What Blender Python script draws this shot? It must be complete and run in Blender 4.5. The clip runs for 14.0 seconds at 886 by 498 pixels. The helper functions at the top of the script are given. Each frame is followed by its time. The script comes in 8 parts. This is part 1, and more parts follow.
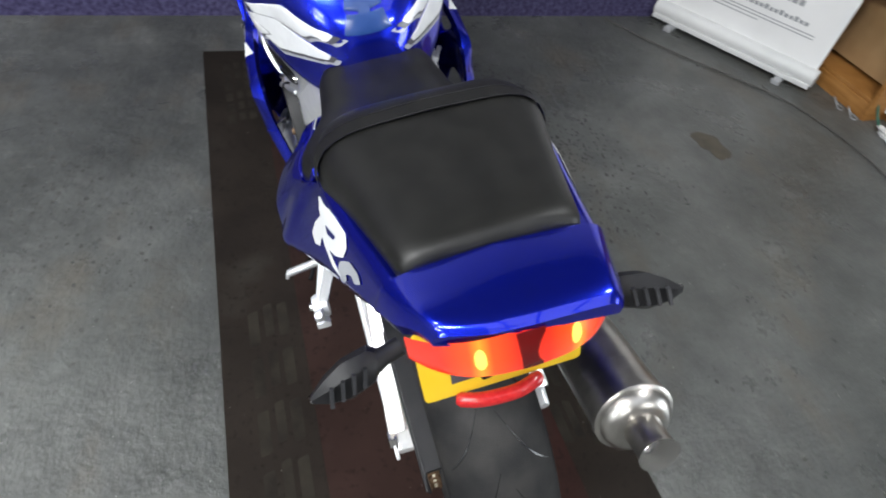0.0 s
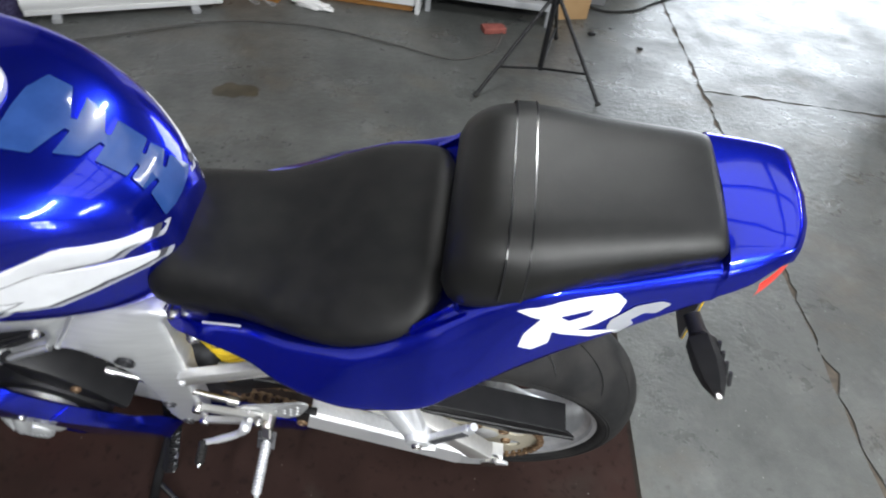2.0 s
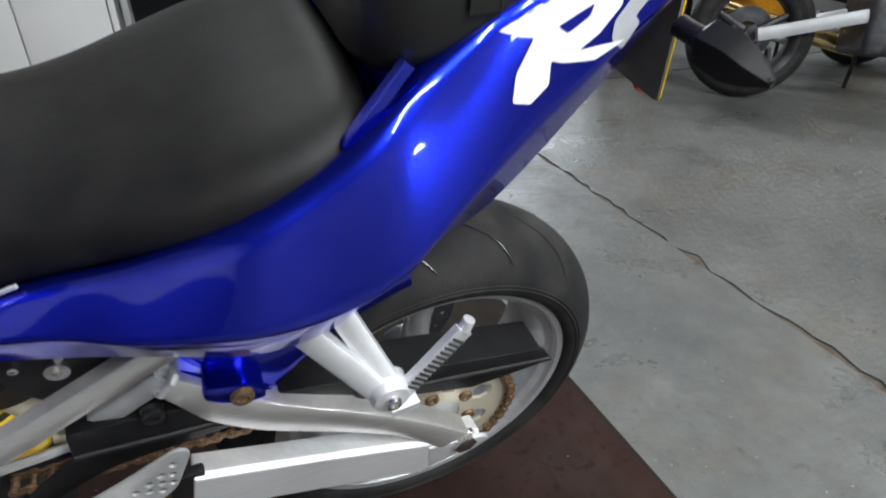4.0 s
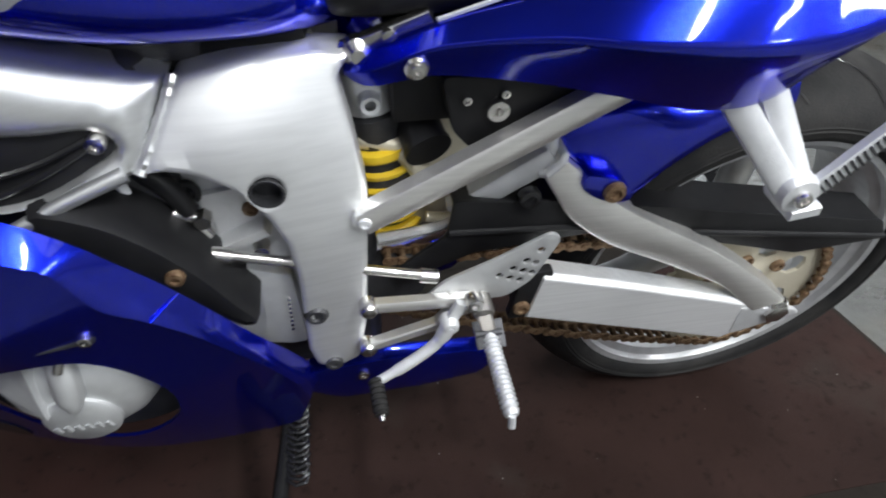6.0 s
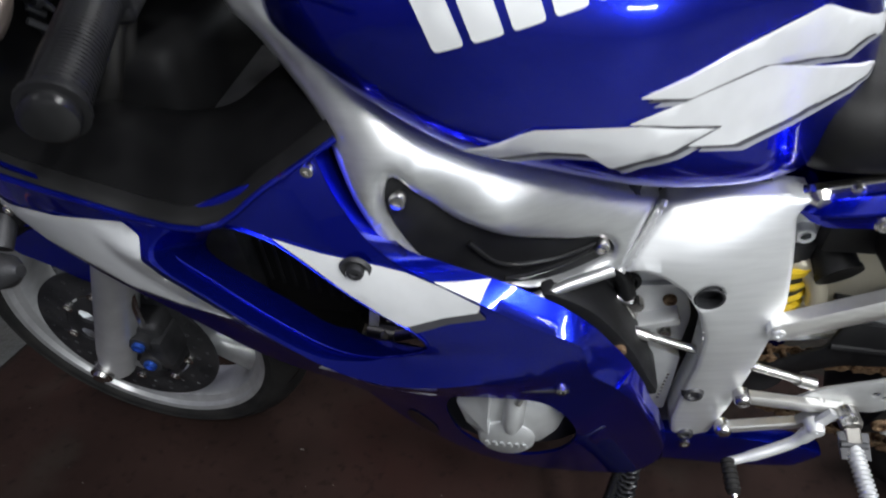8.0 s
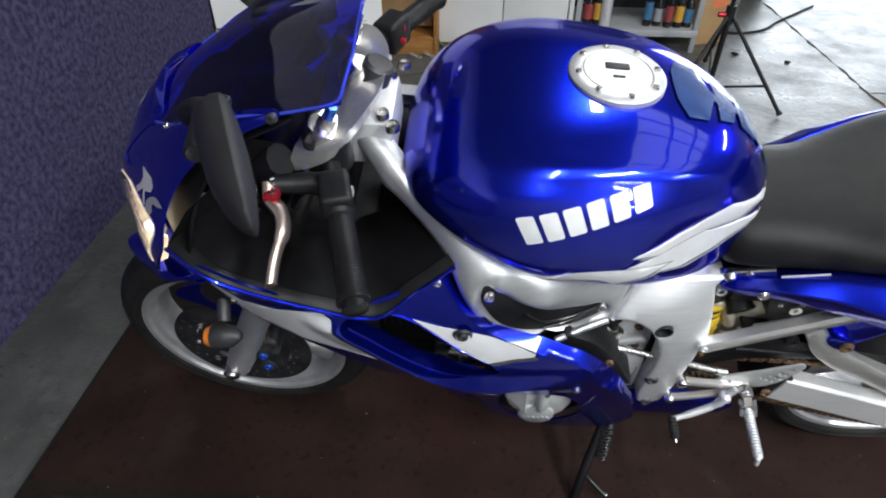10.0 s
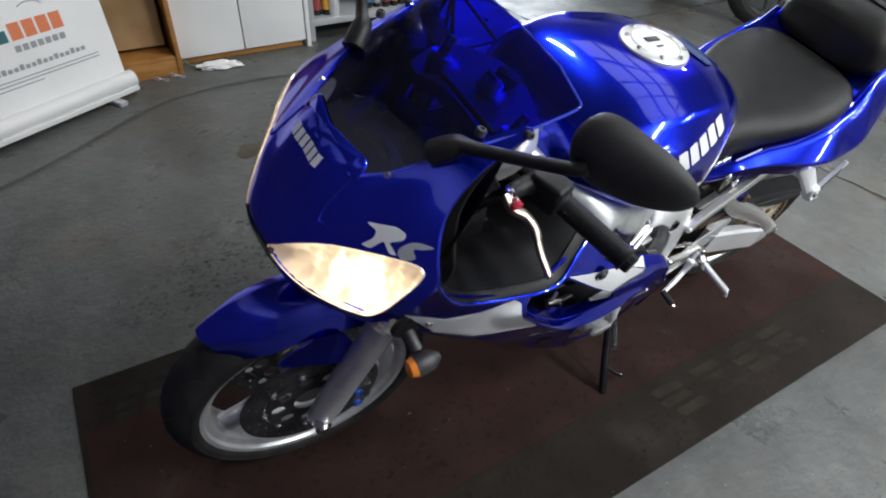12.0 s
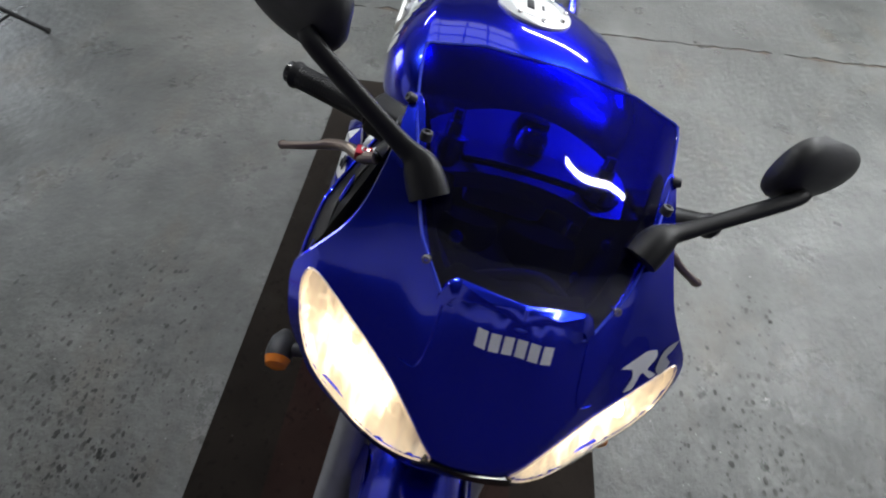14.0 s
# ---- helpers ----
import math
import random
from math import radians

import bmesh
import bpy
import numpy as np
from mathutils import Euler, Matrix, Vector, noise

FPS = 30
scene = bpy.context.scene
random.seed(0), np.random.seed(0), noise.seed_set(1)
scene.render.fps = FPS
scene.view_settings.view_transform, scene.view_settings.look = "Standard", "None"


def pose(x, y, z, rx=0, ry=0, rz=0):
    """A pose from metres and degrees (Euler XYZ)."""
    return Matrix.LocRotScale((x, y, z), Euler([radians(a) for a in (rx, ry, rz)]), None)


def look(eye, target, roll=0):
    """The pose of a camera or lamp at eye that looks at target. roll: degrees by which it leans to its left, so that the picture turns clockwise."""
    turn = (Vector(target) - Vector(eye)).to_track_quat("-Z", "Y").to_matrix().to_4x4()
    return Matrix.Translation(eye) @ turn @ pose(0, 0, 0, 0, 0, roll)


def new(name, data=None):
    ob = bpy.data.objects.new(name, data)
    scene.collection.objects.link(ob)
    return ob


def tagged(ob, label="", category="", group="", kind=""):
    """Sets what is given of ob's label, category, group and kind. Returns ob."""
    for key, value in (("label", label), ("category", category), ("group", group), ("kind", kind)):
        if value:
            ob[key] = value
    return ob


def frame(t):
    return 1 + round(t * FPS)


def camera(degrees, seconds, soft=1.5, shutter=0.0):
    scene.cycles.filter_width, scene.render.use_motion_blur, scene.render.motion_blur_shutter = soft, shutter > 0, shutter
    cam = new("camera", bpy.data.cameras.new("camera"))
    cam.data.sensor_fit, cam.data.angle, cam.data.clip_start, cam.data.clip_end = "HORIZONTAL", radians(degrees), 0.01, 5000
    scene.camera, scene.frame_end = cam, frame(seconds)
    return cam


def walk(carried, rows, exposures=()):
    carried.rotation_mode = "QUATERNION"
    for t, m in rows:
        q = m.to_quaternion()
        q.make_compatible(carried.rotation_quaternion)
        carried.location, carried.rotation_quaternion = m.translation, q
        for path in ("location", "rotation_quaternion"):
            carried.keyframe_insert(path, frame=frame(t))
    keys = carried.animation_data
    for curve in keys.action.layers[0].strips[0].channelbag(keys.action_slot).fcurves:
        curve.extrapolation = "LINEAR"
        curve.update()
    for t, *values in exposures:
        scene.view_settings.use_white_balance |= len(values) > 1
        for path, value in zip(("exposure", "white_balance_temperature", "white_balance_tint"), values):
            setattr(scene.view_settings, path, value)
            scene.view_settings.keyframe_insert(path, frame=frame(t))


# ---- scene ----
cam = camera(72.6, 14.0, soft=1.9, shutter=0.25)
# The motorcycle stands on its side stand and leans to its left. The rows are in its own
# upright frame: x to its front, y to its left, z up, the rear tyre standing at the origin.
LEAN = math.degrees(math.atan(0.2324))
BIKE = pose(0, 0, 0, -LEAN, 0, 0)
PATH = [
    (0, (-0.482, 0.110, 1.367), (0.789, -0.143, -0.157), -6.9),
    (0.5, (-0.381, 0.260, 1.397), (0.687, -0.315, -0.194), -5.3),
    (1, (-0.175, 0.337, 1.416), (0.650, -0.502, -0.202), -4.7),
    (1.5, (-0.019, 0.411, 1.437), (0.318, -0.627, -0.239), 6.0),
    (2, (0.144, 0.462, 1.461), (0.138, -0.646, -0.204), 8.1),
    (2.2, (0.201, 0.456, 1.446), (0.063, -0.700, -0.180), 9.0),
    (4.3, (0.280, 0.509, 0.994), (-0.436, -0.778, -0.359), 8.1),
    (4.5, (0.295, 0.515, 0.963), (-0.372, -0.785, -0.402), 6.3),
    (5, (0.367, 0.520, 0.917), (-0.217, -0.794, -0.473), 5.6),
    (5.5, (0.447, 0.521, 0.909), (0.005, -0.813, -0.514), 4.4),
    (6, (0.530, 0.542, 0.903), (0.227, -0.807, -0.542), 3.0),
    (6.5, (0.602, 0.546, 0.914), (0.447, -0.811, -0.546), 1.3),
    (7, (0.689, 0.574, 0.922), (0.702, -0.810, -0.522), -0.7),
    (7.5, (0.762, 0.595, 0.951), (0.918, -0.798, -0.475), -1.9),
    (8, (0.773, 0.576, 1.035), (1.041, -0.836, -0.356), -3.8),
    (8.2, (0.748, 0.554, 1.074), (1.018, -0.846, -0.329), -4.3),
    (10.3, (0.970, 0.712, 1.445), (0.984, -0.504, -0.143), 1.6),
    (10.5, (1.024, 0.725, 1.435), (0.903, -0.468, -0.166), 4.5),
    (11, (1.198, 0.723, 1.441), (0.847, -0.398, -0.177), 6.9),
    (11.5, (1.422, 0.708, 1.464), (0.748, -0.391, -0.065), 12.0),
    (12, (1.596, 0.598, 1.473), (0.755, -0.394, -0.046), 13.6),
    (12.5, (1.664, 0.414, 1.484), (0.663, -0.440, -0.022), 13.5),
    (13, (1.699, 0.225, 1.471), (0.529, -0.282, -0.070), 16.7),
    (13.5, (1.708, 0.042, 1.446), (0.410, -0.108, -0.067), 20.5),
    (14, (1.705, -0.188, 1.400), (0.380, 0.110, -0.068), 25.2),
]
walk(cam, [(t, BIKE @ look(eye, target, roll)) for t, eye, target, roll in PATH], [(0, 0.30), (0.5, 0.32), (1, 0.06), (1.5, 0.14), (2, 0.28), (4.3, 0.08), (5, 0.08), (6, 0.18), (7, 0.16), (8, 0.02), (10.5, 0.10), (12, 0.18), (13, 0.30), (13.5, 0.30), (14, 0.12)])

# ---- world and lights ----
world = bpy.data.worlds.new("sky")
scene.world = world
world.use_nodes = True
wn = world.node_tree
sky = wn.nodes.new("ShaderNodeTexSky")
sky.sky_type = "NISHITA"
sky.sun_disc = False
sky.sun_elevation, sky.sun_rotation = radians(35), radians(160)
wn.links.new(sky.outputs[0], wn.nodes["Background"].inputs[0])
wn.nodes["Background"].inputs[1].default_value = 0.12
scene.view_settings.exposure = 0.0


def area(name, m, sx, sy, watts, colour=(1, 1, 1)):
    data = bpy.data.lights.new(name, "AREA")
    data.shape, data.size, data.size_y, data.energy, data.color = "RECTANGLE", sx, sy, watts, colour
    ob = new(name, data)
    ob.matrix_world = m
    return ob


ROOM = dict(x0=-6.0, x1=2.18, y0=-6.2, y1=4.2, h=3.1)
# the last tube and its fitting are an unseen fill added for the left side's metal
TUBES = [(0.05, -1.10, 0.6, 30), (-0.9, 2.2, 1.5, 116), (-3.6, -1.9, 1.5, 65), (-3.6, 2.2, 1.5, 110), (0.35, 2.5, 1.2, 52)]  # x, y, length, watts
for tx, ty, long_, watts in TUBES:
    area("tube_light", pose(tx, ty, 2.93), 0.10, long_, watts, (0.97, 0.99, 1.0))
# dull daylight through the roof light
ROOF = (-2.65, -0.45, -1.45, 1.25)
area("roof_daylight", pose((ROOF[0] + ROOF[1]) / 2, (ROOF[2] + ROOF[3]) / 2, ROOM["h"] + 0.16), ROOF[1] - ROOF[0], ROOF[3] - ROOF[2], 21, (0.95, 0.97, 1.0))
# daylight through the open roller door and through the two ribbon windows
RIBBONS = ((-2.75, -1.70, 1.50, 1.72), (-2.75, -1.70, 2.30, 2.52))
area("door_daylight", look((-3.2, ROOM["y0"] + 0.1, 1.5), (-3.2, 0, 0.9)), 3.0, 2.5, 165, (0.86, 0.93, 1.0))
for x0, x1, z0, z1 in RIBBONS:
    area("window_daylight", look(((x0 + x1) / 2, ROOM["y1"] + 0.18, (z0 + z1) / 2), (-0.6, 0, 0.7)), x1 - x0, z1 - z0, 52, (0.90, 0.95, 1.0))

# ---- mesh helpers ----


def link(name, bm, material, parent=None, label="", smooth=True, angle=40):
    me = bpy.data.meshes.new(name)
    bmesh.ops.remove_doubles(bm, verts=bm.verts, dist=1e-6)
    bmesh.ops.recalc_face_normals(bm, faces=bm.faces)
    lim = radians(angle)
    for e in bm.edges:
        if len(e.link_faces) == 2:
            e.smooth = e.calc_face_angle(0.0) < lim
    for f in bm.faces:
        f.smooth = smooth
    bm.to_mesh(me)
    bm.free()
    me.materials.append(material)
    ob = new(name, me)
    if parent is not None:
        ob.parent = parent
    if label:
        tagged(ob, label)
    return ob


part = link


def thing(name, m, label, category, group="", kind=""):
    ob = new(name)
    ob.matrix_world = m
    return tagged(ob, label, category, group, kind)


def solo(name, bm, material, label, category, m=None, group="", kind="", smooth=True):
    ob = link(name, bm, material, None, "", smooth)
    if m is not None:
        ob.matrix_world = m
    return tagged(ob, label, category, group, kind)


def join(*bms):
    out = bmesh.new()
    for b in bms:
        me = bpy.data.meshes.new("tmp")
        b.to_mesh(me)
        b.free()
        out.from_mesh(me)
        bpy.data.meshes.remove(me)
    return out


def moved(bm, m):
    bmesh.ops.transform(bm, matrix=m, verts=bm.verts)
    return bm


def mirrored(bm):
    for v in bm.verts:
        v.co.y = -v.co.y
    bmesh.ops.reverse_faces(bm, faces=bm.faces)
    return bm


def block(x0, x1, y0, y1, z0, z1, bevel=0.004, seg=2):
    bm = bmesh.new()
    bmesh.ops.create_cube(bm, size=1)
    for v in bm.verts:
        v.co = ((x0 + x1) / 2 + v.co.x * (x1 - x0), (y0 + y1) / 2 + v.co.y * (y1 - y0), (z0 + z1) / 2 + v.co.z * (z1 - z0))
    if bevel:
        bmesh.ops.bevel(bm, geom=bm.edges[:], offset=bevel, segments=seg, affect="EDGES", profile=0.6)
    return bm


def spline(pts, n=6, closed=True):
    """Catmull-Rom through the points, n steps to a span."""
    p = [Vector(q) for q in pts]
    out = []
    count = len(p) if closed else len(p) - 1
    for i in range(count):
        if closed:
            a, b, c, d = p[i - 1], p[i], p[(i + 1) % len(p)], p[(i + 2) % len(p)]
        else:
            a, b, c, d = p[max(i - 1, 0)], p[i], p[i + 1], p[min(i + 2, len(p) - 1)]
        for k in range(n):
            t = k / n
            out.append(0.5 * (2 * b + (c - a) * t + (2 * a - 5 * b + 4 * c - d) * t * t + (3 * b - a - 3 * c + d) * t**3))
    if not closed:
        out.append(p[-1].copy())
    return out


def corners(pts, radius=0.008, n=3):
    """A polygon with straight sides and small rounded corners."""
    p = [Vector(q) for q in pts]
    out = []
    for i in range(len(p)):
        a, b, c = p[i - 1], p[i], p[(i + 1) % len(p)]
        ra = min(radius, (a - b).length * 0.45)
        rc = min(radius, (c - b).length * 0.45)
        s, e = b + (a - b).normalized() * ra, b + (c - b).normalized() * rc
        for k in range(n + 1):
            t = k / n
            out.append(s * (1 - t) ** 2 + b * 2 * t * (1 - t) + e * t * t)
    return out


def inside(pt, poly):
    x, y = pt[0], pt[1]
    hit = False
    for i in range(len(poly)):
        ax, ay = poly[i - 1][0], poly[i - 1][1]
        bx, by = poly[i][0], poly[i][1]
        if (ay > y) != (by > y) and x < (bx - ax) * (y - ay) / (by - ay) + ax:
            hit = not hit
    return hit


def ring2(cx, cy, r, n=20, ry=None):
    return [Vector((cx + r * math.cos(2 * math.pi * k / n), cy + (ry or r) * math.sin(2 * math.pi * k / n))) for k in range(n)]


from mathutils.geometry import delaunay_2d_cdt


def sheet(outline, place, thick=(0, -0.003, 0), holes=(), step=0.02, creases=()):
    """A curved panel: a flat outline, filled and laid on the surface place(u, v), with thickness, holes and fold lines."""
    outline = [Vector((p[0], p[1])) for p in outline]
    holes = [[Vector((p[0], p[1])) for p in h] for h in holes]
    verts, edges = [], []
    for loop in (outline, *holes):
        n0 = len(verts)
        verts += loop
        edges += [(n0 + i, n0 + (i + 1) % len(loop)) for i in range(len(loop))]
    for line in creases:
        n0 = len(verts)
        verts += [Vector((p[0], p[1])) for p in line]
        edges += [(n0 + i, n0 + i + 1) for i in range(len(line) - 1)]
    rim = list(verts)
    us, vs = [p.x for p in outline], [p.y for p in outline]
    nu, nv = int((max(us) - min(us)) / step), int((max(vs) - min(vs)) / step)
    for i in range(1, nu + 1):
        for j in range(1, nv + 1):
            q = Vector((min(us) + i * step + (step / 2 if j % 2 else 0), min(vs) + j * step))
            if inside(q, outline) and not any(inside(q, h) for h in holes):
                if min((q - r).length_squared for r in rim) > (0.5 * step) ** 2:
                    verts.append(q)
    vo, _, fo, *_ = delaunay_2d_cdt(verts, edges, [], 0, 1e-6)
    bm = bmesh.new()
    off = Vector(thick)
    front = [bm.verts.new(place(v[0], v[1])) for v in vo]
    back = [bm.verts.new(f.co + off) for f in front]
    used = {}
    for tri in fo:
        c = (vo[tri[0]] + vo[tri[1]] + vo[tri[2]]) / 3
        if not inside(c, outline) or any(inside(c, h) for h in holes):
            continue
        bm.faces.new([front[i] for i in tri])
        bm.faces.new([back[i] for i in reversed(tri)])
        for k in range(3):
            e = (tri[k], tri[(k + 1) % 3])
            if (e[1], e[0]) in used:
                del used[(e[1], e[0])]
            else:
                used[e] = 1
    for a, b in used:
        bm.faces.new((front[b], front[a], back[a], back[b]))
    for v in [v for v in bm.verts if not v.link_faces]:
        bm.verts.remove(v)
    return bm


def edge_distance(lines, closed=True):
    """Returns d(u, v), the distance to the nearest of some outlines."""
    a, b = [], []
    for line in lines:
        for i in range(len(line) if closed else len(line) - 1):
            a.append((line[i][0], line[i][1]))
            b.append((line[(i + 1) % len(line)][0], line[(i + 1) % len(line)][1]))
    a, b = np.array(a), np.array(b)
    w = b - a
    l2 = np.maximum((w * w).sum(1), 1e-12)

    def d(u, v):
        q = np.array((u, v))
        t = np.clip(((q - a) * w).sum(1) / l2, 0, 1)
        return float(np.sqrt((((a + t[:, None] * w) - q) ** 2).sum(1).min()))

    return d


def insets(lines, r, spacing=0.006):
    """Single points in rows along the outlines, the first line being the outer one."""
    d = edge_distance(lines)
    out = []
    for i, line in enumerate(lines):
        pts = []
        for k in range(len(line)):
            a, b = Vector((line[k][0], line[k][1])), Vector((line[(k + 1) % len(line)][0], line[(k + 1) % len(line)][1]))
            m = max(1, round((b - a).length / spacing))
            side = Vector((a.y - b.y, b.x - a.x)).normalized() if (b - a).length > 1e-9 else Vector((0, 0))
            pts += [(a + (b - a) * (j / m), side) for j in range(m)]
        for f in (0.22, 0.55, 0.95):
            for p, n in pts:
                for q in (p + n * (f * r), p - n * (f * r)):
                    if inside(q, lines[0]) and not any(inside(q, h) for h in lines[1:]) and d(q.x, q.y) > 0.93 * f * r:
                        if all((q - o[0]).length_squared > (0.6 * spacing) ** 2 or abs(o[1] - f) > 0.01 for o in out[-40:]):
                            out.append((q, f))
    return [[q] for q, f in out]


def pillow(lines, r, depth):
    """Rounds the edges of a panel: how far its surface falls back near its outlines."""
    d = edge_distance(lines)

    def fall(u, v):
        q = max(0.0, 1 - d(u, v) / r)
        return depth * (1 - math.sqrt(max(0.0, 1 - q * q)))

    return fall


def loft(rings, closed=True, caps=True):
    bm = bmesh.new()
    rows = [[bm.verts.new(p) for p in r] for r in rings]
    n = len(rows[0])
    for a, b in zip(rows, rows[1:]):
        for i in range(n if closed else n - 1):
            j = (i + 1) % n
            bm.faces.new((a[i], a[j], b[j], b[i]))
    if caps and closed:
        bm.faces.new(list(reversed(rows[0])))
        bm.faces.new(rows[-1])
    return bm


def tube(pts, radius, seg=12, flat=1.0, caps=True):
    """A round bar along points; radius is one number or one for each point."""
    p = [Vector(q) for q in pts]
    rad = radius if isinstance(radius, (list, tuple)) else [radius] * len(p)
    rings, up = [], None
    for i, q in enumerate(p):
        d = (p[min(i + 1, len(p) - 1)] - p[max(i - 1, 0)]).normalized()
        if up is None:
            up = d.orthogonal().normalized()
        up = (up - d * up.dot(d)).normalized()
        side = d.cross(up)
        rings.append([q + rad[i] * (math.cos(2 * math.pi * k / seg) * up + flat * math.sin(2 * math.pi * k / seg) * side) for k in range(seg)])
    return loft(rings, True, caps)


def rod(a, b, radius, seg=14):
    return tube([a, b], radius, seg)


def lathe(profile, m=None, seg=32, caps=True):
    """A body of revolution about its own y axis: profile of (radius, y)."""
    rings = []
    for r, h in profile:
        rings.append([Vector((r * math.cos(2 * math.pi * k / seg), h, r * math.sin(2 * math.pi * k / seg))) for k in range(seg)])
    bm = loft(rings, True, caps)
    return moved(bm, m) if m is not None else bm


def plate(outline, y0, y1, bevel=0.003, holes=()):
    """A flat plate in the x-z plane between y0 and y1, its edges rounded."""
    o = [Vector((p[0], p[1])) for p in outline]
    bm = sheet(o, lambda u, v: Vector((u, y1, v)), (0, y0 - y1, 0), holes, 0.5)
    if bevel:
        bmesh.ops.remove_doubles(bm, verts=bm.verts, dist=1e-6)
        bmesh.ops.recalc_face_normals(bm, faces=bm.faces)
        es = [e for e in bm.edges if len(e.link_faces) == 2 and e.calc_face_angle(0) > 0.9 and abs(e.verts[0].co.y - e.verts[1].co.y) < 1e-6]
        bmesh.ops.bevel(bm, geom=es, offset=bevel, segments=2, affect="EDGES", profile=0.6)
    return bm


def screw(x, y, z, r=0.008, direction=(0, 1, 0)):
    bm = lathe([(0.0001, 0.0015), (r * 0.45, 0.0015), (r * 0.5, 0.004), (r * 0.9, 0.0035), (r, 0.001), (r, -0.006)], None, 14)
    q = Vector((0, 1, 0)).rotation_difference(Vector(direction)).to_matrix().to_4x4()
    return moved(bm, Matrix.Translation((x, y, z)) @ q)


def smooth_field(points, ease=1e-4):
    """A thin-plate surface through (u, v, w): returns w(u, v)."""
    p = np.array(points, float)

    def k(d):
        return np.where(d > 1e-9, d * d * np.log(d + 1e-12), 0.0)

    n = len(p)
    d = np.hypot(p[:, None, 0] - p[None, :, 0], p[:, None, 1] - p[None, :, 1])
    a = np.zeros((n + 3, n + 3))
    a[:n, :n] = k(d) + ease * np.eye(n)
    a[:n, n] = a[n, :n] = 1
    a[:n, n + 1 :], a[n + 1 :, :n] = p[:, :2], p[:, :2].T
    w = np.linalg.solve(a, np.r_[p[:, 2], 0, 0, 0])

    def at(u, v):
        r = np.hypot(u - p[:, 0], v - p[:, 1])
        return float(w[:n] @ k(r) + w[n] + w[n + 1] * u + w[n + 2] * v)

    return at


# ---- materials ----


def make(name, a, b=None, scale=8.0, rough=0.5, rough_b=None, metal=0.0, bump=0.0, bump_scale=200.0, coat=0.0, detail=6.0, stretch=(1, 1, 1), emit=None, power=0.0, low=0.35, high=0.65, spec=0.5):
    m = bpy.data.materials.new(name)
    m.use_nodes = True
    nt = m.node_tree
    n, l = nt.nodes, nt.links
    s = n["Principled BSDF"]
    tc = n.new("ShaderNodeTexCoord")
    mp = n.new("ShaderNodeMapping")
    mp.inputs["Scale"].default_value = stretch
    l.new(tc.outputs["Object"], mp.inputs[0])
    nz = n.new("ShaderNodeTexNoise")
    nz.inputs["Scale"].default_value, nz.inputs["Detail"].default_value = scale, detail
    l.new(mp.outputs[0], nz.inputs["Vector"])
    rp = n.new("ShaderNodeValToRGB")
    rp.color_ramp.elements[0].position, rp.color_ramp.elements[1].position = low, high
    rp.color_ramp.elements[0].color, rp.color_ramp.elements[1].color = (*a, 1), (*(b or a), 1)
    l.new(nz.outputs["Fac"], rp.inputs[0])
    l.new(rp.outputs[0], s.inputs["Base Color"])
    s.inputs["Metallic"].default_value, s.inputs["Coat Weight"].default_value = metal, coat
    s.inputs["Coat Roughness"].default_value = 0.04
    s.inputs["Specular IOR Level"].default_value = spec
    mr = n.new("ShaderNodeMapRange")
    mr.inputs["To Min"].default_value, mr.inputs["To Max"].default_value = rough, rough if rough_b is None else rough_b
    n2 = n.new("ShaderNodeTexNoise")
    n2.inputs["Scale"].default_value, n2.inputs["Detail"].default_value = scale * 3.1, 4
    l.new(mp.outputs[0], n2.inputs["Vector"])
    l.new(n2.outputs["Fac"], mr.inputs[0])
    l.new(mr.outputs[0], s.inputs["Roughness"])
    if bump:
        bn = n.new("ShaderNodeTexNoise")
        bn.inputs["Scale"].default_value, bn.inputs["Detail"].default_value = bump_scale, 3
        l.new(mp.outputs[0], bn.inputs["Vector"])
        bp = n.new("ShaderNodeBump")
        bp.inputs["Strength"].default_value, bp.inputs["Distance"].default_value = bump, 0.002
        l.new(bn.outputs["Fac"], bp.inputs["Height"])
        l.new(bp.outputs[0], s.inputs["Normal"])
    if emit:
        s.inputs["Emission Color"].default_value, s.inputs["Emission Strength"].default_value = (*emit, 1), power
    return m


def glass(name, colour, rough=0.02, ior=1.45, clear=0.0):
    m = bpy.data.materials.new(name)
    m.use_nodes = True
    s = m.node_tree.nodes["Principled BSDF"]
    s.inputs["Base Color"].default_value = (*colour, 1)
    s.inputs["Transmission Weight"].default_value = 1.0
    s.inputs["Roughness"].default_value, s.inputs["IOR"].default_value = rough, ior
    return m


BLUE = make("blue_paint", (0.007, 0.018, 0.50), (0.009, 0.022, 0.55), 700, 0.24, None, 0.92, coat=1.0)
BLUE.node_tree.nodes["Principled BSDF"].inputs["Specular Tint"].default_value = (0.10, 0.16, 1.0, 1)
WHITE = make("white_decal", (0.68, 0.69, 0.70), (0.74, 0.75, 0.76), 30, 0.28, 0.36, coat=0.6)
GREYDECAL = make("grey_decal", (0.30, 0.31, 0.34), (0.36, 0.37, 0.40), 30, 0.35, 0.4, coat=0.4)
DARKLINE = make("dark_decal", (0.05, 0.05, 0.06), (0.07, 0.07, 0.08), 30, 0.35, coat=0.4)
ALU = make("brushed_aluminium", (0.86, 0.87, 0.88), (0.93, 0.94, 0.95), 110, 0.36, 0.46, 0.62, 0.06, 420, stretch=(0.12, 1, 4))
SATIN = make("satin_steel", (0.80, 0.79, 0.76), (0.87, 0.86, 0.83), 90, 0.30, 0.38, 0.84, 0.03, 420, stretch=(0.15, 1, 3))
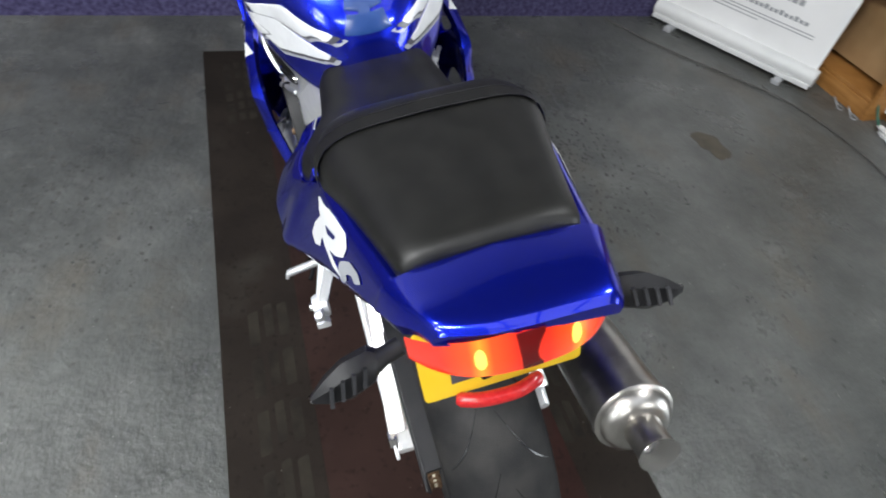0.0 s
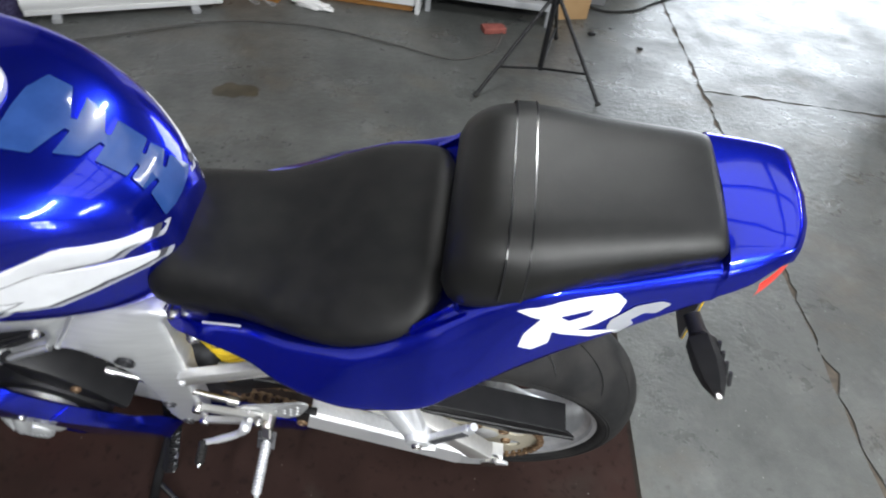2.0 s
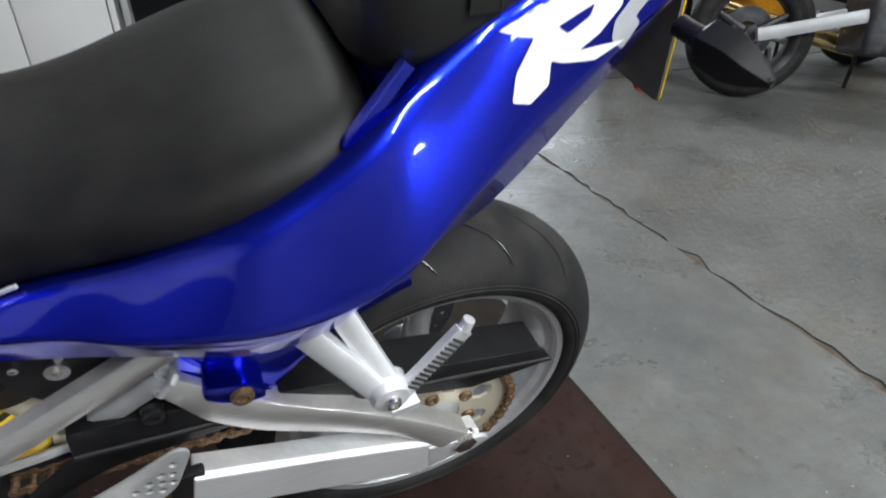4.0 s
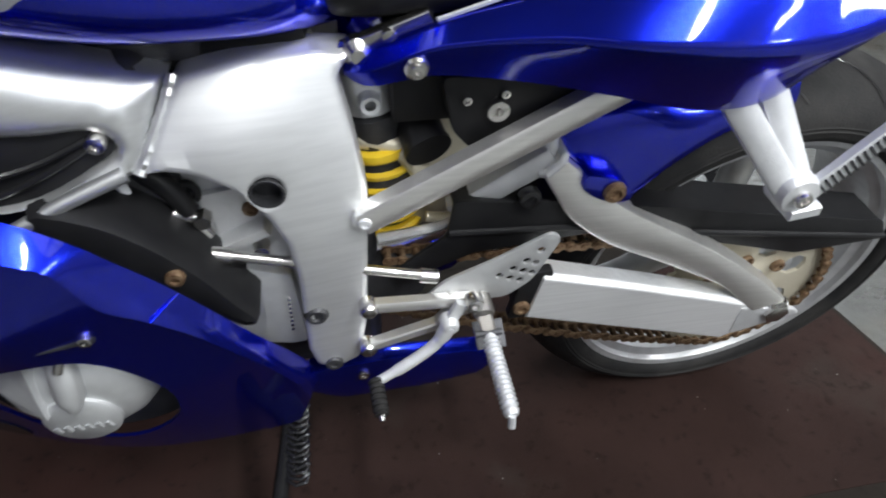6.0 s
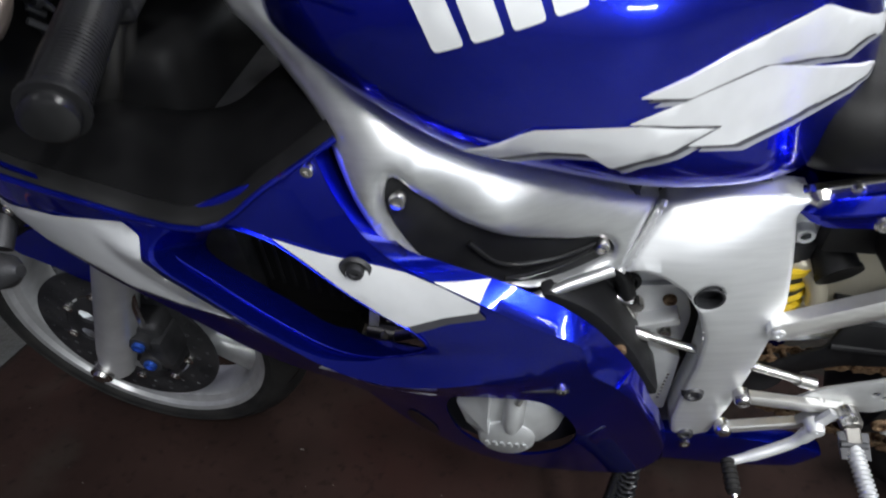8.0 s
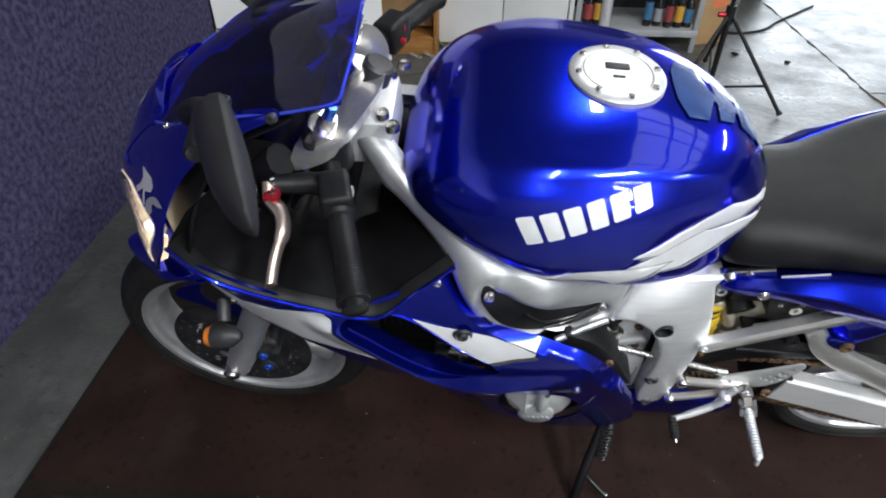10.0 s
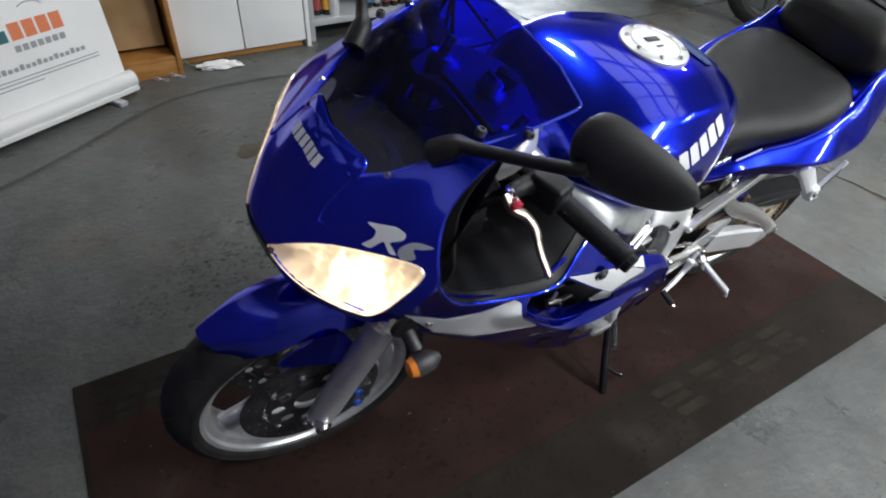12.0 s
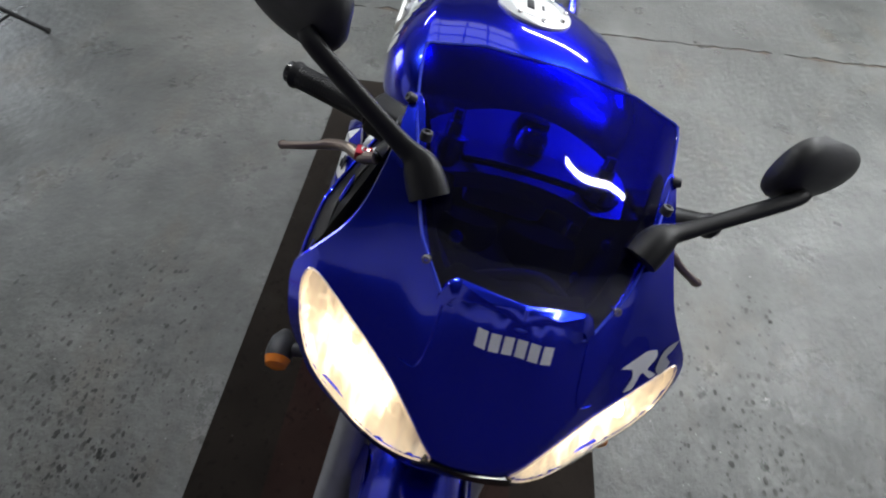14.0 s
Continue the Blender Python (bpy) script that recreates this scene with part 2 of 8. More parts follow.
FRAMEALU = make("satin_aluminium", (0.66, 0.67, 0.675), (0.72, 0.73, 0.735), 60, 0.33, 0.40, 0.88, 0.03, 420, stretch=(0.2, 1, 3))
PIVOTALU = make("satin_plate_aluminium", (0.77, 0.78, 0.785), (0.83, 0.84, 0.845), 60, 0.42, 0.48, 0.80, 0.03, 420, stretch=(0.2, 1, 3))
ALUCAST = make("cast_aluminium", (0.64, 0.65, 0.66), (0.76, 0.77, 0.78), 30, 0.42, 0.55, 0.6, 0.3, 900)
SILVER = make("silver_paint", (0.66, 0.67, 0.69), (0.74, 0.75, 0.77), 40, 0.32, 0.42, 0.6, coat=0.3)
WHEELSILVER = make("silver_wheel_paint", (0.52, 0.53, 0.54), (0.62, 0.63, 0.64), 40, 0.30, 0.40, 0.6, coat=0.3)
STEEL = make("polished_steel", (0.66, 0.645, 0.62), (0.74, 0.725, 0.70), 20, 0.20, 0.30, 1.0)
CAN = make("dull_steel", (0.34, 0.325, 0.30), (0.46, 0.44, 0.41), 35, 0.26, 0.36, 1.0, 0.05, 300, stretch=(1, 1, 0.3))
COVERGREY = make("satin_cover_casting", (0.56, 0.57, 0.575), (0.64, 0.65, 0.655), 40, 0.38, 0.46, 0.62, 0.2, 900)
GOLD = make("champagne_cast", (0.60, 0.55, 0.42), (0.70, 0.65, 0.52), 14, 0.35, 0.5, 0.5, 0.2, 500)
RUST = make("rusty_chain", (0.10, 0.052, 0.026), (0.25, 0.17, 0.10), 160, 0.55, 0.75, 0.5, 0.5, 700)
BLACK = make("satin_black_plastic", (0.007, 0.007, 0.008), (0.012, 0.012, 0.013), 25, 0.38, 0.50, bump=0.15, bump_scale=1400, spec=0.28)
GLOSSBLACK = make("gloss_black", (0.008, 0.008, 0.009), (0.014, 0.014, 0.015), 20, 0.16, 0.26)
RUBBER = make("tyre_rubber", (0.012, 0.012, 0.0125), (0.026, 0.025, 0.024), 18, 0.58, 0.76, bump=0.4, bump_scale=500, spec=0.22)
LEATHER = make("black_vinyl", (0.006, 0.006, 0.0055), (0.010, 0.0098, 0.0090), 30, 0.38, 0.45, bump=0.16, bump_scale=900, spec=0.36)
SEATVINYL = make("matt_black_vinyl", (0.006, 0.006, 0.0062), (0.010, 0.0098, 0.0095), 30, 0.42, 0.52, bump=0.22, bump_scale=1200, spec=0.24)
MIRRORBLACK = make("grained_black_plastic", (0.016, 0.016, 0.0165), (0.022, 0.022, 0.0225), 25, 0.42, 0.5, bump=0.25, bump_scale=1600, spec=0.4)
DEEPBLACK = make("matt_black_lining", (0.006, 0.006, 0.0065), (0.009, 0.009, 0.0095), 25, 0.5, 0.62, bump=0.15, bump_scale=1400, spec=0.15)
RIMBLACK = make("satin_rim_plastic", (0.006, 0.006, 0.0065), (0.010, 0.010, 0.0105), 25, 0.36, 0.44, bump=0.08, bump_scale=1400, spec=0.20)
LINING = make("satin_black_lining", (0.0045, 0.0045, 0.005), (0.007, 0.007, 0.0075), 25, 0.40, 0.46, bump=0.08, bump_scale=1400, spec=0.06)
DARKMETAL = make("dark_engine_metal", (0.035, 0.036, 0.04), (0.08, 0.08, 0.085), 20, 0.4, 0.6, 0.6, 0.3, 500)
YELLOW = make("yellow_spring", (0.78, 0.52, 0.02), (0.85, 0.60, 0.04), 30, 0.3, 0.4)
PLATE = make("yellow_plate", (0.80, 0.50, 0.015), (0.84, 0.56, 0.03), 12, 0.3, 0.4)
RED = make("red_anodised", (0.55, 0.03, 0.05), (0.62, 0.05, 0.07), 30, 0.25, 0.3, 0.7)
BLUEANO = make("blue_anodised", (0.03, 0.10, 0.5), (0.05, 0.15, 0.6), 30, 0.25, 0.3, 0.7)
LEVER = make("bronze_lever", (0.34, 0.27, 0.23), (0.42, 0.35, 0.31), 30, 0.25, 0.35, 0.9)
AMBER = make("amber_lens", (0.75, 0.20, 0.02), (0.8, 0.25, 0.03), 80, 0.15, 0.2)
PAD = make("blue_grey_gel", (0.013, 0.042, 0.16), (0.020, 0.056, 0.20), 30, 0.2, 0.28, coat=0.5)


def tinted(name, colour, gloss, haze=0.0):
    """A thin clear sheet that tints what is seen through it, with a plain shine."""
    m = bpy.data.materials.new(name)
    m.use_nodes = True
    n, l = m.node_tree.nodes, m.node_tree.links
    n.remove(n["Principled BSDF"])
    tr, gl, mx, lw = n.new("ShaderNodeBsdfTransparent"), n.new("ShaderNodeBsdfGlossy"), n.new("ShaderNodeMixShader"), n.new("ShaderNodeLayerWeight")
    pw, mr = n.new("ShaderNodeMath"), n.new("ShaderNodeMapRange")
    tr.inputs[0].default_value = (*colour, 1)
    gl.inputs["Roughness"].default_value = 0.03
    lw.inputs["Blend"].default_value = 0.5
    pw.operation = "POWER"
    pw.inputs[1].default_value = 4.0
    mr.inputs["To Min"].default_value, mr.inputs["To Max"].default_value = 0.04 * gloss, gloss
    l.new(lw.outputs["Facing"], pw.inputs[0])
    l.new(pw.outputs[0], mr.inputs[0])
    l.new(mr.outputs[0], mx.inputs[0])
    l.new(tr.outputs[0], mx.inputs[1])
    l.new(gl.outputs[0], mx.inputs[2])
    if haze:
        df, hz = n.new("ShaderNodeBsdfDiffuse"), n.new("ShaderNodeMixShader")
        df.inputs[0].default_value = (0.24, 0.24, 0.42, 1)
        hz.inputs[0].default_value = haze
        l.new(mx.outputs[0], hz.inputs[1])
        l.new(df.outputs[0], hz.inputs[2])
        mx = hz
    l.new(mx.outputs[0], n["Material Output"].inputs[0])
    return m


SCREEN = tinted("blue_tinted_screen", (0.028, 0.040, 0.66), 0.95, 0.008)
CLEAR = glass("clear_lens", (0.97, 0.97, 0.97), 0.02, 1.4)



def floor_material():
    """Worn grey paint on concrete: broad tone, brown stains, scuffs, dark chips and a patchy sheen."""
    m = bpy.data.materials.new("painted_concrete")
    m.use_nodes = True
    n, l = m.node_tree.nodes, m.node_tree.links
    s = n["Principled BSDF"]
    tc = n.new("ShaderNodeTexCoord")

    def noise_at(scale, detail=6, rough=0.55, stretch=(1, 1, 1), warp=0.0):
        mp = n.new("ShaderNodeMapping")
        mp.inputs["Scale"].default_value = stretch
        l.new(tc.outputs["Object"], mp.inputs[0])
        z = n.new("ShaderNodeTexNoise")
        z.inputs["Scale"].default_value, z.inputs["Detail"].default_value, z.inputs["Roughness"].default_value = scale, detail, rough
        z.inputs["Distortion"].default_value = warp
        l.new(mp.outputs[0], z.inputs["Vector"])
        return z.outputs["Fac"]

    def ramp(src, a, b, lo, hi):
        r = n.new("ShaderNodeValToRGB")
        r.color_ramp.elements[0].position, r.color_ramp.elements[1].position = lo, hi
        r.color_ramp.elements[0].color, r.color_ramp.elements[1].color = (*a, 1), (*b, 1)
        l.new(src, r.inputs[0])
        return r.outputs[0]

    def mix(fac, a, b, kind="MIX"):
        x = n.new("ShaderNodeMix")
        x.data_type, x.blend_type = "RGBA", kind
        l.new(fac, x.inputs[0])
        for sock, v in ((x.inputs[6], a), (x.inputs[7], b)):
            if isinstance(v, tuple):
                sock.default_value = (*v, 1)
            else:
                l.new(v, sock)
        return x.outputs[2]

    base = ramp(noise_at(1.1, 9, 0.6), (0.060, 0.0632, 0.0595), (0.116, 0.1205, 0.1135), 0.36, 0.64)
    fine = ramp(noise_at(11, 10, 0.72), (0.66, 0.66, 0.66), (1.08, 1.08, 1.08), 0.32, 0.64)
    c = mix(ramp(noise_at(0.5), (1, 1, 1), (1, 1, 1), 0, 1), base, fine, "MULTIPLY")
    brown = ramp(noise_at(2.2, 8, 0.65, (1, 1.6, 1), 0.2), (0, 0, 0), (0.55, 0.55, 0.55), 0.53, 0.72)
    c = mix(brown, c, (0.098, 0.080, 0.056))
    bare = ramp(noise_at(4.2, 9, 0.72, (1, 1, 1), 0.15), (0, 0, 0), (0.6, 0.6, 0.6), 0.57, 0.70)
    c = mix(bare, c, (0.155, 0.155, 0.148))
    scuff = ramp(noise_at(6.0, 8, 0.7, (0.6, 2.0, 1), 0.1), (0, 0, 0), (0.5, 0.5, 0.5), 0.60, 0.72)
    c = mix(scuff, c, (0.050, 0.050, 0.047))
    chips = ramp(noise_at(30, 7, 0.66), (0, 0, 0), (0.8, 0.8, 0.8), 0.59, 0.68)
    where = ramp(noise_at(0.9, 3), (0, 0, 0), (1, 1, 1), 0.44, 0.56)
    both_ = n.new("ShaderNodeMath")
    both_.operation = "MULTIPLY"
    l.new(chips, both_.inputs[0]), l.new(where, both_.inputs[1])
    c = mix(both_.outputs[0], c, (0.044, 0.042, 0.037))
    dust = ramp(noise_at(95, 2, 0.5), (0, 0, 0), (0.8, 0.8, 0.8), 0.725, 0.755)
    c = mix(dust, c, (0.32, 0.32, 0.31))
    l.new(c, s.inputs["Base Color"])
    mr = n.new("ShaderNodeMapRange")
    mr.inputs["From Min"].default_value, mr.inputs["From Max"].default_value = 0.34, 0.66
    mr.inputs["To Min"].default_value, mr.inputs["To Max"].default_value = 0.20, 0.54
    l.new(noise_at(3.0, 9, 0.72, (1, 1, 1), 0.15), mr.inputs[0])
    l.new(mr.outputs[0], s.inputs["Roughness"])
    bp = n.new("ShaderNodeBump")
    bp.inputs["Strength"].default_value, bp.inputs["Distance"].default_value = 0.85, 0.006
    l.new(noise_at(38, 8, 0.65), bp.inputs["Height"])
    l.new(bp.outputs[0], s.inputs["Normal"])
    return m


FLOOR = floor_material()


def carpet(name, a, b, c):
    """Short worn pile: two tones, a third in patches, pale lint and specks."""
    m = make(name, a, b, 5.0, 0.88, 0.96, bump=0.8, bump_scale=700, spec=0.15, detail=9, low=0.3, high=0.7)
    n, l = m.node_tree.nodes, m.node_tree.links
    s = n["Principled BSDF"]
    src = s.inputs["Base Color"].links[0].from_socket
    tc = n.new("ShaderNodeTexCoord")
    for scale, lo, hi, col, most in ((1.7, 0.52, 0.72, c, 0.8), (3.3, 0.58, 0.74, (0.036, 0.034, 0.028), 0.65), (60, 0.30, 0.42, (a[0] * 0.5, a[1] * 0.5, a[2] * 0.5), 0.6), (75, 0.745, 0.77, (0.30, 0.30, 0.28), 0.55)):
        z = n.new("ShaderNodeTexNoise")
        z.inputs["Scale"].default_value, z.inputs["Detail"].default_value = scale, 4
        l.new(tc.outputs["Object"], z.inputs["Vector"])
        r = n.new("ShaderNodeValToRGB")
        r.color_ramp.elements[0].position, r.color_ramp.elements[1].position = lo, hi
        r.color_ramp.elements[0].color, r.color_ramp.elements[1].color = ((0, 0, 0, 1), (most, most, most, 1)) if scale != 60 else ((most, most, most, 1), (0, 0, 0, 1))
        l.new(z.outputs["Fac"], r.inputs[0])
        x = n.new("ShaderNodeMix")
        x.data_type = "RGBA"
        l.new(r.outputs[0], x.inputs[0])
        l.new(src, x.inputs[6])
        x.inputs[7].default_value = (*col, 1)
        src = x.outputs[2]
    l.new(src, s.inputs["Base Color"])
    return m


MATTOP = carpet("brown_carpet", (0.017, 0.0085, 0.0068), (0.031, 0.0165, 0.0135), (0.036, 0.0118, 0.0098))
MATEDGE = carpet("dark_carpet_band", (0.0125, 0.0095, 0.0075), (0.022, 0.0170, 0.0135), (0.021, 0.0155, 0.0115))
MATWORD = make("faded_letter_pile", (0.0265, 0.0225, 0.0165), (0.0125, 0.0098, 0.0075), 13.0, 0.9, bump=0.6, bump_scale=900, spec=0.2)
CARPETWALL = make("purple_carpet_wall", (0.028, 0.024, 0.064), (0.078, 0.070, 0.145), 55, 0.9, 1.0, bump=1.0, bump_scale=180, spec=0.2)
PAINTWALL = make("painted_wall", (0.14, 0.14, 0.148), (0.19, 0.19, 0.20), 2.0, 0.7, 0.8, bump=0.3, bump_scale=80)
CEIL = make("ceiling_board", (0.12, 0.12, 0.12), (0.17, 0.17, 0.165), 2.0, 0.8, bump=0.2)
CUPB = make("white_laminate", (0.66, 0.67, 0.66), (0.74, 0.74, 0.73), 3.0, 0.4, 0.5)
BANNER = make("banner_vinyl", (0.74, 0.74, 0.73), (0.80, 0.80, 0.79), 4.0, 0.45, 0.55)
WOOD = make("orange_wood", (0.30, 0.13, 0.030), (0.42, 0.20, 0.055), 6.0, 0.45, 0.6, bump=0.2, bump_scale=60, stretch=(1, 1, 8))
CARD = make("cardboard", (0.36, 0.22, 0.10), (0.42, 0.27, 0.13), 8.0, 0.8, 0.9)
TUBEMAT = make("lit_tube", (0.9, 0.9, 0.9), emit=(0.95, 0.98, 1.0), power=9.0)
GREYMETAL = make("grey_powder_coat", (0.34, 0.35, 0.36), (0.42, 0.43, 0.44), 8.0, 0.4, 0.5, 0.2)

# ---- the room ----


def slab(name, bm, material, label, kind="structure"):
    return tagged(link(name, bm, material, None, "", True), label, name.split("_")[0], "", kind)


def jag(a, b, n=70, amp=0.013):
    """A straight edge broken by small chips."""
    a, b = Vector(a), Vector(b)
    side = Vector((-(b - a).y, (b - a).x)).normalized()
    return [a + (b - a) * (k / n) + side * (amp * noise.noise(Vector((a.x + 13.1 * k, a.y + 3.7, 0.4))) + 1.6 * amp * noise.noise(Vector((a.x + 1.7 * k, 5.5, b.y)))) for k in range(n)]


SOUTH = ROOM["y0"] - 5
JX, JY, GAP = -1.0, -1.97, 0.008
fl = thing("floor", pose(0, 0, 0), "worn grey painted concrete floor with cracked joints and stains", "floor", "", "structure")
main = jag((JX + GAP, ROOM["y1"] + 0.2), (JX + GAP, SOUTH), 260) + [Vector((JX + GAP, SOUTH)), Vector((ROOM["x1"] + 0.2, SOUTH)), Vector((ROOM["x1"] + 0.2, ROOM["y1"] + 0.2))]
west = [Vector((ROOM["x0"] - 0.2, ROOM["y1"] + 0.2)), Vector((ROOM["x0"] - 0.2, JY + GAP))] + jag((ROOM["x0"] - 0.2, JY + GAP), (JX - GAP, JY + GAP), 120) + jag((JX - GAP, JY + GAP), (JX - GAP, ROOM["y1"] + 0.2), 160) + [Vector((JX - GAP, ROOM["y1"] + 0.2))]
far = [Vector((ROOM["x0"] - 0.2, JY - GAP)), Vector((ROOM["x0"] - 0.2, SOUTH)), Vector((JX - GAP, SOUTH))] + jag((JX - GAP, SOUTH), (JX - GAP, JY - GAP), 130) + jag((JX - GAP, JY - GAP), (ROOM["x0"] - 0.2, JY - GAP), 120)
for o in (main, west, far):
    ob = part("concrete_slab", sheet(o, lambda u, v: Vector((u, v, 0)), (0, 0, -0.12), (), 9.0), FLOOR, fl)
part("joint_bed", block(ROOM["x0"] - 0.2, ROOM["x1"] + 0.2, SOUTH, ROOM["y1"] + 0.2, -0.2, -0.005, 0), make("joint_dirt", (0.045, 0.035, 0.026), (0.10, 0.082, 0.062), 40, 0.9, bump=0.5), fl, "dark dirt in the joints")
slab("wall_east", block(ROOM["x1"], ROOM["x1"] + 0.2, ROOM["y0"], ROOM["y1"], 0, 1.9, 0), CARPETWALL, "purple carpet covered wall behind the mat")
# unseen wall above the carpet, made pale so that the nose reflects more light
slab("wall_east_upper", block(ROOM["x1"] + 0.004, ROOM["x1"] + 0.2, ROOM["y0"], ROOM["y1"], 1.9, ROOM["h"], 0), make("pale_bounce_wall", (0.55, 0.55, 0.54), (0.64, 0.64, 0.63), 2.0, 0.7, 0.8, bump=0.3, bump_scale=80), "unseen upper wall, pale to lighten the nose reflection")
slab("wall_west", block(ROOM["x0"] - 0.2, ROOM["x0"], ROOM["y0"], ROOM["y1"], 0, ROOM["h"], 0), PAINTWALL, "plain pale painted wall")
wn_, zs = [], [0.0]
for x0, x1, z0, z1 in RIBBONS:
    wn_.append(block(ROOM["x0"], ROOM["x1"], ROOM["y1"], ROOM["y1"] + 0.2, zs[-1], z0, 0))
    wn_ += [block(ROOM["x0"], x0, ROOM["y1"], ROOM["y1"] + 0.2, z0, z1, 0), block(x1, ROOM["x1"], ROOM["y1"], ROOM["y1"] + 0.2, z0, z1, 0)]
    zs.append(z1)
wn_.append(block(ROOM["x0"], ROOM["x1"], ROOM["y1"], ROOM["y1"] + 0.2, zs[-1], ROOM["h"], 0))
slab("wall_north", join(*wn_), PAINTWALL, "pale painted wall with two ribbon windows")
for i, (x0, x1, z0, z1) in enumerate(RIBBONS):
    win = thing("window_%d" % (i + 1), pose(0, ROOM["y1"], 0), "long low metal framed ribbon window", "window", "", "structure")
    for x in (x0 + 0.02, (x0 + x1) / 2, x1 - 0.02):
        part("window_bar", block(x - 0.02, x + 0.02, 0.06, 0.12, z0, z1, 0.004), GREYMETAL, win)
    for z in (z0 + 0.02, z1 - 0.02):
        part("window_bar", block(x0, x1, 0.065, 0.115, z - 0.02, z + 0.02, 0.004), GREYMETAL, win)
DOOR = (-4.8, -1.2, 2.7)
wallw = join(
    block(ROOM["x0"], DOOR[0], ROOM["y0"] - 0.2, ROOM["y0"], 0, ROOM["h"], 0),
    block(DOOR[1], ROOM["x1"], ROOM["y0"] - 0.2, ROOM["y0"], 0, ROOM["h"], 0),
    block(DOOR[0], DOOR[1], ROOM["y0"] - 0.2, ROOM["y0"], DOOR[2], ROOM["h"], 0),
)
slab("wall_south", wallw, PAINTWALL, "pale painted wall with a wide open doorway")
slab("ceiling", join(
    block(ROOM["x0"], ROOF[0], ROOM["y0"], ROOM["y1"], ROOM["h"], ROOM["h"] + 0.2, 0),
    block(ROOF[1], ROOM["x1"], ROOM["y0"], ROOM["y1"], ROOM["h"], ROOM["h"] + 0.2, 0),
    block(ROOF[0], ROOF[1], ROOM["y0"], ROOF[2], ROOM["h"], ROOM["h"] + 0.2, 0),
    block(ROOF[0], ROOF[1], ROOF[3], ROOM["y1"], ROOM["h"], ROOM["h"] + 0.2, 0)), CEIL, "dull boarded ceiling with a roof light")
roof = thing("window_3", pose(0, 0, ROOM["h"]), "barred roof light of dull daylight", "window", "", "structure")
for k in range(6):
    y = ROOF[2] + (ROOF[3] - ROOF[2]) * k / 5
    part("window_bar", block(ROOF[0], ROOF[1], y - 0.022, y + 0.022, 0.04, 0.10, 0.004), GREYMETAL, roof)
for k in range(4):
    x = ROOF[0] + (ROOF[1] - ROOF[0]) * k / 3
    part("window_bar", block(x - 0.030, x + 0.030, ROOF[2], ROOF[3], 0.03, 0.09, 0.004), GREYMETAL, roof)

# the display mat
MX0, MX1, MY0, MY1 = -0.39, 1.87, -0.40, 0.525
mat = thing("display_mat", pose(0, 0, 0), "dark brown carpet display mat with a black lettered border", "mat")
part("base", block(MX0, MX1, MY0, MY1, 0.0, 0.006, 0.002), MATEDGE, mat, "black border pile")
part("middle", block(MX0 + 0.012, MX1 - 0.012, MY0 + 0.17, MY1 - 0.20, 0.006, 0.0075, 0.001), MATTOP, mat, "reddish brown middle pile")
# the border's worn lettering as plain slanted blocks
for sgn, yb in ((1, MY1 - 0.135), (-1, MY0 + 0.135)):
    for x0, n, w, gap in ((0.02, 4, 0.115, 0.145), (1.40, 6, 0.055, 0.068)):
        for k in range(n):
            x = x0 + gap * k
            for f0, f1, s0, s1 in ((0.0, 0.26, 0.0, 0.9), (0.38, 0.60, 0.12, 1.0), (0.74, 1.0, 0.0, 0.92)):
                o = [Vector((x + w * q - 0.03 * f, yb + sgn * (-0.035 + 0.10 * f))) for q, f in ((s0, f0), (s1, f0), (s1, f1), (s0, f1))]
                part("letter_bar", sheet(corners(o, 0.006, 2), lambda u, v: Vector((u, v, 0.0066)), (0, 0, -0.0006), (), 0.5), MATWORD, mat)

# ---- the motorcycle ----
bike = thing("motorcycle", BIKE, "blue and white sports motorcycle leaning on its side stand", "motorcycle")
AXR, AXF = Vector((0.020, 0, 0.293)), Vector((1.390, 0, 0.279))


def tyre_side(r, y, rr, h):
    """The tyre's half width, drawn in from the shoulder to the rim."""
    k = max(0.0, min(1.0, (r - rr - 0.010) / 0.046))
    edge = h + 0.007
    return y if abs(y) < edge else math.copysign(edge + (abs(y) - edge) * math.sqrt(k), y)


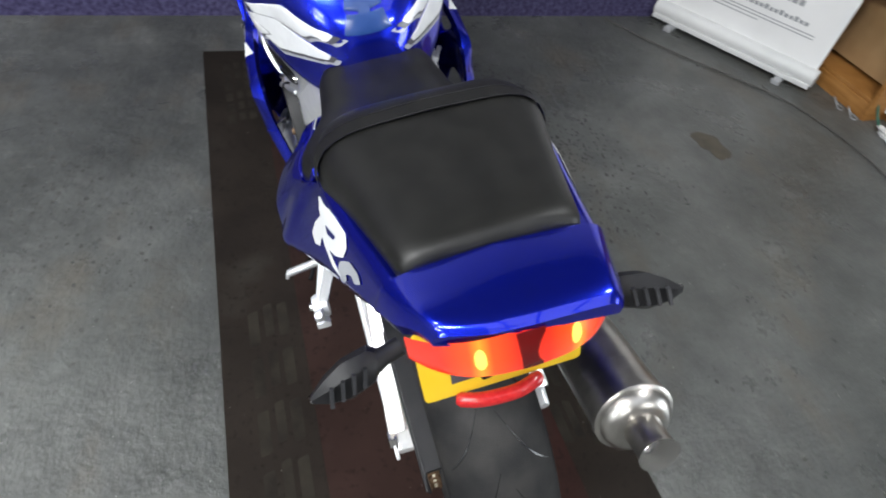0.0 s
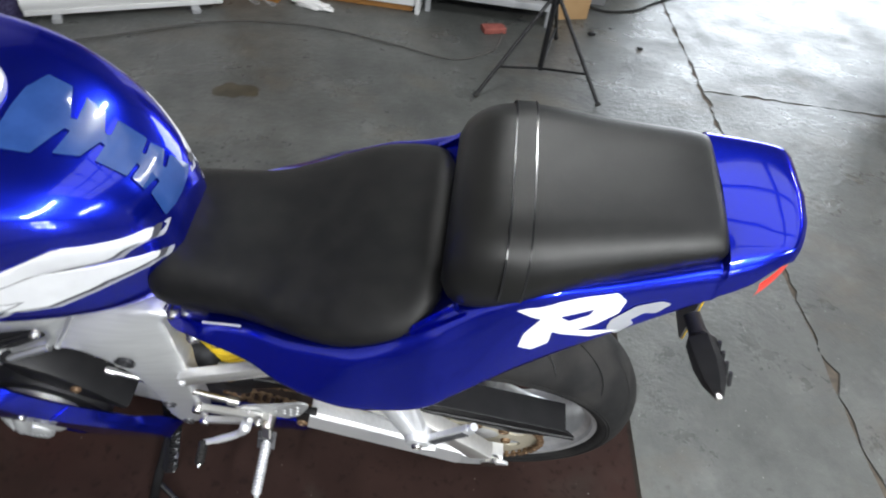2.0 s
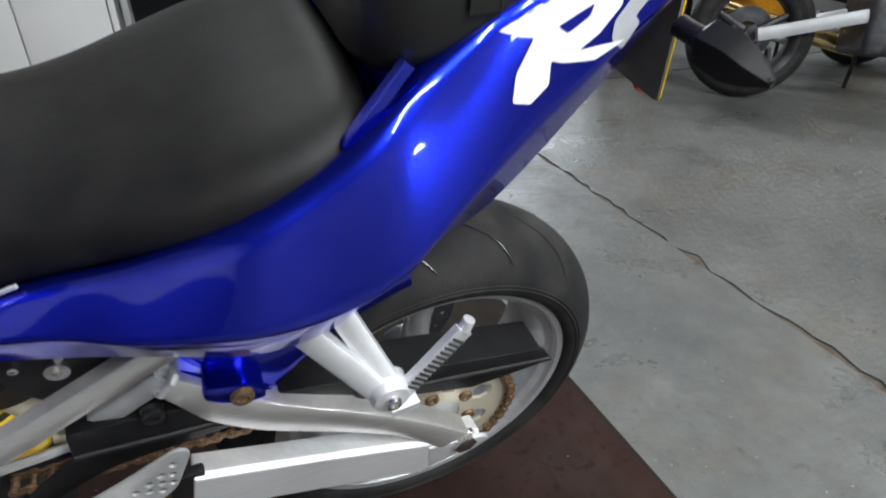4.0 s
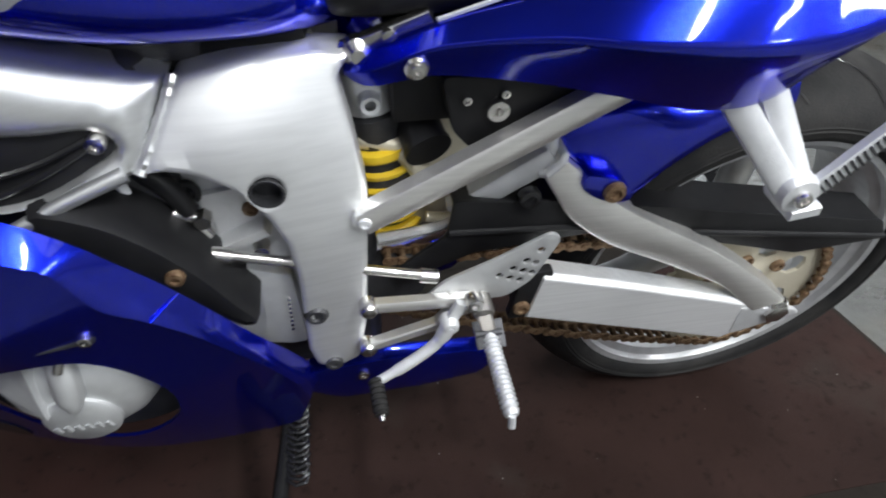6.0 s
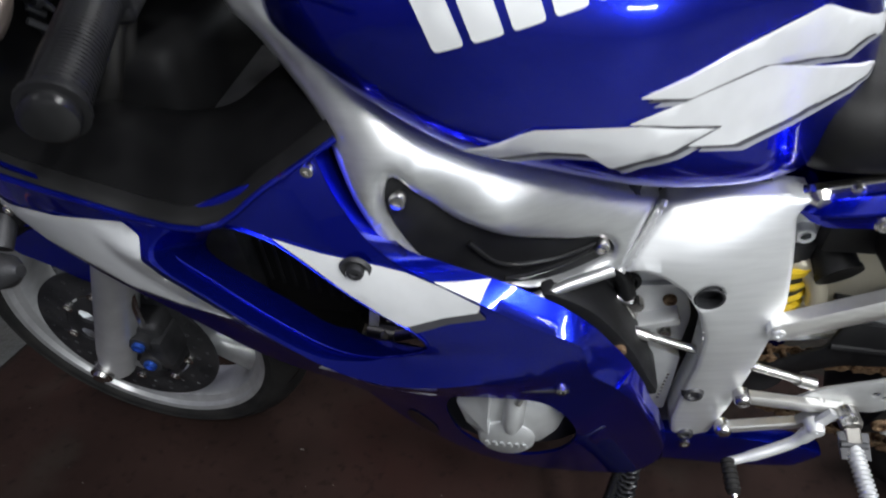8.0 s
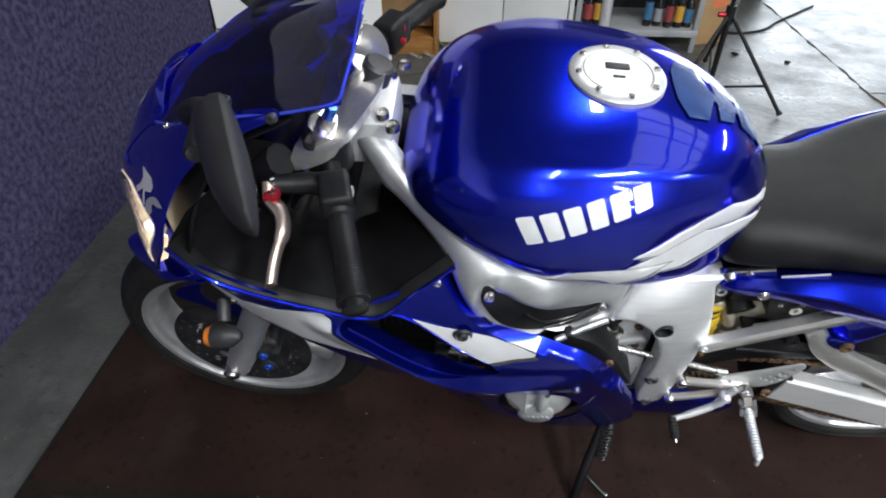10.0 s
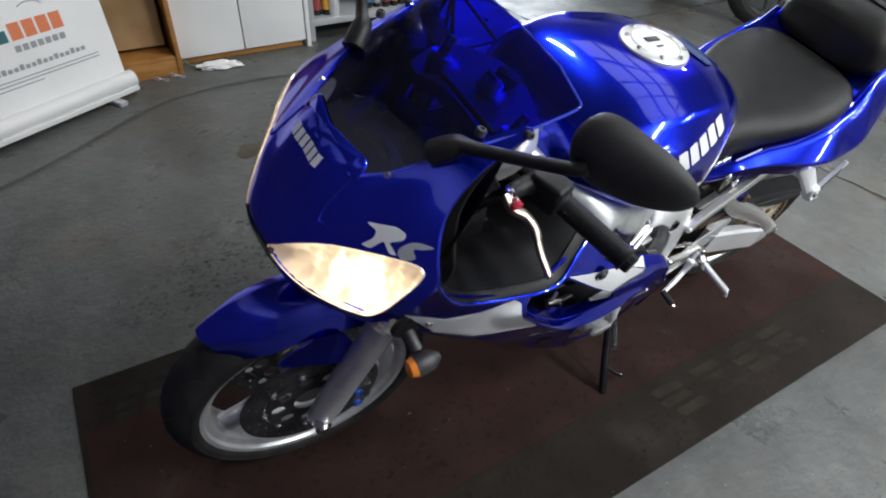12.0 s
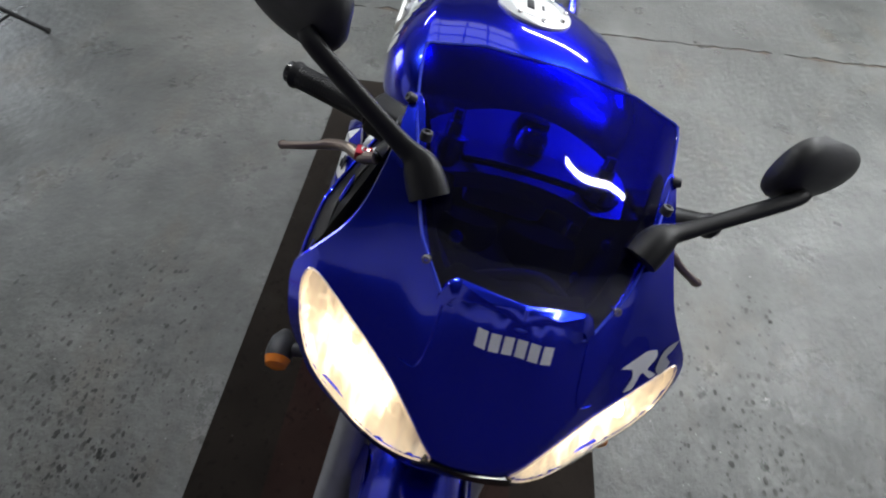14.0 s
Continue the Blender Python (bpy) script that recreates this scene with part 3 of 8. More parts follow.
def wheel(name, c, tyre_r, tyre_w, rim_w, m, label):
    """Rim with spokes, tyre and discs about the y axis."""
    rr = 0.219
    h = rim_w / 2
    barrel = lathe(
        [(rr - 0.006, h - 0.002), (rr + 0.002, h), (rr + 0.006, h - 0.004), (rr + 0.002, h - 0.010), (rr - 0.012, h - 0.022), (rr - 0.018, h * 0.3), (rr - 0.018, -h * 0.3), (rr - 0.012, -h + 0.022), (rr + 0.002, -h + 0.010), (rr + 0.006, -h + 0.004), (rr + 0.002, -h), (rr - 0.006, -h + 0.002), (rr - 0.009, -h + 0.010), (rr - 0.020, -h + 0.016), (rr - 0.026, -h * 0.3), (rr - 0.026, h * 0.3), (rr - 0.020, h - 0.016), (rr - 0.009, h - 0.010), (rr - 0.006, h - 0.002)],
        None, 72, False)
    root = part(name, moved(barrel, m), WHEELSILVER, bike, label)
    part("hub", moved(lathe([(0.0001, 0.05), (0.034, 0.05), (0.042, 0.04), (0.042, -0.04), (0.034, -0.05), (0.0001, -0.05)], None, 28), m), WHEELSILVER, root)
    for k in range(3):
        a = 2 * math.pi * k / 3 + 0.5
        rings = []
        for s in range(7):
            t = s / 6
            r = 0.032 + t * (rr - 0.054)
            wide = 0.026 - 0.010 * math.sin(t * math.pi) + 0.012 * t * t
            deep = 0.026 - 0.006 * t
            rings.append([Vector((r, deep * math.sin(q) * 0.9, wide * math.cos(q))) for q in [2 * math.pi * j / 12 for j in range(12)]])
        part("spoke", moved(loft(rings), m @ Matrix.Rotation(a, 4, "Y")), WHEELSILVER, root)
    prof = []
    for i in range(25):
        q = -1 + 2 * i / 24
        ang = q * 1.28
        y = math.sin(ang) / math.sin(1.28) * tyre_w / 2
        r = rr + 0.012 + (tyre_r - rr - 0.012) * (math.cos(ang) - math.cos(1.28)) / (1 - math.cos(1.28))
        prof.append((r, tyre_side(r, y, rr, h)))
    prof = [(rr - 0.001, -h + 0.006), (rr + 0.004, -h - 0.004)] + prof + [(rr + 0.004, h + 0.004), (rr - 0.001, h - 0.006)]
    part("tyre", moved(lathe(prof, None, 96, False), m), RUBBER, root, "worn black sport tyre")
    for s in (1, -1):
        for q in (1.13, 1.19):
            y = s * math.sin(q) / math.sin(1.28) * tyre_w / 2
            r = rr + 0.012 + (tyre_r - rr - 0.012) * (math.cos(q) - math.cos(1.28)) / (1 - math.cos(1.28))
            y = tyre_side(r, y, rr, h)
            part("sidewall_rib", moved(lathe([(r + 0.0015, y), (r, y + 0.0012 * s), (r - 0.0015, y), (r, y - 0.0012 * s), (r + 0.0015, y)], None, 72, False), m), RUBBER, root)
    return root


MR = Matrix.Translation(AXR)
STEER = Matrix.Translation(AXF) @ Matrix.Rotation(radians(-3), 4, Vector((-0.42, 0, 0.91)))
rear = wheel("rear_wheel", AXR, 0.297, 0.180, 0.150, MR, "silver three-spoke rear wheel")
front = wheel("front_wheel", AXF, 0.280, 0.120, 0.098, STEER, "silver three-spoke front wheel")

# fuel tank: rounded sections along x
TANK = [  # x, half width, top, bottom
    (0.485, 0.050, 0.800, 0.690), (0.51, 0.088, 0.850, 0.672), (0.55, 0.130, 0.893, 0.672), (0.60, 0.165, 0.921, 0.679), (0.67, 0.193, 0.942, 0.690), (0.75, 0.207, 0.953, 0.711),
    (0.83, 0.213, 0.956, 0.735), (0.90, 0.200, 0.945, 0.775), (0.955, 0.170, 0.920, 0.808), (0.99, 0.128, 0.888, 0.822), (1.01, 0.070, 0.855, 0.825)]
tank_curve = spline([Vector((a, b, c)) for a, b, c, d in TANK], 4, False)
tank_low = spline([Vector((a, d, 0)) for a, b, c, d in TANK], 4, False)


def tank_ring(x, w, top, low, n=84):
    mid = low + (top - low) * 0.50
    out = []
    for k in range(n):
        a = 2 * math.pi * k / n
        c, s = math.cos(a), math.sin(a)
        ex = 2.0 / (2.9 if s > 0 else 2.9 + 1.5 * min(1.0, -s * 4))
        y = w * math.copysign(abs(c) ** ex, c)
        if s < 0:
            y *= 1 - 0.07 * (-s) ** 1.5
        k = max(0.0, min(1.0, (0.715 - x) / 0.13))
        k = k * k * (3 - 2 * k) * max(0.0, min(1.0, (x - 0.485) / 0.05))
        y *= 1 - 0.13 * k * math.exp(-(((s - 0.05) / 0.42) ** 2))
        z = mid + (top - mid if s > 0 else mid - low) * math.copysign(abs(s) ** (2.0 / (2.35 if s > 0 else 3.6)), s)
        lift = math.exp(-(((abs(a - math.pi / 2) - 0.72) / 0.10) ** 2)) * max(0.0, min(1.0, (x - 0.56) / 0.10)) * max(0.0, min(1.0, (0.93 - x) / 0.14))
        out.append(Vector((x, y * (1 + 0.022 * lift), z + 0.0045 * lift)))
    return out


part("fuel_tank", loft([tank_ring(p.x, p.y, p.z, q.y) for p, q in zip(tank_curve, tank_low)]), BLUE, bike, "deep blue painted fuel tank")

# tail cowl: half sections from the top middle out and down
TAIL = [
    (0.520, [(0, 0.650), (0.080, 0.652), (0.099, 0.657), (0.110, 0.655), (0.106, 0.650)]),
    (0.500, [(0, 0.655), (0.085, 0.664), (0.108, 0.675), (0.127, 0.664), (0.121, 0.647)]),
    (0.45, [(0, 0.660), (0.090, 0.680), (0.127, 0.703), (0.150, 0.692), (0.140, 0.664)]),
    (0.38, [(0, 0.660), (0.092, 0.690), (0.138, 0.728), (0.174, 0.706), (0.154, 0.661)]),
    (0.32, [(0, 0.660), (0.105, 0.700), (0.158, 0.750), (0.204, 0.712), (0.168, 0.654)]),
    (0.25, [(0, 0.680), (0.115, 0.730), (0.174, 0.780), (0.222, 0.714), (0.182, 0.644)]),
    (0.19, [(0, 0.705), (0.122, 0.768), (0.172, 0.806), (0.220, 0.714), (0.178, 0.645)]),
    (0.14, [(0, 0.760), (0.128, 0.822), (0.162, 0.834), (0.218, 0.735), (0.166, 0.668)]),
    (0.10, [(0, 0.800), (0.128, 0.862), (0.150, 0.854), (0.202, 0.760), (0.156, 0.692)]),
    (0.03, [(0, 0.850), (0.124, 0.905), (0.140, 0.892), (0.172, 0.805), (0.142, 0.722)]),
    (-0.06, [(0, 0.880), (0.108, 0.926), (0.122, 0.915), (0.142, 0.858), (0.116, 0.790)]),
    (-0.14, [(0, 0.900), (0.092, 0.948), (0.106, 0.938), (0.118, 0.905), (0.098, 0.868)]),
    (-0.152, [(0, 0.903), (0.090, 0.950), (0.105, 0.942), (0.116, 0.913), (0.099, 0.882)]),
    (-0.156, [(0, 0.9660), (0.088, 0.9595), (0.1055, 0.9470), (0.114, 0.918), (0.100, 0.890)]),
    (-0.172, [(0, 0.9680), (0.083, 0.9630), (0.0995, 0.9520), (0.109, 0.926), (0.099, 0.902)]),
    (-0.197, [(0, 0.9710), (0.076, 0.9672), (0.0895, 0.9600), (0.099, 0.940), (0.096, 0.924)]),
    (-0.222, [(0, 0.9730), (0.071, 0.9695), (0.082, 0.9640), (0.090, 0.950), (0.088, 0.940)]),
    (-0.238, [(0, 0.9722), (0.067, 0.9690), (0.077, 0.9645), (0.084, 0.954), (0.082, 0.946)]),
    (-0.247, [(0, 0.9675), (0.064, 0.9645), (0.073, 0.9605), (0.079, 0.953), (0.077, 0.946)]),
]


def tail_ring(x, half):
    p = [Vector((0, y, z)) for y, z in half]
    h = [p[0], p[0].lerp(p[1], 0.5)]
    for a, b, c, soft in zip(p, p[1:], p[2:], (0.45, 0.34, 0.10)):
        for k in range(6):
            t = k / 5
            h.append(b.lerp(a, soft) * (1 - t) ** 2 + b * 2 * t * (1 - t) + b.lerp(c, soft) * t * t)
    h += [p[3].lerp(p[4], 0.6), p[4]]
    bow = 0.019 * max(0.0, min(1.0, (-0.19 - x) / 0.055))
    left = [Vector((x + bow * min(1.3, (p.y / 0.075) ** 2), p.y, p.z)) for p in h]
    low = left[-1]
    under = [Vector((x + bow * k * k, low.y * k, low.z + 0.012 * (1 - k))) for k in (0.6, 0.0)]
    full = left + under
    return full + [Vector((x, -p.y, p.z)) for p in reversed(full[1:-1])]


tail_keys = [[Vector((x, y, z)) for y, z in half] for x, half in TAIL]
STEP = 13  # the step behind the pillion seat
tail_cols = [spline([k[i] for k in tail_keys[:STEP]], 6, False) + spline([k[i] for k in tail_keys[STEP:]], 6, False) for i in range(5)]
tail_rings = [tail_ring(c[0].x, [(p.y, p.z) for p in c]) for c in zip(*tail_cols)]
part("tail_cowl", loft(tail_rings), BLUE, bike, "deep blue painted tail cowl", True, 38)

# rider seat
SEAT = [  # x, half width, top, side bottom
    (0.545, 0.070, 0.755, 0.715), (0.52, 0.105, 0.768, 0.710), (0.46, 0.114, 0.774, 0.712), (0.40, 0.121, 0.775, 0.720), (0.35, 0.137, 0.780, 0.736), (0.29, 0.157, 0.795, 0.756), (0.24, 0.166, 0.812, 0.770), (0.19, 0.162, 0.826, 0.785), (0.155, 0.146, 0.836, 0.795), (0.136, 0.110, 0.830, 0.800)]


def seat_ring(x, w, top, low, n=28, ex=0.55):
    out = []
    for k in range(n):
        a = 2 * math.pi * k / n
        c, s = math.cos(a), math.sin(a)
        y = w * math.copysign(abs(c) ** ex, c)
        z = low + (top - low) * max(s, 0) ** 0.8 if s > 0 else low + 0.03 * s
        out.append(Vector((x, y, z)))
    return out


sk = spline([Vector((a, b, c)) for a, b, c, d in SEAT], 4, False)
sl = spline([Vector((a, d, 0)) for a, b, c, d in SEAT], 4, False)
part("rider_seat", loft([seat_ring(p.x, p.y, p.z, q.y) for p, q in zip(sk, sl)]), SEATVINYL, bike, "black vinyl rider seat")
PILL = [(0.140, 0.105, 0.908, 0.868), (0.128, 0.126, 0.932, 0.862), (0.10, 0.137, 0.952, 0.868), (0.05, 0.136, 0.960, 0.892), (-0.04, 0.112, 0.966, 0.922), (-0.115, 0.095, 0.974, 0.943), (-0.146, 0.088, 0.974, 0.950), (-0.155, 0.082, 0.964, 0.952)]
sk = spline([Vector((a, b, c)) for a, b, c, d in PILL], 4, False)
sl = spline([Vector((a, d, 0)) for a, b, c, d in PILL], 4, False)
part("pillion_seat", loft([seat_ring(p.x, p.y, p.z, q.y, 28, 0.42) for p, q in zip(sk, sl)]), LEATHER, bike, "black vinyl pillion seat pad with a stitched strap")

# side fairing: an outer face with a fold under the vent, and a narrow ledge along its rear edge
side_y = smooth_field([(0.914, 0.664, 0.240), (0.729, 0.525, 0.240), (0.806, 0.647, 0.247), (0.764, 0.643, 0.250), (0.711, 0.582, 0.250), (0.672, 0.542, 0.243), (0.642, 0.483, 0.228), (0.602, 0.370, 0.200), (0.619, 0.245, 0.177), (0.70, 0.240, 0.180), (0.77, 0.250, 0.185), (0.77, 0.33, 0.208), (0.889, 0.345, 0.186), (0.96, 0.375, 0.170), (1.05, 0.45, 0.192), (1.12, 0.56, 0.216), (0.952, 0.745, 0.206), (0.946, 0.754, 0.186), (0.908, 0.695, 0.221), (0.836, 0.660, 0.241), (1.071, 0.714, 0.228), (1.131, 0.738, 0.236), (1.255, 0.684, 0.205), (1.29, 0.85, 0.244), (1.049, 0.605, 0.223), (1.34, 0.72, 0.165), (1.2, 0.80, 0.245), (0.85, 0.50, 0.236), (0.72, 0.42, 0.226), (0.86, 0.42, 0.214)], 1.5e-3)
FOLD = spline([(1.080, 0.697), (1.092, 0.688), (1.095, 0.676), (1.085, 0.657), (1.063, 0.630), (1.039, 0.601), (0.997, 0.563), (0.952, 0.529), (0.912, 0.522), (0.870, 0.525), (0.826, 0.536), (0.775, 0.552), (0.722, 0.571)], 4, False)
fold_d = edge_distance([FOLD], False)
fold_up = [(p.x, p.y) for p in FOLD] + [(0.70, 0.60), (0.80, 0.80), (1.05, 0.80)]


def fold_rise(u, v):
    d = fold_d(u, v)
    end = max(0.0, min(1.0, (u - 0.715) / 0.19)) * max(0.0, min(1.0, (0.705 - v) / 0.03))
    return 0.021 * end * max(0.0, 1 - d / (0.031 if inside((u, v), fold_up) else 0.055))


def on_side(off=0.0, sign=1):
    return lambda u, v: Vector((u, sign * (side_y(u, v) + fold_rise(u, v) + off), v))


INNER = [(0.941, 0.166, 0.75), (0.926, 0.178, 0.72), (0.903, 0.19, 0.689), (0.876, 0.214, 0.6775), (0.84, 0.221, 0.6695), (0.799, 0.226, 0.6595), (0.766, 0.229, 0.6475), (0.735, 0.23, 0.6325), (0.708, 0.2295, 0.6095), (0.692, 0.228, 0.5895), (0.674, 0.224, 0.5635), (0.659, 0.218, 0.5345), (0.643, 0.21, 0.4985), (0.629, 0.201, 0.4625), (0.614, 0.192, 0.4275), (0.598, 0.172, 0.375), (0.584, 0.163, 0.334), (0.582, 0.16, 0.3)]
LEDGE = [(0.946, 0.184, 0.754), (0.932, 0.204, 0.727), (0.908, 0.220, 0.697), (0.878, 0.232, 0.677), (0.846, 0.239, 0.664), (0.807, 0.246, 0.6495), (0.774, 0.250, 0.634), (0.744, 0.251, 0.622), (0.721, 0.251, 0.609), (0.7125, 0.2505, 0.588), (0.704, 0.248, 0.563), (0.682, 0.244, 0.542), (0.660, 0.235, 0.512), (0.641, 0.227, 0.474), (0.622, 0.215, 0.430), (0.605, 0.203, 0.385), (0.593, 0.193, 0.345), (0.590, 0.182, 0.310)]
REAR = [(p.x, p.z) for p in spline(LEDGE, 4, False)]
FAIR = [(p.x, p.y) for p in spline([(0.590, 0.310), (0.604, 0.262), (0.622, 0.240), (0.70, 0.236), (0.772, 0.248), (0.83, 0.266), (0.87, 0.288), (0.90, 0.302), (0.935, 0.334), (0.965, 0.377), (1.000, 0.408), (1.034, 0.440), (1.074, 0.490), (1.122, 0.555), (1.18, 0.595), (1.25, 0.640), (1.300, 0.690), (1.318, 0.715), (1.302, 0.765), (1.290, 0.805), (1.283, 0.834), (1.270, 0.815), (1.24, 0.790), (1.191, 0.764), (1.135, 0.736), (1.082, 0.716)], 4, False)] + [(1.060, 0.714)] + REAR[:-1]
VENT = [(1.078, 0.696), (1.089, 0.687), (1.091, 0.676), (1.083, 0.657), (1.061, 0.630), (1.036, 0.601), (0.997, 0.568), (0.962, 0.545), (0.928, 0.542), (0.890, 0.556), (0.856, 0.581), (0.868, 0.605), (0.886, 0.6175), (0.916, 0.637), (0.946, 0.656), (0.985, 0.681), (1.02, 0.696), (1.052, 0.702)]
COVERHOLE = [(0.848, 0.410), (0.846, 0.455), (0.832, 0.486), (0.790, 0.494), (0.745, 0.490), (0.716, 0.455), (0.702, 0.405), (0.714, 0.350), (0.755, 0.312), (0.80, 0.312), (0.836, 0.350)]
tips = {}
for sign in (1, -1):
    bm = sheet(FAIR, on_side(0, sign), (0, -0.004 * sign, 0), [spline(VENT, 3), spline(COVERHOLE, 3)], 0.013, [FOLD])
    part("side_fairing", bm, BLUE, bike, "blue side fairing with an air vent", True, 28)
    lane = spline([Vector(q) for q in VENT], 4)
    c2 = Vector((0.975, 0.635))
    rows = []
    for i in range(-6, 40):
        q = lane[i % len(lane)]
        g = max(0.0, min(1.0, (i + 6) / 6)) * max(0.0, min(1.0, (39 - i) / 9))
        o3 = on_side(0, sign)(q.x, q.y)
        inw = (c2 - q).normalized()
        rows.append([o3 + Vector((inw.x * 0.016 * f * g, -sign * 0.050 * f * (0.15 + 0.85 * g), inw.y * 0.016 * f * g - 0.024 * f * g - 0.004 * f * f)) for f in (0, 0.08, 0.35, 0.7, 1.0)])
    part("vent_channel", loft(rows, False, False), BLUE, bike, "rolled blue channel round the air vent", True, 50)
    a, b = spline(INNER, 6, False), spline(LEDGE, 6, False)
    for q in b:
        q.y = side_y(q.x, q.z) + fold_rise(q.x, q.z) + 0.0006
    tips[sign] = []
    for p, q in zip(a, b):
        if 0.806 < q.x < 0.848:
            f = max(0.02, (q.x - 0.8075) / 0.040)
            tips[sign].append([p.lerp(q, f + (1 - f) * k / 4) + Vector((0, 0.0012, 0.0022 - 0.0010 * abs(k - 2) / 2)) for k in range(5)])
    rows = []
    for p, q in zip(a, b):
        m = (p + q) * 0.5 + Vector((0, 0.001, 0.0012))
        rows.append([p + Vector((0, -0.006, -0.016)), p + Vector((0, -0.001, -0.003)), p, m, q + Vector((0, 0.0006, 0.0004)), q + Vector((0, 0.0004, -0.002)), q + Vector((0, -0.005, -0.004))])
    rows = [[Vector((c.x, sign * c.y, c.z)) for c in r] for r in rows]
    part("fairing_ledge", loft(rows, False, False), BLUE, bike, "rolled blue ledge of the fairing", True, 60)
    seam = [(0.6625, 0.2195, 0.5395), (0.670, 0.232, 0.5400), (0.679, 0.2440, 0.5385)]
    part("panel_seam", tube([Vector((x, sign * y, z)) + Vector((0, 0.0006 * sign, 0.0010)) for x, y, z in seam], 0.0010, 6), BLUE, bike, "thin raised panel seam")

# nose and screen
nose_x = smooth_field([(0, 0.785, 1.453), (0.044, 0.78, 1.447), (0.225, 0.853, 1.307), (0.179, 0.737, 1.360), (0.041, 0.915, 1.365), (0.077, 0.908, 1.346), (0.108, 0.930, 1.297), (0.138, 0.883, 1.339), (0.209, 0.877, 1.30), (0.244, 0.85, 1.288), (0.15, 0.97, 1.215), (0, 0.908, 1.370), (0.10, 0.735, 1.420), (0.0, 0.74, 1.440), (0.10, 0.83, 1.40), (0.16, 1.0, 1.13), (0, 0.84, 1.418)])


def nose_ridge(u, v):
    """Two raised edges that run from the lamps up to the screen's corners."""
    fade = max(0.0, min(1.0, (v - 0.815) / 0.04)) * max(0.0, min(1.0, (0.985 - v) / 0.04))
    return 0.0075 * fade * max(0.0, 1 - abs(abs(u) - 0.062 - 0.46 * (v - 0.80)) / 0.034)


def on_nose(off=0.0):
    return lambda u, v: Vector((nose_x(abs(u), v) + off + nose_ridge(u, v), u, v))


RIDGES = [[(s * (0.062 + 0.46 * (v - 0.80)), v) for v in (0.822 + 0.0095 * k for k in range(9))] for s in (1, -1)]


half = [(0.0, 0.742), (0.05, 0.736), (0.12, 0.722), (0.19, 0.724), (0.234, 0.790), (0.246, 0.850), (0.222, 0.882), (0.190, 0.920), (0.172, 0.965), (0.168, 1.000), (0.150, 1.002), (0.135, 0.975), (0.112, 0.940), (0.086, 0.914), (0.078, 0.930), (0.0, 0.938)]
NOSE = half + [(-y, z) for y, z in reversed(half[1:-1])]
HL = [(0.046, 0.782), (0.058, 0.798), (0.105, 0.833), (0.16, 0.856), (0.212, 0.868), (0.228, 0.853), (0.220, 0.812), (0.203, 0.768), (0.178, 0.740), (0.13, 0.738), (0.08, 0.754)]
lamp_holes = [spline([Vector((s * (y - 0.1378) * 0.985 + s * 0.1378, (z - 0.80) * 0.985 + 0.80)) for y, z in HL], 4) for s in (1, -1)]
part("nose_backing", sheet(corners([(y * 0.95, 0.83 + (z - 0.83) * 0.93) for y, z in NOSE], 0.02), on_nose(-0.046), (-0.004, 0, 0), (), 0.03), DEEPBLACK, bike, "black lining inside the nose")
part("nose_fairing", sheet(corners(NOSE, 0.02), on_nose(), (-0.004, 0, 0), lamp_holes, 0.013, RIDGES), BLUE, bike, "deep blue nose fairing", True, 24)
screen_x = smooth_field([(0, 0.912, 1.372), (0.08, 0.908, 1.345), (0.11, 0.93, 1.297), (0.14, 0.97, 1.222), (0.166, 1.02, 1.059), (0.165, 0.995, 1.13), (0, 1.045, 1.050), (0, 0.98, 1.26), (0, 1.025, 1.15), (0.09, 1.035, 1.06), (0.09, 0.99, 1.2)])
half = [(0.0, 0.925), (0.080, 0.914), (0.118, 0.940), (0.140, 0.972), (0.160, 0.998), (0.168, 1.022), (0.10, 1.038), (0.0, 1.046)]
SCR = half + [(-y, z) for y, z in reversed(half[1:-1])]
side = spline([Vector((0.080, 0.914)), Vector((0.118, 0.940)), Vector((0.140, 0.972)), Vector((0.160, 0.998)), Vector((0.168, 1.022))], 6, False)
rows = []
for i, q in enumerate(side):
    bulge = 0.011 + 0.013 * i / (len(side) - 1)
    row = []
    for k in range(33):
        s = -1 + k / 16
        y, z = q.x * s, q.y + bulge * (1 - s * s)
        row.append(Vector((screen_x(math.sqrt(y * y + 0.0006), z) + 0.004, y, z)))
    rows.append(row)
bm = loft(rows, False, False)
bmesh.ops.recalc_face_normals(bm, faces=bm.faces)
bmesh.ops.solidify(bm, geom=bm.faces[:], thickness=0.003)
part("windscreen", bm, SCREEN, bike, "dark blue tinted double-bubble windscreen")
# frame: front beam and rear pivot plate on both sides
BEAM = spline([(1.09, 0.885), (1.05, 0.890), (0.987, 0.845), (0.947, 0.823), (0.908, 0.798), (0.870, 0.774), (0.835, 0.754), (0.795, 0.735), (0.750, 0.713), (0.706, 0.690), (0.677, 0.675), (0.649, 0.662)], 3, False) + spline([(0.680, 0.603), (0.733, 0.597), (0.765, 0.5955), (0.83, 0.614), (0.885, 0.654), (0.910, 0.700), (0.936, 0.752), (0.952, 0.777), (1.0, 0.815), (1.035, 0.832)], 3, False)
DUCT = spline([(0.888, 0.732), (0.880, 0.735), (0.862, 0.716), (0.837, 0.695), (0.808, 0.681), (0.772, 0.661), (0.736, 0.648), (0.708, 0.643), (0.695, 0.636), (0.692, 0.625), (0.706, 0.617), (0.748, 0.602), (0.79, 0.606), (0.835, 0.628), (0.868, 0.660), (0.889, 0.706)], 3)
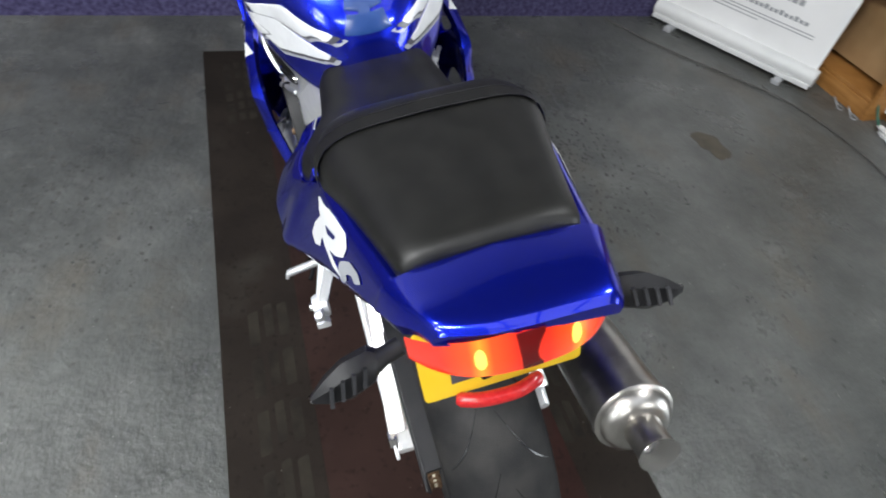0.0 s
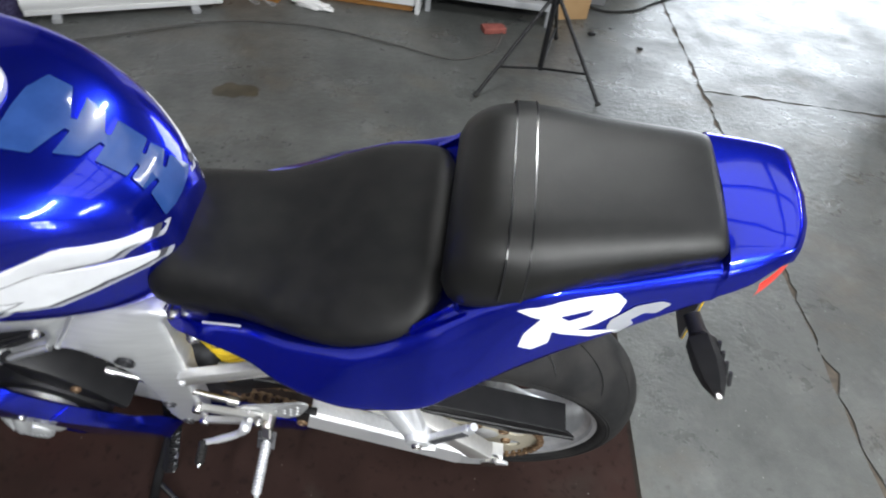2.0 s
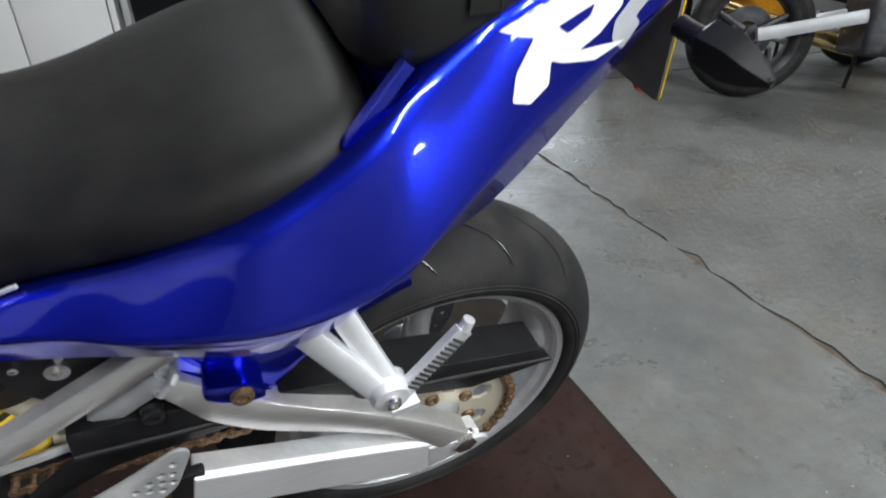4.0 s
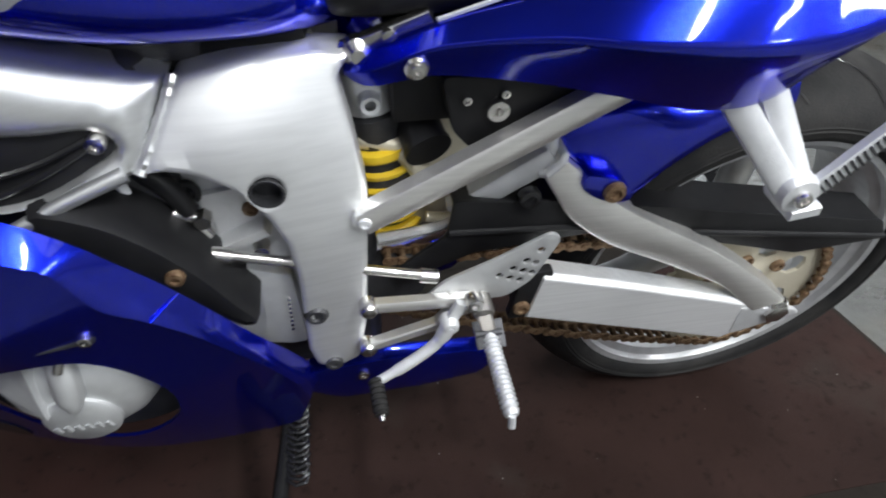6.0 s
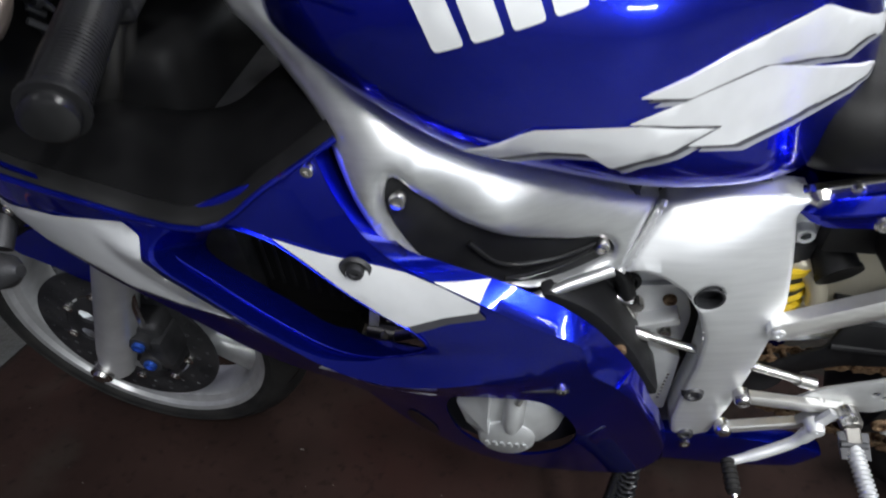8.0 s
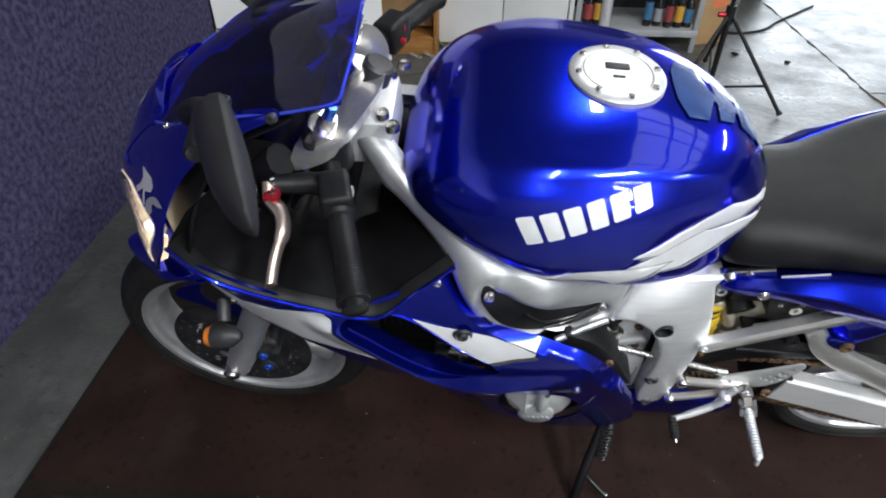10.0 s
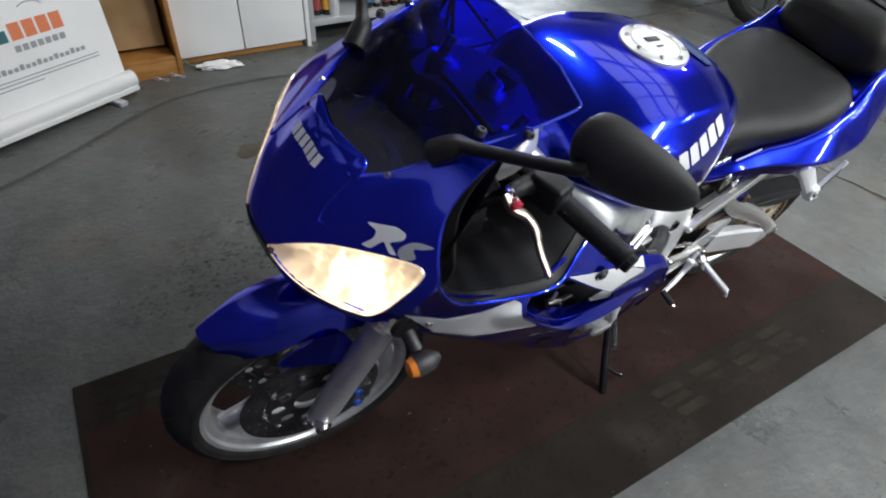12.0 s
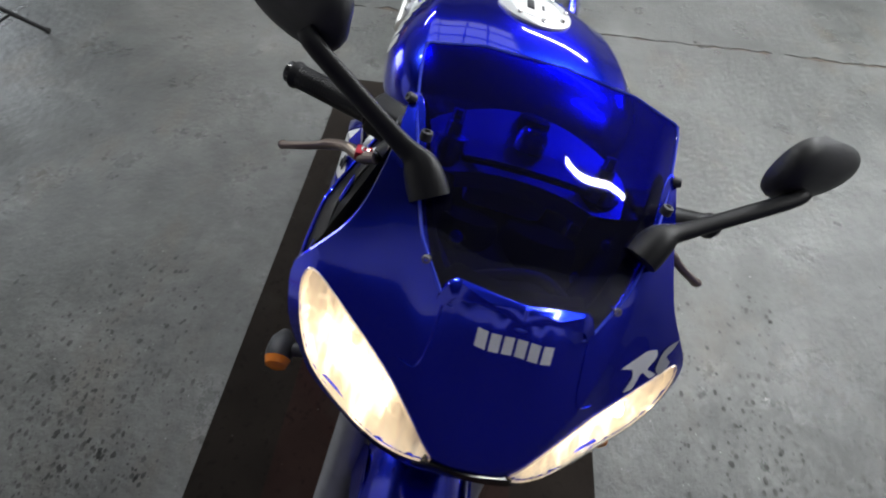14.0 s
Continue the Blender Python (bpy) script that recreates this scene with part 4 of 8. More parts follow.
beam_y = smooth_field([(1.09, 0.88, 0.055), (1.0, 0.835, 0.120), (0.945, 0.785, 0.168), (0.90, 0.745, 0.202), (0.879, 0.723, 0.212), (0.895, 0.690, 0.216), (0.80, 0.69, 0.198), (0.70, 0.635, 0.160), (0.680, 0.606, 0.160), (0.648, 0.661, 0.121), (0.75, 0.675, 0.172), (0.85, 0.72, 0.195), (0.78, 0.60, 0.190), (0.725, 0.60, 0.174), (0.84, 0.64, 0.210)])
beam_edge = pillow([BEAM, DUCT], 0.022, 0.016)
PIVOT = [(0.643, 0.663), (0.606, 0.670), (0.565, 0.673), (0.540, 0.674), (0.513, 0.670), (0.518, 0.663), (0.526, 0.655), (0.521, 0.632), (0.516, 0.605), (0.509, 0.558), (0.512, 0.523), (0.516, 0.450), (0.520, 0.390), (0.531, 0.328), (0.558, 0.318), (0.578, 0.330), (0.584, 0.360), (0.583, 0.410), (0.580, 0.470), (0.583, 0.518), (0.595, 0.553), (0.615, 0.583), (0.640, 0.600), (0.662, 0.606), (0.679, 0.605)]
PLANE = [(0.676, 0.6065), (0.640, 0.617), (0.59, 0.634), (0.530, 0.654)]
plane_d = edge_distance([PLANE], False)
pivot_out, pivot_hole = corners(PIVOT, 0.006), ring2(0.591, 0.577, 0.0125, 16)
pivot_edge = pillow([pivot_out, pivot_hole], 0.007, 0.005)
pivot_low = smooth_field([(0.592, 0.578, 0.157), (0.570, 0.42, 0.159), (0.515, 0.536, 0.148), (0.561, 0.337, 0.159), (0.678, 0.604, 0.159), (0.61, 0.62, 0.152), (0.520, 0.653, 0.116), (0.53, 0.60, 0.138), (0.522, 0.488, 0.154), (0.54, 0.36, 0.158), (0.647, 0.661, 0.138)], 2e-3)


def pivot_y(u, v):
    above = v > 0.6065 + (0.676 - u) * 0.325
    return pivot_low(u, v) - (0.42 * plane_d(u, v) * min(1.0, max(0.0, (u - 0.525) / 0.06)) if above else 0.0)


for sign in (1, -1):
    part("frame_beam", sheet(BEAM, lambda u, v: Vector((u, sign * (beam_y(u, v) - beam_edge(u, v)), v)), (0, -0.018 * sign, 0), [DUCT], 0.010, insets([BEAM, DUCT], 0.013)), FRAMEALU, bike, "polished aluminium frame beam")
    bm = sheet(pivot_out, lambda u, v: Vector((u, sign * (pivot_y(u, v) - pivot_edge(u, v)), v)), (0, -0.028 * sign, 0), [pivot_hole], 0.016, insets([pivot_out, pivot_hole], 0.007, 0.005))
    part("pivot_plate", bm, PIVOTALU, bike, "polished aluminium swingarm pivot plate", True, 22)

# swingarm left
ARMS = [  # x, outer y, top, bottom
    (0.329, 0.150, 0.424, 0.349), (0.20, 0.151, 0.381, 0.300), (0.060, 0.152, 0.331, 0.250), (0.020, 0.151, 0.318, 0.268), (-0.026, 0.148, 0.303, 0.284)]
BRACE = [  # upper and lower edge of the outer face: x, z
    ((0.321, 0.556), (0.340, 0.536)), ((0.302, 0.538), (0.321, 0.505)), ((0.282, 0.519), (0.299, 0.473)), ((0.244, 0.488), (0.250, 0.435)), ((0.191, 0.457), (0.184, 0.403)),
    ((0.138, 0.428), (0.130, 0.376)), ((0.088, 0.396), (0.094, 0.357)), ((0.044, 0.364), (0.066, 0.334)), ((-0.002, 0.326), (0.040, 0.312))]
for sign in (1, -1):
    rows = []
    for i, (x, y, t, b) in enumerate(ARMS):
        slant = 0.17 if i == 0 else 0.0
        rows.append([Vector((x + slant * (t - z), q, z)) for q, z in ((y - 0.034, t - 0.006), (y - 0.006, t), (y, t - 0.005), (y, b + 0.006), (y - 0.006, b), (y - 0.034, b))])
    bm = loft(rows)
    bmesh.ops.bevel(bm, geom=bm.edges[:], offset=0.0012, segments=1, affect="EDGES")
    part("swingarm", bm if sign > 0 else mirrored(bm), ALU, bike, "brushed aluminium swingarm", True, 20)
    up_, dn_ = spline([Vector((u[0], 0, u[1])) for u, d in BRACE], 5, False), spline([Vector((d[0], 0, d[1])) for u, d in BRACE], 5, False)
    rows = []
    for u, d in zip(up_, dn_):
        y = 0.1175 + 0.038 * max(0.0, min(1.0, (0.335 - u.x) / 0.34))
        w = (d - u).normalized() * 0.0045
        rows.append([Vector((q.x, yy, q.z)) for q, yy in ((u, y - 0.030), (u, y - 0.0045), (u + w * 0.3, y - 0.0013), (u + w, y), (d - w, y), (d - w * 0.3, y - 0.0013), (d, y - 0.0045), (d, y - 0.030))])
    bm = loft(rows)
    part("swingarm_brace", bm if sign > 0 else mirrored(bm), SATIN, bike, "brushed metal box section swingarm brace", True, 40)
    weld = [rows[0][k].lerp(rows[1][k], 0.25) for k in (0, 1, 3, 4, 6, 7)]
    bm = tube(weld, 0.0042, 8)
    part("brace_weld", bm if sign > 0 else mirrored(bm), ALUCAST, bike, "rough weld bead on the brace")

# ---- wheels' discs, sprocket, chain and swingarm fittings ----


def both(name, bm, material, label="", parent=None):
    """The same part on the left and mirrored on the right."""
    other = bm.copy()
    part(name, bm, material, parent or bike, label)
    part(name, mirrored(other), material, parent or bike, label)


def disc(r0, r1, y, m, holes=14, hole_r=0.005, rows=(0.5,), teeth=0, tooth=0.006):
    if teeth:
        out = []
        for k in range(teeth * 4):
            a = 2 * math.pi * k / (teeth * 4)
            r = r1 + (tooth if k % 4 in (1, 2) else 0)
            out.append(Vector((r * math.cos(a), r * math.sin(a))))
    else:
        out = ring2(0, 0, r1, 64)
    cut = [ring2(0, 0, r0, 40)]
    for j, f in enumerate(rows):
        rr = r0 + (r1 - r0) * f
        for k in range(holes):
            a = 2 * math.pi * (k + 0.33 * j) / holes
            cut.append(ring2(rr * math.cos(a), rr * math.sin(a), hole_r, 8))
    bm = sheet(out, lambda u, v: Vector((u, y, v)), (0, -0.005, 0), cut, 0.5)
    return moved(bm, m)


for side in (0.062, -0.057):
    part("brake_disc", disc(0.102, 0.148, side, STEER, 24, 0.004, (0.3, 0.7)), DARKMETAL, front, "drilled steel brake disc")
    hub = disc(0.040, 0.098, side + 0.002, STEER, 9, 0.016, (0.55,))
    part("disc_carrier", hub, DARKMETAL, front, "dark brake disc carrier")
    for k in range(9):
        a = 2 * math.pi * k / 9
        c = STEER @ Vector((0.1 * math.cos(a), side + 0.001, 0.1 * math.sin(a)))
        part("disc_button", screw(c.x, c.y, c.z, 0.009, (0, 1 if side > 0 else -1, 0)), STEEL, front, "bright steel disc button")
part("sprocket", disc(0.036, 0.114, 0.100, MR, 7, 0.018, (0.50,), 46), GOLD, rear, "pale gold rear sprocket with rusty bolts")
for k in range(6):
    a = 2 * math.pi * k / 6 + 0.3
    part("sprocket_bolt", screw(AXR.x + 0.055 * math.cos(a), 0.102, AXR.z + 0.055 * math.sin(a), 0.010), RUST, rear, "rusty sprocket bolt")
part("rear_disc", disc(0.05, 0.11, -0.085, MR, 18, 0.004, (0.3, 0.7)), DARKMETAL, rear, "drilled steel brake disc")
part("hub_carrier", lathe([(0.0001, 0.098), (0.045, 0.098), (0.062, 0.09), (0.065, 0.06), (0.05, 0.05), (0.0001, 0.05)], MR, 28), ALUCAST, rear, "cast sprocket carrier")

# tread grooves: dark slits laid into the crown
def groove(m, R, W, a0, da, y0, y1, wide=0.004):
    rows = []
    for i in range(9):
        t = i / 8
        y = y0 + (y1 - y0) * t
        ang = math.asin(max(-1, min(1, y / (W / 2) * math.sin(1.28))))
        rr = 0.238 + (R - 0.238) * (math.cos(ang) - math.cos(1.28)) / (1 - math.cos(1.28)) + 0.0006
        a = a0 + da * t + 0.05 * math.sin(t * 3.1)
        w = wide * math.sin(math.pi * (0.1 + 0.8 * t)) / R
        rows.append([Vector((rr * math.cos(a + s * w), y, rr * math.sin(a + s * w))) for s in (-0.5, 0.5)])
    return moved(loft(rows, False, False), m)


for m, R, W, n, par in ((MR, 0.297, 0.180, 16, rear), (STEER, 0.280, 0.120, 14, front)):
    for k in range(n):
        a = 2 * math.pi * k / n
        for s in (1, -1):
            part("tread_groove", groove(m, R, W, a + (0.1 if s < 0 else 0), 0.34, s * 0.008, s * W * 0.40), GLOSSBLACK, par)

# chain: one link mesh, laid along both runs and round the sprocket
PITCH = 0.0159
fx, fz, fr = 0.485, 0.385, 0.040
SR = 0.116
dx, dz = AXR.x - fx, AXR.z - fz
base = math.atan2(dz, dx)
L0 = math.hypot(dx, dz)
off = math.asin((SR - fr) / L0)
n1, n2 = base - math.pi / 2 - off, base + math.pi / 2 + off
rings = []
for s in (n1, n2):
    rings.append((Vector((fx + fr * math.cos(s), 0, fz + fr * math.sin(s))), Vector((AXR.x + SR * math.cos(s), 0, AXR.z + SR * math.sin(s)))))
loop = [rings[0][0] + (rings[0][1] - rings[0][0]) * (k / 24) for k in range(24)]
span = n2 - n1
for k in range(24):
    a = n1 + span * k / 24
    loop.append(Vector((AXR.x + SR * math.cos(a), 0, AXR.z + SR * math.sin(a))))
sag = [rings[1][1] + (rings[1][0] - rings[1][1]) * (k / 24) + Vector((0, 0, -0.012 * math.sin(math.pi * k / 24))) for k in range(25)]
loop += sag
chain = part("chain", join(rod((fx, 0.08, fz), (fx, 0.104, fz), fr - 0.004, 20)), DARKMETAL, bike, "rusty drive chain on its front sprocket")
link_mesh = None
acc, k = 0.0, 0
for a, b in zip(loop, loop[1:]):
    seg = (b - a).length
    while acc <= seg and k < 96:
        p = a + (b - a) * (acc / seg)
        ang = math.atan2(b.z - a.z, b.x - a.x)
        if link_mesh is None:
            half_l = PITCH * 0.5
            outl = [Vector((half_l + 0.006, 0.0)), Vector((half_l + 0.004, 0.0055)), Vector((half_l, 0.0068)), Vector((0, 0.0045)), Vector((-half_l, 0.0068)), Vector((-half_l - 0.004, 0.0055)), Vector((-half_l - 0.006, 0)), Vector((-half_l - 0.004, -0.0055)), Vector((-half_l, -0.0068)), Vector((0, -0.0045)), Vector((half_l, -0.0068)), Vector((half_l + 0.004, -0.0055))]
            bm = join(sheet(outl, lambda u, v: Vector((u, 0.0095, v)), (0, -0.002, 0), (), 0.5), sheet(outl, lambda u, v: Vector((u, -0.0075, v)), (0, -0.002, 0), (), 0.5), rod((half_l, -0.011, 0), (half_l, 0.011, 0), 0.0042, 8), rod((-half_l, -0.011, 0), (-half_l, 0.011, 0), 0.0042, 8))
            ob = part("link", bm, RUST, chain)
            link_mesh = ob.data
        else:
            ob = new("link", link_mesh)
            ob.parent = chain
        ob.location = (p.x, 0.0985 + (0.0012 if k % 2 else -0.0012), p.z)
        ob.rotation_euler = (0, -ang, 0)
        k += 1
        acc += PITCH
    acc -= seg

# chain guard with its long tail, a ridge along it
for name, o in (("chain_guard", [(0.425, 0.508), (0.315, 0.496), (0.235, 0.480), (0.02, 0.436), (-0.123, 0.408), (-0.145, 0.374), (-0.02, 0.366), (0.10, 0.402), (0.22, 0.446), (0.305, 0.440), (0.40, 0.432), (0.47, 0.398), (0.492, 0.412), (0.430, 0.462)]),):
    bm = plate(corners(o, 0.006), 0.108, 0.113, 0.002)
    ridge = tube([(0.428, 0.113, 0.466), (0.30, 0.114, 0.458), (0.10, 0.114, 0.420), (-0.14, 0.113, 0.380)], 0.004, 8)
    top = plate(corners([(0.425, 0.508), (0.425, 0.500), (0.235, 0.472), (-0.12, 0.400), (-0.12, 0.408), (0.235, 0.480)], 0.002), 0.06, 0.110, 0.0)
    part(name, join(bm, ridge, top), BLACK, bike, "matt black chain guard")
part("guard_bolt", screw(0.349, 0.118, 0.508, 0.012), GLOSSBLACK, bike, "black guard bolt")
BLK = [(0.352, 0.425), (0.318, 0.428), (0.322, 0.352), (0.362, 0.350)]
part("swingarm_slider", plate(corners(BLK, 0.006), 0.135, 0.147, 0.002), BLACK, bike, "black plastic chain slider")
part("slider_bolt", screw(0.348, 0.148, 0.371, 0.010), RUST, bike, "rusty slider bolt")
part("axle_nut", join(lathe([(0.0001, 0.012), (0.012, 0.012), (0.017, 0.010), (0.017, 0.0), (0.022, 0.0), (0.022, -0.004)], Matrix.Translation((0.0, 0.148, 0.300)), 6)), STEEL, bike, "steel axle nut")
part("adjuster", plate(corners([(0.055, 0.318), (-0.03, 0.300), (-0.04, 0.290), (0.05, 0.262)], 0.005), 0.146, 0.153, 0.002, [ring2(-0.005, 0.293, 0.006, 10)]), ALUCAST, bike, "cast chain adjuster plate")

# hugger over the rear tyre, with a tall front that closes the gap to the tail
rings = []
for k in range(21):
    deg = 39 + (79 - 39) * k / 20
    a = radians(deg)
    bump = max(0.0, min(1.0, (66 - deg) / 24))
    top_r = 0.336 + 0.066 * bump * bump * (3 - 2 * bump)
    skirt = 0.280 + 0.012 * (deg - 39) / 40
    slim = 1 - 0.10 * (deg - 39) / 40
    half = [(0.104 * slim, skirt), (0.105 * slim, skirt + 0.014), (0.101 * slim, skirt + 0.6 * (top_r - skirt)), (0.088 * slim, top_r - 0.006), (0.060, top_r + 0.003), (0.0, top_r + 0.006)]
    half = spline([Vector((y, r)) for y, r in half], 4, False)
    full = half + [Vector((-p.x, p.y)) for p in reversed(half[:-1])]
    rings.append([AXR + Vector((p.y * math.cos(a), p.x, p.y * math.sin(a))) for p in full])
bm = loft(rings, False, False)
bm.verts.ensure_lookup_table()
n = len(rings[0])
inner = [bm.verts.new(AXR + Vector((0.312 * math.cos(radians(39)), 0.104 - 0.208 * i / (n - 1), 0.312 * math.sin(radians(39))))) for i in range(1, n - 1)]
bm.verts.ensure_lookup_table()
lowrow = [bm.verts[0]] + inner + [bm.verts[n - 1]]
for i in range(n - 1):
    quad = [bm.verts[i], bm.verts[i + 1], lowrow[i + 1], lowrow[i]]
    bm.faces.new(list(dict.fromkeys(quad)))
bmesh.ops.recalc_face_normals(bm, faces=bm.faces)
hug = part("rear_hugger", bm, BLUE, bike, "deep blue rear mudguard hugger", True, 32)
part("hugger_ledge", tube(spline([AXR + Vector((r * math.cos(radians(40.5)), 0.1065, r * math.sin(radians(40.5)))) for r in (0.283, 0.32, 0.36, 0.392)], 4, False), 0.0045, 8), BLUE, hug, "rolled front edge of the hugger")
part("hugger_side", plate(corners([(0.300, 0.540), (0.262, 0.530), (0.244, 0.512), (0.242, 0.500), (0.262, 0.498), (0.285, 0.508), (0.302, 0.522)], 0.008), 0.098, 0.128, 0.004), BLUE, hug, "blue hugger side flange")
part("hugger_bolt", screw(0.266, 0.130, 0.516, 0.012), RUST, hug, "rusty hugger bolt")

# subframe rails, passenger footrests
SUB = [(0.517, 0.150, 0.532), (0.42, 0.146, 0.580), (0.285, 0.138, 0.648), (0.10, 0.10, 0.735)]


def bar(a, b, w, h):
    """A square bar with softened edges from a to b."""
    a, b = Vector(a), Vector(b)
    d = (b - a).normalized()
    up = Vector((0, 1, 0))
    up = (up - d * up.dot(d)).normalized()
    s = d.cross(up)
    prof = [(-1, -0.75), (-0.75, -1), (0.75, -1), (1, -0.75), (1, 0.75), (0.75, 1), (-0.75, 1), (-1, 0.75)]
    return loft([[q + up * (p * w / 2) + s * (r * h / 2) for p, r in prof] for q in (a, b)])


both("subframe_rail", bar(SUB[0], SUB[2], 0.020, 0.025), SATIN, "square satin aluminium subframe rail")
both("subframe_bolt", join(rod((0.515, 0.135, 0.536), (0.515, 0.158, 0.536), 0.0100, 20), screw(0.515, 0.159, 0.536, 0.0065)), ALU, "polished boss with a bolt")
ppm = [Vector((0.225, 0.158, 0.660)), Vector((0.180, 0.152, 0.658)), Vector((0.142, 0.200, 0.572))]
both("pillion_bracket", join(bar(ppm[0], ppm[2] + Vector((0.006, 0, -0.004)), 0.016, 0.024), bar(ppm[1], ppm[2] + Vector((-0.006, 0, -0.004)), 0.016, 0.022), lathe([(0.0001, 0.012), (0.017, 0.010), (0.020, 0.004), (0.020, -0.014)], Matrix.Translation((0.140, 0.203, 0.566)), 20)), ALUCAST, "cast V shaped pillion footrest bracket")
both("pillion_bolt", screw(0.140, 0.216, 0.566, 0.008), STEEL, "footrest pivot bolt")
pa, pb = Vector((0.128, 0.204, 0.560)), Vector((0.076, 0.200, 0.620))
pb = pa + (pb - pa) * 1.12
peg = [bar(pa, pb, 0.010, 0.019)]
peg.append(bar(pa + Vector((0.012, 0, -0.016)), pa + Vector((-0.016, 0, -0.012)), 0.022, 0.012))
peg.append(tube([pb, pb + Vector((-0.004, 0.0, 0.012))], [0.007, 0.006], 10))
both("pillion_footrest", join(*peg), ALUCAST, "folded flat pillion footrest")
for k in range(12):
    c = pa + (pb - pa) * (0.16 + 0.066 * k) + Vector((0, 0.0055, 0))
    both("grip_tooth", bar(c + Vector((0.0055, 0, 0.0048)), c - Vector((0.0055, 0, 0.0048)), 0.003, 0.0022), DARKMETAL)

# rider footrest hanger, heel guard, gear lever
both("hanger_arm", join(bar((0.518, 0.160, 0.422), (0.410, 0.160, 0.414), 0.012, 0.0145), bar((0.522, 0.162, 0.357), (0.445, 0.160, 0.380), 0.012, 0.012), bar((0.446, 0.160, 0.379), (0.425, 0.160, 0.412), 0.012, 0.012), bar((0.432, 0.160, 0.40), (0.396, 0.160, 0.410), 0.014, 0.018)), SATIN, "aluminium footrest hanger arms")
for x, z in ((0.518, 0.422), (0.522, 0.355)):
    both("hanger_boss", lathe([(0.0001, 0.006), (0.007, 0.005), (0.0095, 0.002), (0.0095, -0.012)], Matrix.Translation((x, 0.166, z)), 18), STEEL, "bolted steel boss")
HEEL = [(0.334, 0.494), (0.322, 0.484), (0.345, 0.425), (0.372, 0.402), (0.465, 0.408), (0.440, 0.438), (0.390, 0.462)]
hh = [ring2(x, z, 0.0042, 8) for x, z in ((0.342, 0.470), (0.355, 0.456), (0.345, 0.452), (0.368, 0.446), (0.357, 0.441), (0.347, 0.437), (0.382, 0.438), (0.370, 0.432), (0.359, 0.427))]
both("heel_guard", plate(corners(HEEL, 0.01), 0.150, 0.154, 0.001, hh), COVERGREY, "drilled aluminium heel guard")
both("heel_screw", screw(0.433, 0.156, 0.418, 0.006), STEEL, "small steel screw")
fa, fb = Vector((0.398, 0.160, 0.392)), Vector((0.394, 0.278, 0.376))
prof = [(0.22, 0.0062), (0.28, 0.0075)]
for k in range(15):
    t = 0.30 + 0.043 * k
    prof += [(t, 0.0070), (t + 0.007, 0.0092), (t + 0.017, 0.0092), (t + 0.026, 0.0070)]
prof += [(0.96, 0.0085), (1.0, 0.0065)]
bits = [tube([fa + (fb - fa) * t for t, r in prof], [r for t, r in prof], 16)]
bits.append(rod(fb, fb + Vector((0, 0.004, -0.014)), 0.004, 8))
both("rider_footrest", join(*bits), ALUCAST, "ribbed alloy rider footrest")
both("footrest_clevis", join(lathe([(0.0001, 0.014), (0.010, 0.013), (0.012, 0.008), (0.012, -0.02)], Matrix.Translation((0.400, 0.164, 0.404)), 18), bar((0.400, 0.168, 0.404), (0.397, 0.186, 0.390), 0.014, 0.016)), CAN, "dull steel footrest clevis")
both("clevis_fork", join(bar((0.406, 0.178, 0.398), (0.4035, 0.204, 0.384), 0.004, 0.016), bar((0.390, 0.178, 0.398), (0.3895, 0.204, 0.384), 0.004, 0.016), rod((0.412, 0.190, 0.391), (0.384, 0.190, 0.391), 0.0045, 10)), DARKMETAL, "dark clevis fork with its pin")
both("clevis_eye", lathe([(0.0045, 0.004), (0.0085, 0.004), (0.0095, 0.001), (0.0095, -0.01), (0.0045, -0.01)], Matrix.Translation((0.4115, 0.176, 0.424)), 16, False), STEEL, "bright eye bolt")
lev = tube(spline([(0.437, 0.178, 0.398), (0.452, 0.182, 0.372), (0.485, 0.190, 0.352), (0.517, 0.197, 0.338)], 5, False), [0.0085] * 4 + [0.0068] * 8 + [0.0055] * 4, 10)
knob = lathe([(0.0001, 0.006), (0.004, 0.006), (0.0045, 0.008), (0.008, 0.007), (0.010, 0.002), (0.010, -0.010)], Matrix.Translation((0.437, 0.178, 0.398)), 16)
upper = bar((0.437, 0.174, 0.398), (0.424, 0.172, 0.424), 0.008, 0.013)
part("gear_lever", join(lev, knob, upper), ALU, bike, "polished gear lever")
ga, gb = Vector((0.518, 0.194, 0.3395)), Vector((0.516, 0.234, 0.332))
gp = [(0.0, 0.006)] + [q for k in range(6) for q in ((0.05 + 0.15 * k, 0.0085), (0.13 + 0.15 * k, 0.0085), (0.15 + 0.15 * k, 0.0068), (0.18 + 0.15 * k, 0.0068))] + [(0.97, 0.0078), (1.0, 0.006)]
part("gear_lever_rubber", tube([ga.lerp(gb, t) for t, r in gp], [r for t, r in gp], 12), RUBBER, bike, "black ribbed rubber gear lever tip")
part("lever_pin", tube([gb, gb + (gb - ga).normalized() * 0.006], [0.004, 0.003], 10), STEEL, bike, "bright pin end")
part("gear_rod", join(tube([(0.655, 0.146, 0.506), (0.447, 0.150, 0.444)], 0.0052, 10), tube([(0.655, 0.146, 0.506), (0.635, 0.147, 0.500)], 0.008, 10), tube([(0.465, 0.150, 0.449), (0.447, 0.150, 0.444)], 0.008, 10)), STEEL, bike, "polished gear linkage rod")
part("brake_lever", tube(spline([(0.437, -0.178, 0.398), (0.452, -0.182, 0.372), (0.485, -0.190, 0.352), (0.517, -0.21, 0.338)], 5, False), 0.0075, 10), ALU, bike, "polished rear brake lever")

